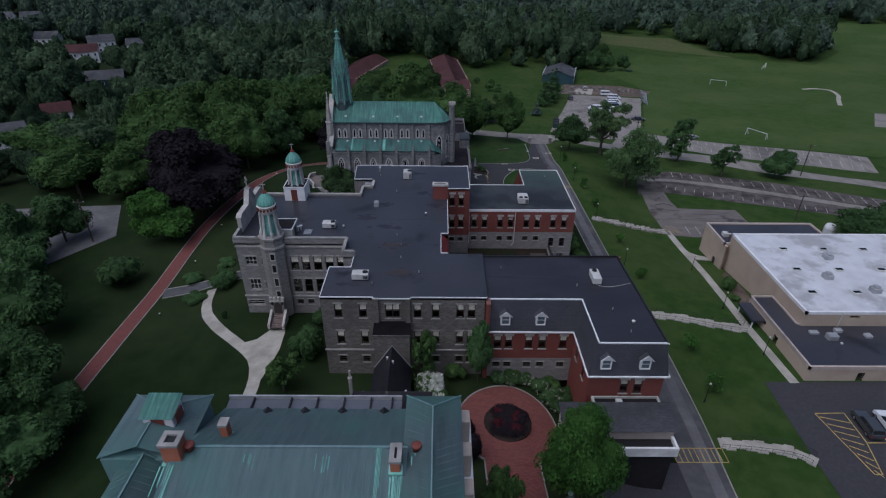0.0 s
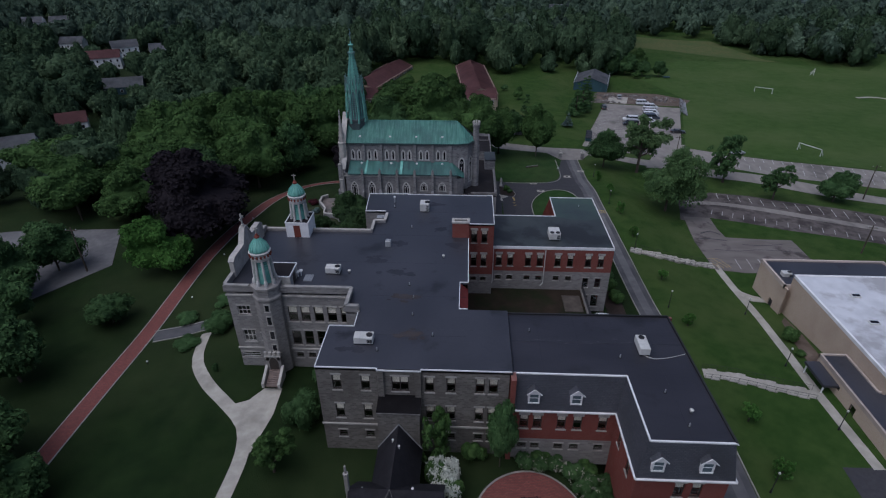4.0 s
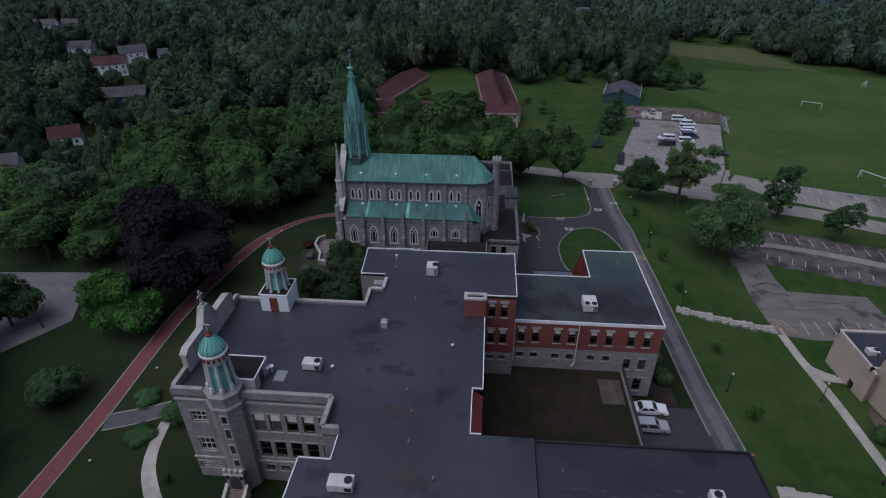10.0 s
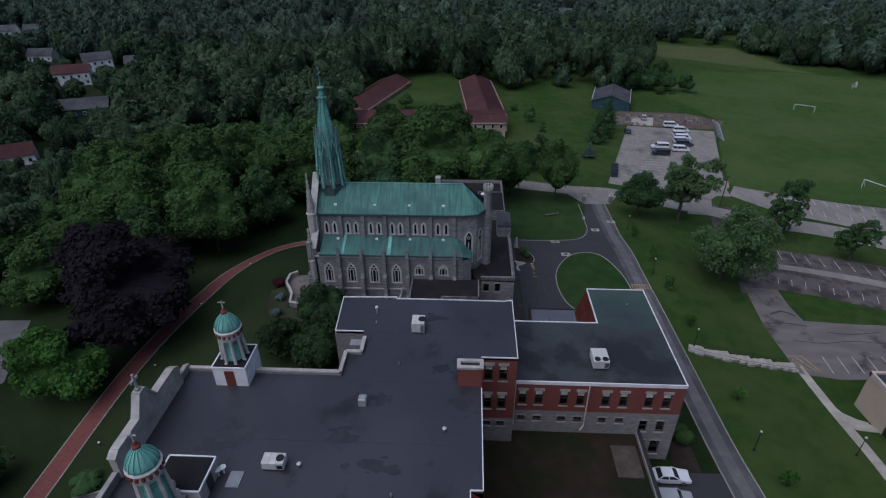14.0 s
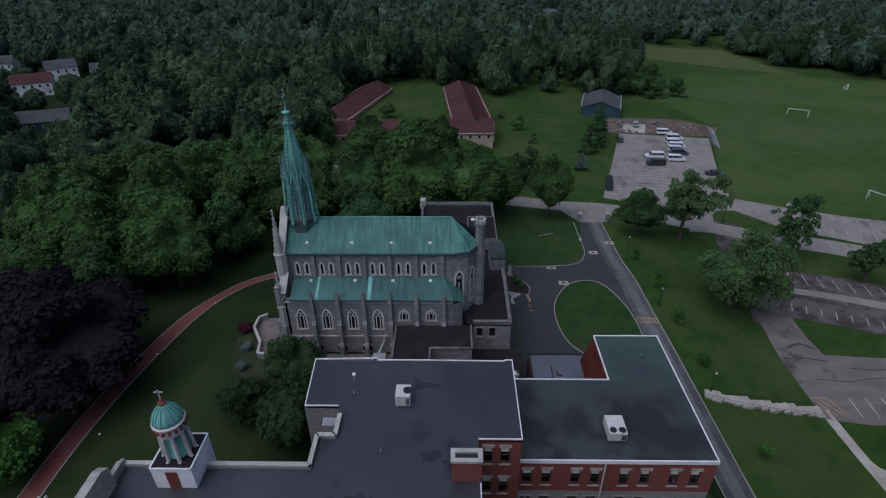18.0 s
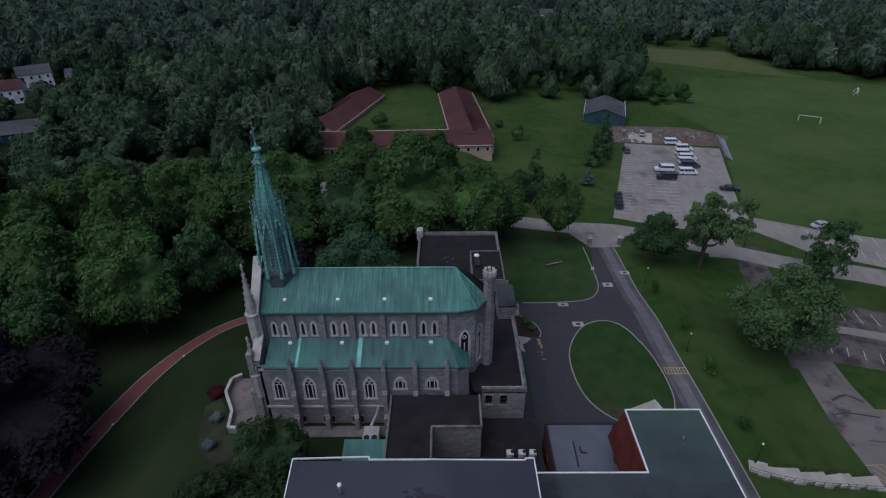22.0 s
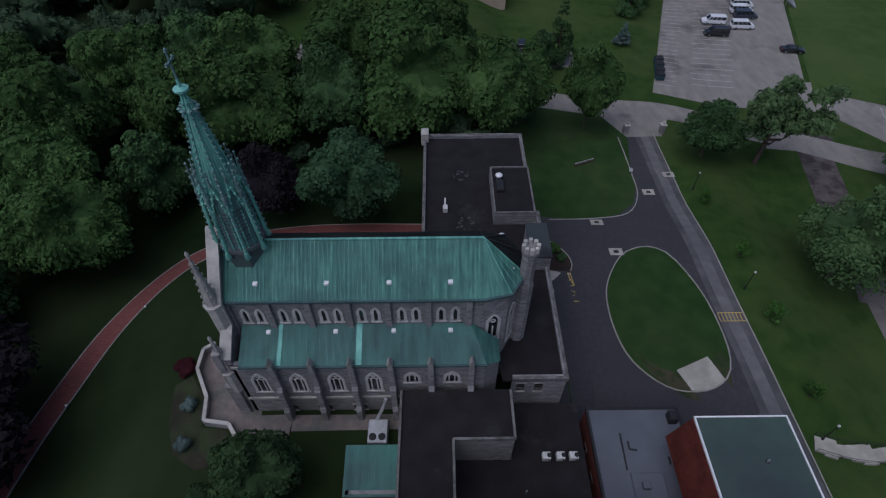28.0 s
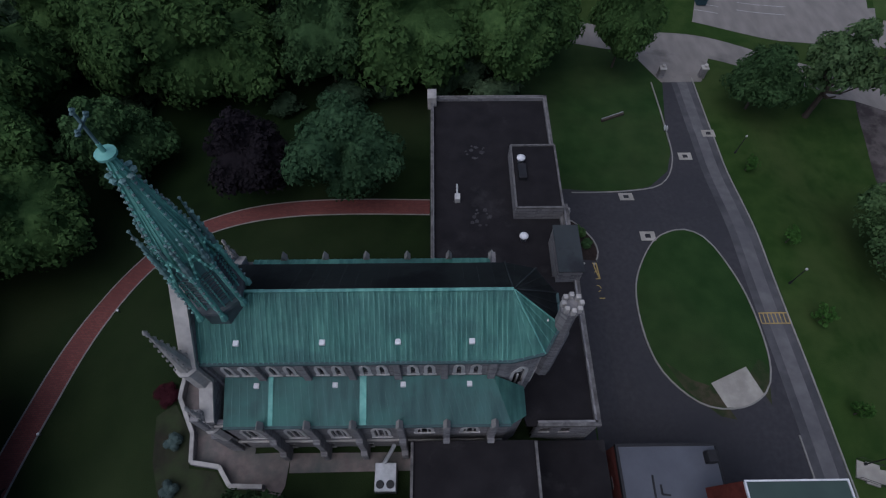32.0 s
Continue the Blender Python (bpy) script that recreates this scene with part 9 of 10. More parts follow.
for x, y, w, d, h in ((60.5, 68.5, 1.6, 1.1, 0.8), (62.5, 70.2, 1.2, 0.8, 0.5), (58.5, 69.8, 1.4, 0.8, 0.35), (66.5, 69, 1.0, 1.0, 0.4)):
    bm = bmesh.new()
    bevelled(bm, x - w / 2, y - d / 2, 3.9, x + w / 2, y + d / 2, 3.9 + h, 0.08)
    part("roof_unit", bm, METAL, south)


# ---- far houses ----
def cottage(name, x, y, w, d, turn, roof, walls, h=3.0, rise=2.6, label="", z=None):
    z = ground(x, y) if z is None else z
    t = thing(name, label or "white house with pitched roof among trees", "house", (x, y, z))
    m = pose(x, y, z, 0, 0, turn)
    bm = bmesh.new()
    prism(bm, [(-w / 2, -d / 2), (w / 2, -d / 2), (w / 2, d / 2), (-w / 2, d / 2)], -3, h)
    for s in (-1, 1):
        f = [(s * w / 2, -d / 2, h), (s * w / 2, d / 2, h), (s * w / 2, 0, h + rise)]
        face(bm, f if s > 0 else list(reversed(f)))
    part("house_wall", bm, walls, t, m=m)
    for s in (-1, 1):
        bm = bmesh.new()
        f = [(-w / 2 - 0.4, s * (d / 2 + 0.4), h - 0.25), (w / 2 + 0.4, s * (d / 2 + 0.4), h - 0.25), (w / 2 + 0.4, 0, h + rise + 0.1), (-w / 2 - 0.4, 0, h + rise + 0.1)]
        face(bm, f if s < 0 else list(reversed(f)))
        bmesh.ops.solidify(bm, geom=bm.faces[:], thickness=0.15)
        part("roof_slope", bm, roof, t, m=m)
    n = max(2, int(w / 3))
    for s in (-1, 1):
        for k in range(n):
            for zz in ([0.35] if h < 2.5 else [0.9] if h < 4 else [0.9, 3.6]):
                wx = -w / 2 + w * (k + 0.5) / n
                bm = bmesh.new()
                box(bm, wx - 0.55, s * d / 2 - 0.08, zz, wx + 0.55, s * d / 2 + 0.08, zz + 1.4)
                win = part("window", bm, WHITE, t, m=m)
                bm = bmesh.new()
                box(bm, wx - 0.42, s * d / 2 - 0.1, zz + 0.12, wx + 0.42, s * d / 2 + 0.1, zz + 1.28)
                part("pane", bm, LEADED, win, m=m)
    return t


for x, y, w, d, turn, roof, walls in HOUSES:
    cottage("house", x, y, w, d, turn, roof, walls, 3.4 if walls is BLUEWALL or w < 10 else 6.0, 3.0)
cottage("low_red_roofed_house", 3.4, 263.2, 54, 14, 95, REDROOF, TANBRICK, 2.2, 2.6, "long low house with dull red roof", -0.3)
cottage("low_red_roofed_house", -39.9, 269.0, 46, 14, 75, REDROOF, TANBRICK, 2.0, 2.6, "long low house with dull red roof", -0.3)
cottage("low_red_roofed_house", -15.6, 237.5, 54, 16, 2, REDROOF, TANBRICK, 2.2, 2.4, "low cross wing with dull red roof", -0.4)
cottage("works_shed", 58.9, 278.9, 19, 15, 75, GREYROOF, BLUEWALL, 4.0, 2.4, "blue-green metal shed with grey roof", -5.4)


# ---- vehicles ----
def car_paint(name, c):
    m = paint(name, c, [v * 1.1 for v in c], 0.5, 0.3, 0.0, 0.4, [v * 0.9 for v in c], spec=0.6)
    m.node_tree.nodes["Principled BSDF"].inputs["Coat Weight"].default_value = 0.6
    return m


CAR = {k: car_paint(k + "_car_paint", v) for k, v in dict(white=(0.72, 0.73, 0.74), silver=(0.35, 0.36, 0.37), black=(0.015, 0.015, 0.018), navy=(0.03, 0.04, 0.06), dark=(0.05, 0.055, 0.06)).items()}
TYRE = paint("black_rubber", (0.015, 0.015, 0.015), (0.022, 0.022, 0.022), 5, 0.9, 0.1)
LAMP_RED = paint("red_lamp_glass", (0.3, 0.02, 0.02), (0.36, 0.03, 0.03), 4, 0.2, 0.0)
CARGLASS = paint("dark_car_glass", (0.02, 0.024, 0.028), (0.03, 0.034, 0.038), 3, 0.06, 0.0, spec=0.8)


def vehicle(kind, colour, x, y, turn, label, z=None):
    """A parked car or van: body, glazed cabin, roof, wheels with rims, lamps, bumpers."""
    L, W, shapes = {"sedan": (5.1, 1.85, ([(-2.55, .35), (-2.55, .8), (-2.3, .95), (-1.5, .98), (1.1, 1.0), (2.4, .85), (2.55, .7), (2.55, .35)], [(-1.55, .97), (-1.0, 1.42), (0.35, 1.45), (1.15, .98)])),
                    "suv": (4.7, 1.85, ([(-2.35, .4), (-2.35, 1.0), (-2.25, 1.1), (1.0, 1.1), (2.2, 1.0), (2.35, .8), (2.35, .4)], [(-2.25, 1.08), (-2.05, 1.72), (0.3, 1.75), (1.05, 1.08)])),
                    "van": (5.6, 2.0, ([(-2.8, .4), (-2.8, 1.2), (-2.78, 1.25), (1.75, 1.25), (2.6, 1.05), (2.8, .8), (2.8, .4)], [(-2.78, 1.23), (-2.7, 2.05), (1.0, 2.1), (1.8, 1.23)]))}[kind]
    z = ground(x, y) + 0.08 if z is None else z
    t = thing("parked_van" if kind == "van" else "parked_car", label, "van" if kind == "van" else "car", (x, y, z))
    m = pose(x, y, z, 0, 0, turn)

    def loft(bm, prof, w0, w1):
        zs = [p[1] for p in prof]
        lo, hi = min(zs), max(zs)
        A, B = [], []
        for px, pz in prof:
            f = (pz - lo) / (hi - lo)
            w = w0 + (w1 - w0) * f
            A.append(bm.verts.new((px, -w / 2, pz))), B.append(bm.verts.new((px, w / 2, pz)))
        n = len(prof)
        bm.faces.new(A), bm.faces.new(list(reversed(B)))
        for i in range(n):
            j = (i + 1) % n
            bm.faces.new((A[j], A[i], B[i], B[j]))
        bmesh.ops.bevel(bm, geom=bm.edges[:], offset=0.06, segments=2, affect="EDGES")
        bmesh.ops.recalc_face_normals(bm, faces=bm.faces[:])
    key = (kind, colour)

    def use(nm, maker, mt):
        return shared((nm, *key), maker, mt)
    body = part("body", use("body", lambda bm: loft(bm, shapes[0], W, W - 0.06), CAR[colour]), None, t, m=m)
    part("cabin_glass", use("cabin_glass", lambda bm: loft(bm, shapes[1], W - 0.12, W - 0.45), CARGLASS), None, body, "dark tinted glazing", m=m)
    tp = [p for p in shapes[1][1:3]]
    part("roof", use("roof", lambda bm: bevelled(bm, tp[0][0] - 0.02, -W / 2 + 0.2, tp[0][1] - 0.06, tp[1][0] + 0.05, W / 2 - 0.2, tp[1][1] + 0.05, 0.06), CAR[colour]), None, body, m=m)

    pr = shapes[1]
    rake = [(pr[0], pr[1]), (pr[3], pr[2])]
    for f in (0.5,) if kind != "van" else (0.3, 0.55, 0.8):
        rake.append(((pr[0][0] + (pr[3][0] - pr[0][0]) * f, pr[0][1]), (pr[1][0] + (pr[2][0] - pr[1][0]) * f, pr[1][1])))
    for sy in (-1, 1):
        for k, (lo, hi) in enumerate(rake):
            part("pillar", shared(("pillar", kind, colour, sy, k), lambda bm: bar(bm, (lo[0], sy * (W / 2 - 0.065), lo[1]), (hi[0], sy * (W / 2 - 0.205), hi[1]), 0.09), CAR[colour]), None, body, m=m)

    def wheel(bm):
        for k in range(14):
            a0, a1 = k * math.pi / 7, (k + 1) * math.pi / 7
            for y0, y1 in ((-0.1, 0.1),):
                p = [(0.34 * math.cos(a), y, 0.34 * math.sin(a)) for a in (a0, a1) for y in (y0, y1)]
                face(bm, [p[0], p[1], p[3], p[2]])
                face(bm, [p[0], p[2], (0, y0, 0)])
                face(bm, [p[3], p[1], (0, y1, 0)])

    def rim(bm):
        rings = [[bm.verts.new((r * math.cos(k * math.pi / 6), y, r * math.sin(k * math.pi / 6))) for k in range(12)] for r, y in ((0.2, -0.105), (0.12, -0.1), (0.12, 0.1), (0.2, 0.105))]
        for p, q in zip(rings[:-1], rings[1:]):
            for k in range(12):
                bm.faces.new((p[k], p[k - 1], q[k - 1], q[k]))
        bm.faces.new(rings[1]), bm.faces.new(list(reversed(rings[2])))
    for sx in (-0.31 * L, 0.31 * L):
        for sy in (-W / 2 + 0.1, W / 2 - 0.1):
            mw = m @ pose(sx, sy, 0.34)
            w = part("wheel", shared(("wheel",), wheel, TYRE), None, t, m=mw)
            part("rim", shared(("rim",), rim, METAL), None, w, "grey metal rim", m=mw)
    for sy in (-1, 1):
        part("headlight", shared(("headlight", kind, sy), lambda bm: bevelled(bm, L / 2 - 0.12, sy * W * 0.36 - 0.2, 0.62, L / 2 + 0.01, sy * W * 0.36 + 0.2, 0.78, 0.02), WHITE), None, t, "pale headlight", m=m)
        part("tail_light", shared(("tail_light", kind, sy), lambda bm: bevelled(bm, -L / 2 - 0.01, sy * W * 0.4 - 0.14, 0.7, -L / 2 + 0.1, sy * W * 0.4 + 0.14, 0.9, 0.02), LAMP_RED), None, t, "red tail light", m=m)
    for sx in (-1, 1):
        part("bumper", shared(("bumper", kind, sx), lambda bm: bevelled(bm, sx * L / 2 - 0.08, -W / 2 + 0.05, 0.35, sx * L / 2 + 0.08, W / 2 - 0.05, 0.55, 0.05), BLACK), None, t, m=m)
    return t


for kind, colour, x, y, turn, label in (
    ("sedan", "white", 24.8, 90, 0, "white four-door car parked in the court"), ("suv", "silver", 24.4, 86.8, 0, "silver estate car parked in the court"),
    ("suv", "dark", 58.7, 52.8, 85, "dark grey car parked beside the yellow bay"), ("suv", "white", 61.8, 52.9, 85, "white pick-up parked beside the yellow bay"),
    ("van", "white", 74.8, 248.4, -3, "white minibus parked in the van row"), ("van", "white", 76.5, 242.4, -3, "white van with blue stripe in the row"), ("van", "white", 74.7, 237.5, -3, "white van in the row"), ("van", "white", 74.3, 233.6, -3, "white van in the row"),
    ("van", "white", 72.8, 230.2, -3, "white van in the row"), ("van", "navy", 72.7, 227.1, -3, "dark blue car behind the vans"), ("van", "white", 63.5, 224.2, 174, "white van parked apart"), ("van", "black", 62, 217.8, 174, "black van parked apart"), ("van", "white", 69.7, 221.4, -4, "white van in the row"),
    ("sedan", "black", 76.8, 209.2, -10, "black car alone on the car park"), ("suv", "silver", 67.1, 258, 80, "pale truck beside the works shed"), ("suv", "dark", 57, 241.6, 85, "brown pick-up at the rubble edge"),
    ("sedan", "silver", 88.8, 187.1, 20, "silver car by the playing field"), ("sedan", "white", 15.3, 204.8, 10, "white car beside the low house"), ("suv", "black", 13.7, 210.5, 80, "black car beside the low house"),
):
    vehicle(kind, colour, x, y, turn, label)
# ---- roof plant ----
def fan_ring(bm, x, y, z, r):
    lathe(bm, x, y, [(r, z), (r, z + 0.08), (r * 0.86, z + 0.08), (r * 0.86, z + 0.02), (r * 0.2, z + 0.02), (r * 0.18, z + 0.06)], 16)


def air_unit(x, y, z, w, d, h, turn, label, fans=1, pad=True):
    """A packaged roof unit: casing, seams, louvred side, fan grilles and skids."""
    t = thing("rooftop_air_unit", label, "air conditioner", (x, y, z), shift=ROOF_AT.get(z, (0, 0, 0)))
    m = pose(x, y, z, 0, 0, turn)
    bm = bmesh.new()
    bevelled(bm, -w / 2, -d / 2, 0.18, w / 2, d / 2, h, 0.05)
    part("casing", bm, ACWHITE, t, m=m)
    bm = bmesh.new()
    for k in range(1, 3):
        box(bm, -w / 2 + w * k / 3 - 0.02, -d / 2 - 0.015, 0.2, -w / 2 + w * k / 3 + 0.02, d / 2 + 0.015, h + 0.012)
    part("panel_seam", bm, METAL, t, m=m)
    for k in range(6):
        bm = bmesh.new()
        box(bm, w / 6 + 0.06, -d / 2 - 0.03, 0.3 + k * (h - 0.5) / 6, w / 2 - 0.08, -d / 2 + 0.01, 0.3 + (k + 0.55) * (h - 0.5) / 6)
        part("louvre", bm, BLACK, t, m=m)
    for k in range(fans):
        bm = bmesh.new()
        fan_ring(bm, w * 0.3 if fans == 1 else w * (0.25 - 0.5 * k), 0 if fans == 1 else -d * 0.32, h, min(d, w) * (0.3 if fans == 1 else 0.19))
        part("fan_grille", bm, BLACK, t, "dark round fan grille", m=m)
    for s in (-1, 1):
        bm = bmesh.new()
        box(bm, -w / 2, s * d * 0.35 - 0.08, 0, w / 2, s * d * 0.35 + 0.08, 0.18)
        part("skid", bm, BLACK, t, m=m)
    return t


R0 = 19.15
air_unit(-11.1, 62.9, R0, 2.2, 1.25, 1.0, 0, "off-white air unit with a fan on the black roof")
air_unit(-17.8, 77.2, R0, 2.0, 1.2, 1.0, 0, "grey-white air unit with a fan on the black roof")
air_unit(-6.6, 96.8, R0, 1.5, 1.7, 1.5, 0, "white air unit near the roof's far edge", 1)
air_unit(20.6, 63.6, 18.75, 2.5, 1.15, 1.05, 90, "long white air unit on the wing roof")
air_unit(15.6, 97.6, 13.45, 1.9, 2.5, 1.3, 0, "white twin-fan air unit on the brick wing", 2)
for x in (4.4, 5.75, 7.0):
    air_unit(x, 110.9, 9.05, 0.8, 0.7, 0.8, 0, "small white condenser in a row on the low roof", 1)
air_unit(60.6, 101.8, 4.2, 1.6, 1.2, 1.0, 0, "white air unit on the gym's north wing")


def vent(x, y, z, kind, label):
    t = thing("roof_vent", label, "roof vent", (x, y, z), shift=ROOF_AT.get(z, (0, 0, 0)))
    bm = bmesh.new()
    if kind == "cap":
        lathe(bm, x, y, [(0.13, z), (0.13, z + 0.26), (0.21, z + 0.28), (0.23, z + 0.36), (0.14, z + 0.46), (0.04, z + 0.5)], 14)
        part("hood", bm, ACWHITE, t, "off-white round hood", smooth=True)
    elif kind == "pipe":
        lathe(bm, x, y, [(0.12, z), (0.12, z + 0.9), (0.2, z + 0.95), (0.2, z + 1.15), (0.05, z + 1.2)], 10)
        part("pipe", bm, WHITE, t, smooth=True)
    elif kind == "box":
        bevelled(bm, x - 0.4, y - 0.4, z, x + 0.4, y + 0.4, z + 0.9, 0.05)
        fan_ring(bm, x, y, z + 0.9, 0.32)
        part("housing", bm, METAL, t)
    else:
        lathe(bm, x, y, [(0.07, z), (0.07, z + 0.45)], 8)
        part("pipe", bm, METAL, t)
    bm = bmesh.new()
    lathe(bm, x, y, [(0.2, z - 0.05), (0.2, z + 0.02), (0.12, z + 0.05)], 12)
    part("flashing", bm, BLACK, t)


for x, y, z, kind, label in ((-2.8, 81.7, R0, "cap", "white round vent hood on the black roof"), (-12.0, 99.5, R0, "pipe", "white flue pipe near the roof's edge"), (-11.8, 97.6, R0, "stub", "short vent pipe on the roof"),
                             (-11.2, 84.8, R0, "box", "square metal fan housing on the roof"), (-9.4, 61.4, R0, "stub", "short vent pipe beside the air unit"), (-15.6, 77.2, R0, "cap", "small white vent beside the air unit"),
                             (-6.0, 68.0, R0, "stub", "short vent pipe on the roof"), (-3.3, 64.2, R0, "stub", "short vent pipe on the roof"), (-8.2, 90.5, R0, "stub", "short vent pipe on the roof"), (-7.0, 74.5, R0, "stub", "short vent pipe on the roof"), (-6.2, 71.6, R0, "stub", "short vent pipe on the roof"),
                             (23.0, 54.2, 18.75, "cap", "white round vent hood on the wing roof"), (21.2, 56.8, 18.75, "stub", "short vent pipe on the wing roof"), (22.2, 52.4, 18.75, "stub", "short vent pipe on the wing roof"), (17.8, 62.0, 18.75, "stub", "short vent pipe on the wing roof"), (8.0, 66.2, 18.75, "stub", "short vent pipe on the wing roof"),
                             (21.8, 109.4, 13.46, "stub", "short vent pipe on the green roof"), (63.5, 67.3, 3.9, "cap", "white vent hood on the gym wing"), (68.5, 80, 6.4, "cap", "white vent hood on the gym roof"), (-0.6, 104.6, 9.05, "cap", "white vent hood on the low roof"), (2.2, 107.8, 9.05, "stub", "short vent pipe on the low roof")):
    vent(x, y, z, kind, label)
# scuffs and old seams on the flat roofs
SCUFF = paint("pale_roof_scuff", (0.075, 0.075, 0.084), (0.105, 0.105, 0.115), 3, 0.8, 0.05, 0.6, (0.045, 0.045, 0.05))
rng = random.Random(31)
for owner, z, xa, xb, y, n, at in ((wing, MR, 6.5, 20.5, 64.6, 16, WING_AT), (school, ROOF, -9, 5.2, 65.3, 12, SCHOOL_AT), (school, ROOF, -2.5, 0.4, 84.5, 6, SCHOOL_AT)):
    for k in range(n):
        x0 = xa + (xb - xa) * (k + 0.6 * rng.random()) / n
        w, d, yy = 0.3 + 0.9 * rng.random(), 0.03 + 0.07 * rng.random(), y + 0.35 * rng.gauss(0, 1) * (2.5 if n == 6 else 0.5)
        bm = bmesh.new()
        face(bm, [(x0, yy, z + 0.004), (x0 + w * 0.6, yy - d, z + 0.004), (x0 + w, yy + d * 0.4, z + 0.004), (x0 + w * 0.5, yy + d, z + 0.004)])
        part("scuff", bm, SCUFF if n != 6 else BLACK, owner, "thin worn scuff on the roofing")
# flat roof hatches and odd gear
for x, y, w, d in ((-20.9, 75.6, 1.2, 1.6), (-13.6, 94.0, 1.4, 1.0)):
    t = thing("roof_grating", "flat grey grating on the black roof", "roof hatch", (x, y, R0), shift=SCHOOL_AT)
    for k in range(6):
        bm = bmesh.new()
        box(bm, x - w / 2 + w * k / 6 + 0.03, y - d / 2, R0, x - w / 2 + w * (k + 1) / 6 - 0.03, y + d / 2, R0 + 0.1)
        part("slat", bm, METAL, t)
t = thing("dish_antenna", "grey dish and horn speakers on the roof", "antenna", (-23.0, 75.8, R0), shift=SCHOOL_AT)
bm = bmesh.new()
for k in range(10):
    a0, a1 = k * math.pi / 5, (k + 1) * math.pi / 5
    face(bm, [(-23.5, 75.6, R0 + 0.35), (-23.5 + 0.55 * math.cos(a0), 75.6 + 0.55 * math.sin(a0), R0 + 0.7), (-23.5 + 0.55 * math.cos(a1), 75.6 + 0.55 * math.sin(a1), R0 + 0.7)])
part("dish", bm, METAL, t)
for s in (0, 1):
    bm = bmesh.new()
    lathe(bm, -22.4 + 0.35 * s, 75.9 + 0.3 * s, [(0.06, R0), (0.08, R0 + 0.4), (0.3, R0 + 0.85)], 10)
    part("horn", bm, WHITE, t)
bm = bmesh.new()
line = smooth_line([(20.8, 61.6), (21.8, 61.0), (23.5, 61.2), (25.6, 61.9)], 0.4)
prev = None
for p in line:
    ring = [bm.verts.new((p.x, p.y + 0.035 * math.cos(a), 19.18 + 0.035 * math.sin(a))) for a in (0.3, 1.9, 3.4, 4.9)]
    if prev:
        for i in range(4):
            bm.faces.new((prev[i], prev[(i + 1) % 4], ring[(i + 1) % 4], ring[i]))
    prev = ring
solo("roof_cable", bm, ACWHITE, "thin pale cable lying across the wing roof", "cable")
# repair seams and puddle stains on the membrane
for k, (x, y, w, d) in enumerate(((-5.6, 64.4, 4.4, 1.9), (-13, 81, 2.4, 1.6), (-8.5, 77.5, 3.0, 1.7), (-9.5, 85.5, 2.2, 1.3), (-1.5, 85.5, 1.5, 1.3), (-5, 99, 2.4, 1.2), (-7.5, 71.5, 3.2, 1.5), (-24, 79, 2.2, 1.2), (-12.5, 61.5, 2.0, 0.8), (-3.5, 90, 1.6, 1.2))):
    rng = random.Random(k)
    bm = bmesh.new()
    for j in range(16):
        cx, cy, r = x + rng.gauss(0, w * 0.28), y + rng.gauss(0, d * 0.28), 0.12 + 0.5 * rng.random() ** 2
        e = 1.3 + rng.random()
        face(bm, [(cx + e * r * (0.55 + 0.6 * rng.random()) * math.cos(a * math.pi / 7), cy + r * (0.55 + 0.6 * rng.random()) * math.sin(a * math.pi / 7), R0 + 0.004 + 0.001 * j) for a in range(14)])
    ob = part("roof_stain", bm, STAIN_BROWN if k in (0, 6) else STAIN, school, "ragged brown worn patch" if k in (0, 6) else "ragged dark puddle stain")
for y in (64.2, 72.0, 80.0, 88.0, 96.0):
    bm = bmesh.new()
    bar(bm, (-15 if y < 70 or y > 95 else -30 if 73 < y < 88.5 else -12, y, R0 + 0.002), (0.5, y, R0 + 0.002), 0.04, 0.012)
    part("membrane_seam", bm, STAIN, school)
for x in (9.0, 13.5, 18.0, 22.0):
    bm = bmesh.new()
    bar(bm, (x, 59.5 if x < 17 else 51, 18.752), (x, 69.2, 18.752), 0.04, 0.012)
    part("membrane_seam", bm, STAIN, wing)
bm = bmesh.new()
bar(bm, (5.9, 64.4, 18.755), (25.3, 64.4, 18.755), 0.14, 0.03)
part("membrane_seam", bm, STAIN, wing)


# ---- lamps, posts and poles ----
def lamp_post(x, y, h=3.4):
    z = ground(x, y)
    t = thing("lamp_post", "thin dark lamp post with a small globe on the lawn", "lamp", (x, y, z), "lamps along the drive")
    bm = bmesh.new()
    lathe(bm, x, y, [(0.14, z - 0.1), (0.14, z + 0.4), (0.06, z + 0.5), (0.05, z + h)], 8)
    part("post", bm, BLACK, t)
    bm = bmesh.new()
    lathe(bm, x, y, [(0.05, z + h), (0.14, z + h + 0.08), (0.16, z + h + 0.2), (0.11, z + h + 0.32), (0.04, z + h + 0.36)], 10)
    part("globe", bm, ACWHITE, t, "pale globe", smooth=True)


for x, y in ((36.2, 157.9), (35.4, 135.6), (36.5, 115.1), (37.5, 95), (38.3, 57.5), (51.5, 80.8), (52.1, 67.7), (-52.9, 111.5), (52.5, 96.7)):
    lamp_post(x, y)
for x, y in ((-46.2, 118.2), (-42.4, 131.4), (-46.8, 103.4), (-47.3, 89.8), (-47, 73.6)):
    z = ground(x, y)
    t = thing("path_light", "small white light beside the brick path", "lamp", (x, y, z), "lights along the brick path")
    bm = bmesh.new()
    lathe(bm, x, y, [(0.06, z), (0.06, z + 0.5)], 6)
    part("stem", bm, BLACK, t)
    bm = bmesh.new()
    lathe(bm, x, y, [(0.13, z + 0.5), (0.15, z + 0.6), (0.04, z + 0.68)], 8)
    part("cap", bm, WHITE, t)
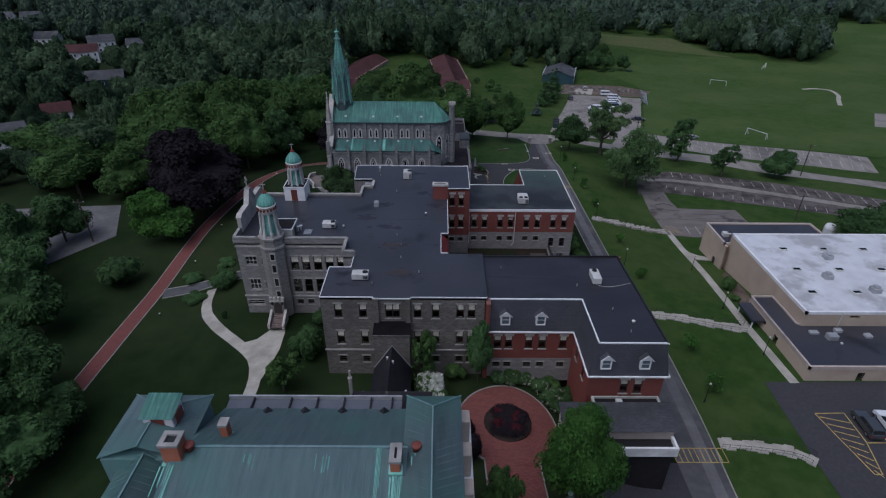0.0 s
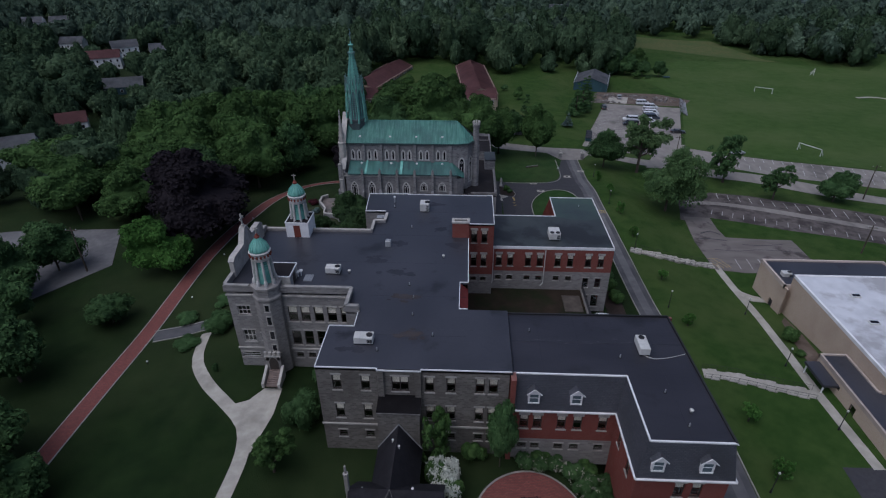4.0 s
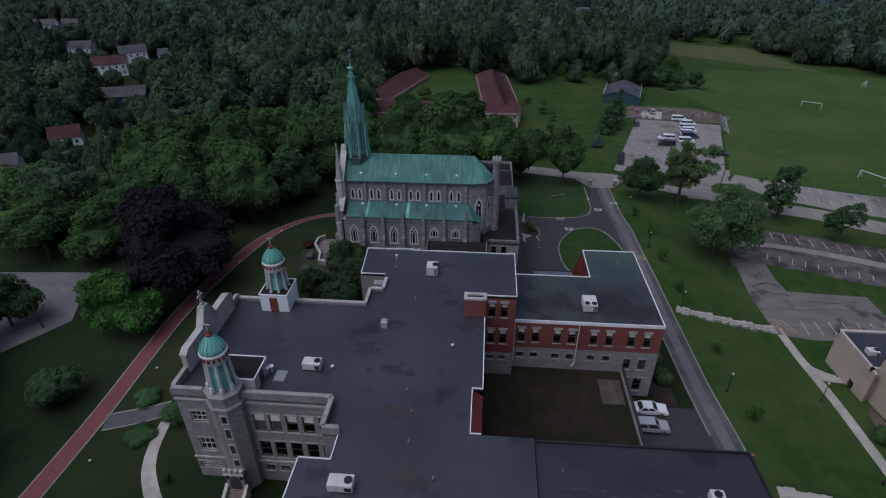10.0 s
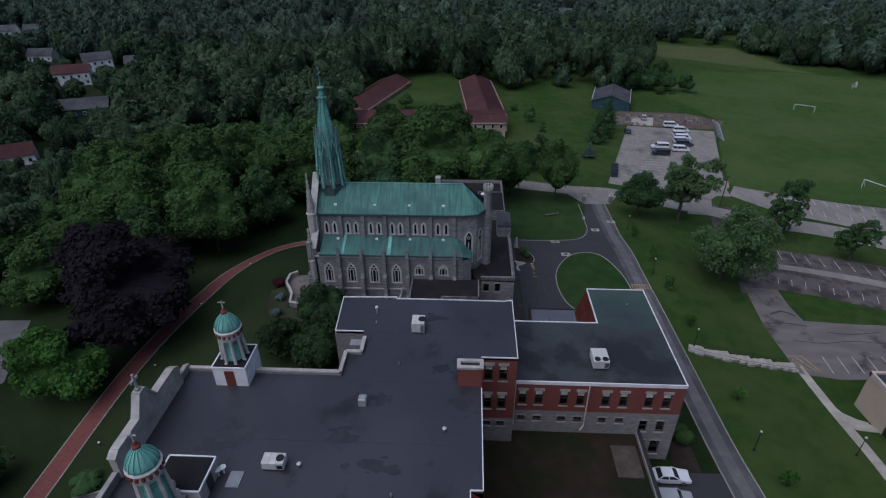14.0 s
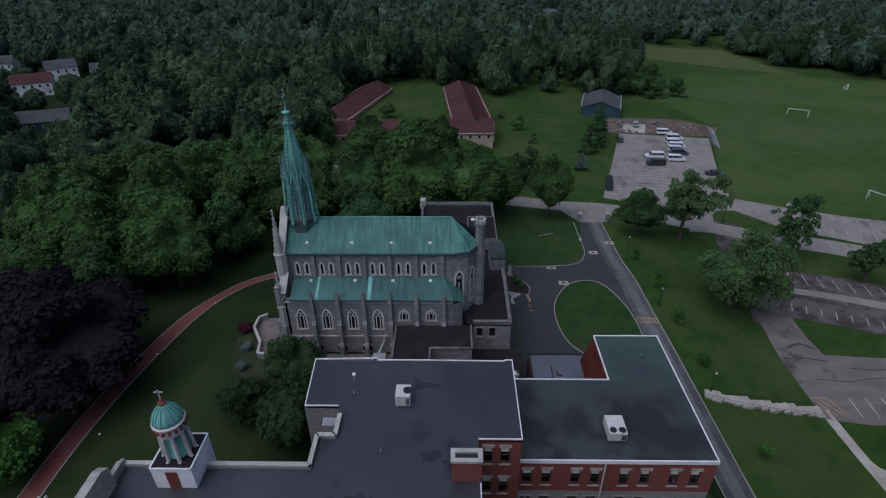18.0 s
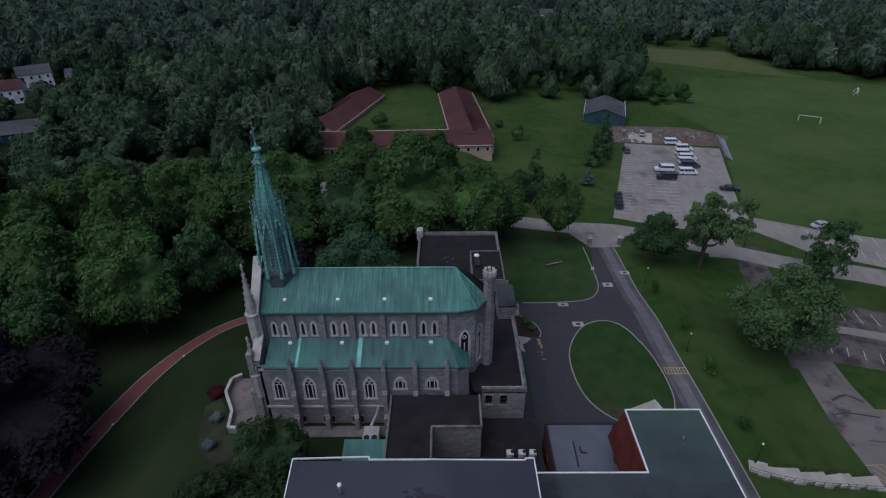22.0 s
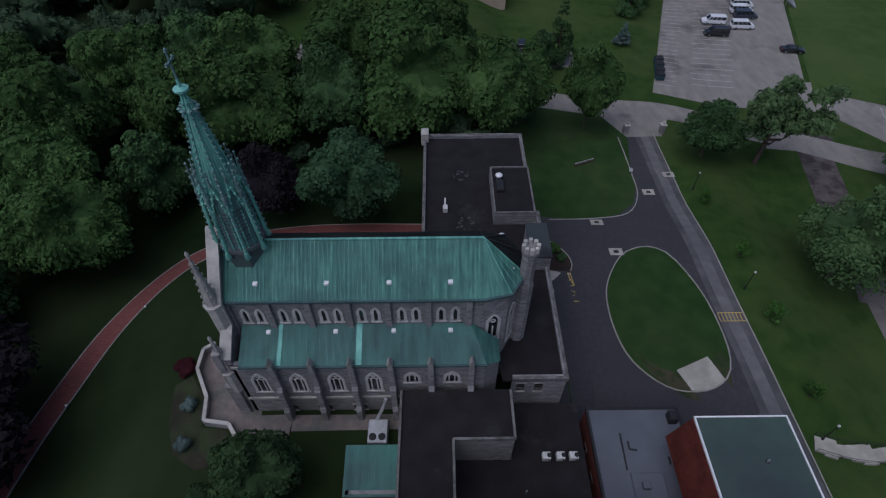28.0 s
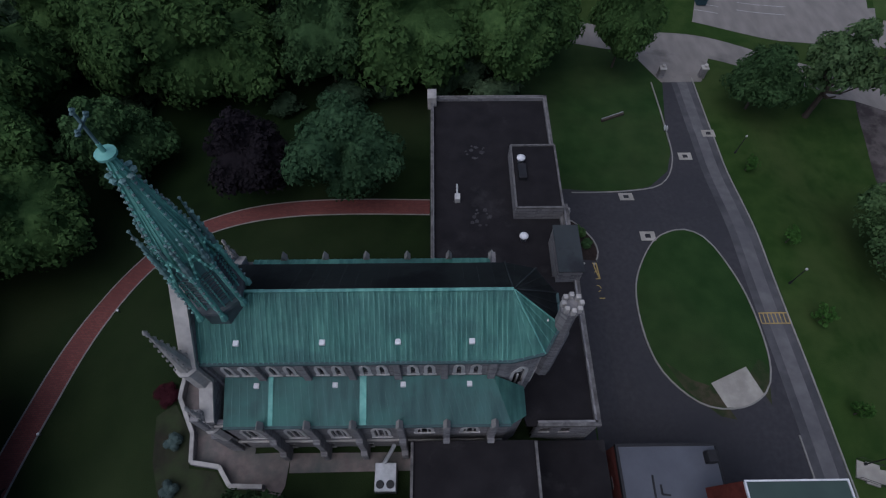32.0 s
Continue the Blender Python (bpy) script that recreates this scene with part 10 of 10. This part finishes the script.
for x in (29.4, 36.2):
    z = ground(x, 175.3)
    t = thing("gate_pillar", "dark stone gate pillar with a pale cap", "gate pillar", (x, 175.3, z), "gate pillars")
    bm = bmesh.new()
    bevelled(bm, x - 0.45, 174.85, z - 0.3, x + 0.45, 175.75, z + 1.9, 0.05)
    part("shaft", bm, CHURCHSTONE, t)
    bm = bmesh.new()
    bevelled(bm, x - 0.55, 174.75, z + 1.9, x + 0.55, 175.85, z + 2.1, 0.05)
    lathe(bm, x, 175.3, [(0.12, z + 2.1), (0.3, z + 2.3), (0.3, z + 2.5), (0.1, z + 2.7)], 10)
    part("cap", bm, LIMESTONE, t)


def utility_pole(x, y, h):
    z = ground(x, y)
    t = thing("utility_pole", "brown wooden utility pole with crossarm", "utility pole", (x, y, z))
    bm = bmesh.new()
    lathe(bm, x, y, [(0.17, z - 0.2), (0.11, z + h)], 8)
    part("pole", bm, BARK, t)
    bm = bmesh.new()
    bar(bm, (x - 1.1, y, z + h - 0.6), (x + 1.1, y, z + h - 0.6), 0.12)
    part("crossarm", bm, BARK, t)
    for k in (-1, 0, 1):
        bm = bmesh.new()
        lathe(bm, x + k * 0.95, y, [(0.06, z + h - 0.55), (0.08, z + h - 0.4), (0.03, z + h - 0.3)], 6)
        part("insulator", bm, METAL, t)


for x, y, h in ((107.6, 152.1, 10), (-71.3, 97.7, 9.5), (88.1, 121, 7), (64.8, 176, 9), (137.8, 135.6, 9), (-85, 117.9, 9)):
    utility_pole(x, y, h)


# ---- playing field ----
def goal(x, y, w, turn, h=2.44):
    z = ground(x, y)
    t = thing("football_goal", "white metal goal frame on the field", "goal", (x, y, z), "goals on the playing field")
    m = pose(x, y, z, 0, 0, turn)
    for name, p, q in (("post", (-w / 2, 0, 0), (-w / 2, 0, h)), ("post", (w / 2, 0, 0), (w / 2, 0, h)), ("crossbar", (-w / 2, 0, h), (w / 2, 0, h)), ("stay", (-w / 2, 0, h), (-w / 2, 1.6, 0)), ("stay", (w / 2, 0, h), (w / 2, 1.6, 0))):
        bm = bmesh.new()
        bar(bm, p, q, 0.14)
        part(name, bm, WHITE, t, m=m)


goal(112.9, 189.5, 7.6, -60)
goal(138.1, 276.5, 7.4, -28)
goal(182.2, 316, 5, 60)
st = thing("bleachers", "small aluminium bleachers beside the field", "bleachers", (90.9, 242.0, ground(90.9, 242.0)))
m = pose(90.9, 242.0, ground(90.9, 242.0), 0, 0, 254)
for k in range(5):
    for nm, dz, dy, w in (("seat", 0.45, 0.0, 0.28), ("footboard", 0.2, -0.32, 0.25)):
        bm = bmesh.new()
        box(bm, -10, -k * 0.55 + dy - w / 2, 0.35 * k + dz, 10, -k * 0.6 + dy + w / 2, 0.35 * k + dz + 0.06)
        part(nm, bm, METAL if nm == "seat" else BLUEROOF, st, m=m)
for x in (-9.5, -6.3, -3.1, 0, 3.1, 6.3, 9.5):
    bm = bmesh.new()
    bar(bm, (x, 0.1, 0.4), (x, -2.5, 1.8), 0.08)
    bar(bm, (x, 0, 0), (x, 0, 0.45), 0.08)
    bar(bm, (x, -2.5, 0), (x, -2.5, 1.85), 0.08)
    part("support", bm, METAL, st, m=m)
for x, y, w, mt, label in ((99.7, 297.5, 3.2, BLUEWALL, "dark equipment bench at the far field edge"), (89.7, 295.4, 2.6, LEAF_DARK, "low green mat at the field edge"), (91.7, 298.4, 2.6, LEAF_DARK, "low green mat at the field edge")):
    z = ground(x, y)
    t = thing("field_bench", label, "bench", (x, y, z))
    bm = bmesh.new()
    bevelled(bm, x - w / 2, y - 0.5, z + 0.3, x + w / 2, y + 0.5, z + 0.7, 0.06)
    part("seat", bm, mt, t)
    for s in (-1, 1):
        bm = bmesh.new()
        box(bm, x + s * w * 0.4 - 0.08, y - 0.4, z - 0.1, x + s * w * 0.4 + 0.08, y + 0.4, z + 0.3)
        part("leg", bm, BLACK, t)
# rubble by the works shed
RUBBLE = paint("dirty_rubble", (0.13, 0.11, 0.1), (0.3, 0.28, 0.26), 0.7, 0.95, 0.3, 0.5, (0.07, 0.055, 0.045))
rng = np.random.default_rng(5)
bm = bmesh.new()
for k in range(260):
    c = [(63.5, 261.4), (73.5, 260.6), (83.4, 255.8), (57.5, 252.5)][k % 4]
    x, y = c[0] + rng.normal() * 3.2, c[1] + rng.normal() * 1.6
    z, s = ground(x, y), 0.15 + 0.4 * rng.random()
    n0 = len(bm.verts)
    box(bm, x - s, y - s * 0.7, z - 0.1, x + s, y + s * 0.7, z + s * (0.5 + rng.random()))
    bm.verts.ensure_lookup_table()
    bmesh.ops.rotate(bm, cent=(x, y, z), matrix=Euler((rng.random() * 0.6, rng.random() * 0.6, rng.random() * 3)).to_matrix(), verts=bm.verts[n0:])
solo("rubble", bm, RUBBLE, "heaps of broken concrete and stone", "rubble", "stuff")
for k, y in enumerate((196.5, 198.7, 201.1, 203.5)):
    x = 42.1 + k * 0.55
    z = ground(x, y) + 0.07
    t = thing("waste_bin", "dark green wheeled waste container", "waste bin", (x, y, z), "waste containers")
    bm = bmesh.new()
    bevelled(bm, x - 0.9, y - 0.8, z + 0.15, x + 0.9, y + 0.8, z + 1.3, 0.12)
    part("tub", bm, BLUEWALL, t)
    bm = bmesh.new()
    bevelled(bm, x - 0.95, y - 0.85, z + 1.3, x + 0.95, y + 0.85, z + 1.5, 0.1)
    part("lid", bm, BLACK, t)
    for sx in (-0.7, 0.7):
        bm = bmesh.new()
        box(bm, x + sx - 0.08, y - 0.6, z, x + sx + 0.08, y + 0.6, z + 0.15)
        part("skid", bm, BLACK, t)
# lawn bits
bx = thing("fallen_beam", "dark timber beam lying on the gate lawn", "beam", (19.8, 165.9, ground(19.8, 165.9)))
bm = bmesh.new()
bar(bm, (17.9, 164.5, ground(17.9, 164.5) + 0.18), (21.5, 166.1, ground(21.5, 166.1) + 0.18), 0.35)
part("timber", bm, BARK, bx)
bm = bmesh.new()
bar(bm, (17.9, 164.7, ground(17.9, 164.7) + 0.38), (21.5, 166.3, ground(21.5, 166.3) + 0.38), 0.1, 0.06)
part("top_board", bm, METAL, bx)
for x, y in ((26.8, 162.3), (27.1, 162.2)):
    sg = thing("small_sign", "small white sign on a post by the drive", "sign", (x, y, ground(x, y)))
    bm = bmesh.new()
    bar(bm, (x, y, ground(x, y)), (x, y, ground(x, y) + 0.9), 0.06)
    part("post", bm, BLACK, sg)
    bm = bmesh.new()
    bevelled(bm, x - 0.08, y - 0.3, ground(x, y) + 0.5, x - 0.03, y + 0.3, ground(x, y) + 1.1, 0.01)
    part("board", bm, WHITE, sg)
bm = bmesh.new()
z = ground(9.5, 145.2)
lathe(bm, 9.5, 145.2, [(0.45, z), (0.42, z + 0.7), (0.32, z + 0.75), (0.3, z + 1.5), (0.34, z + 2.0), (0.16, z + 2.25), (0.2, z + 2.5), (0.05, z + 2.65)], 10)
solo("garden_statue", bm, LIMESTONE, "plain white stone statue in the corner bed", "statue", smooth=True)
tk = thing("storage_tank", "white upright storage tank behind the gym", "tank", (90.4, 111.8, ground(90.4, 111.8)))
z = ground(90.4, 111.8)
bm = bmesh.new()
lathe(bm, 90.4, 111.8, [(1.3, z - 0.2), (1.3, z + 3.2), (1.1, z + 3.8), (0.5, z + 4.1), (0.1, z + 4.15)], 18)
part("shell", bm, WHITE, tk, smooth=True)
bm = bmesh.new()
for zz in (0.4, 1.6, 2.8):
    lathe(bm, 90.4, 111.8, [(1.33, z + zz), (1.33, z + zz + 0.1)], 18, cap=False)
part("band", bm, METAL, tk)
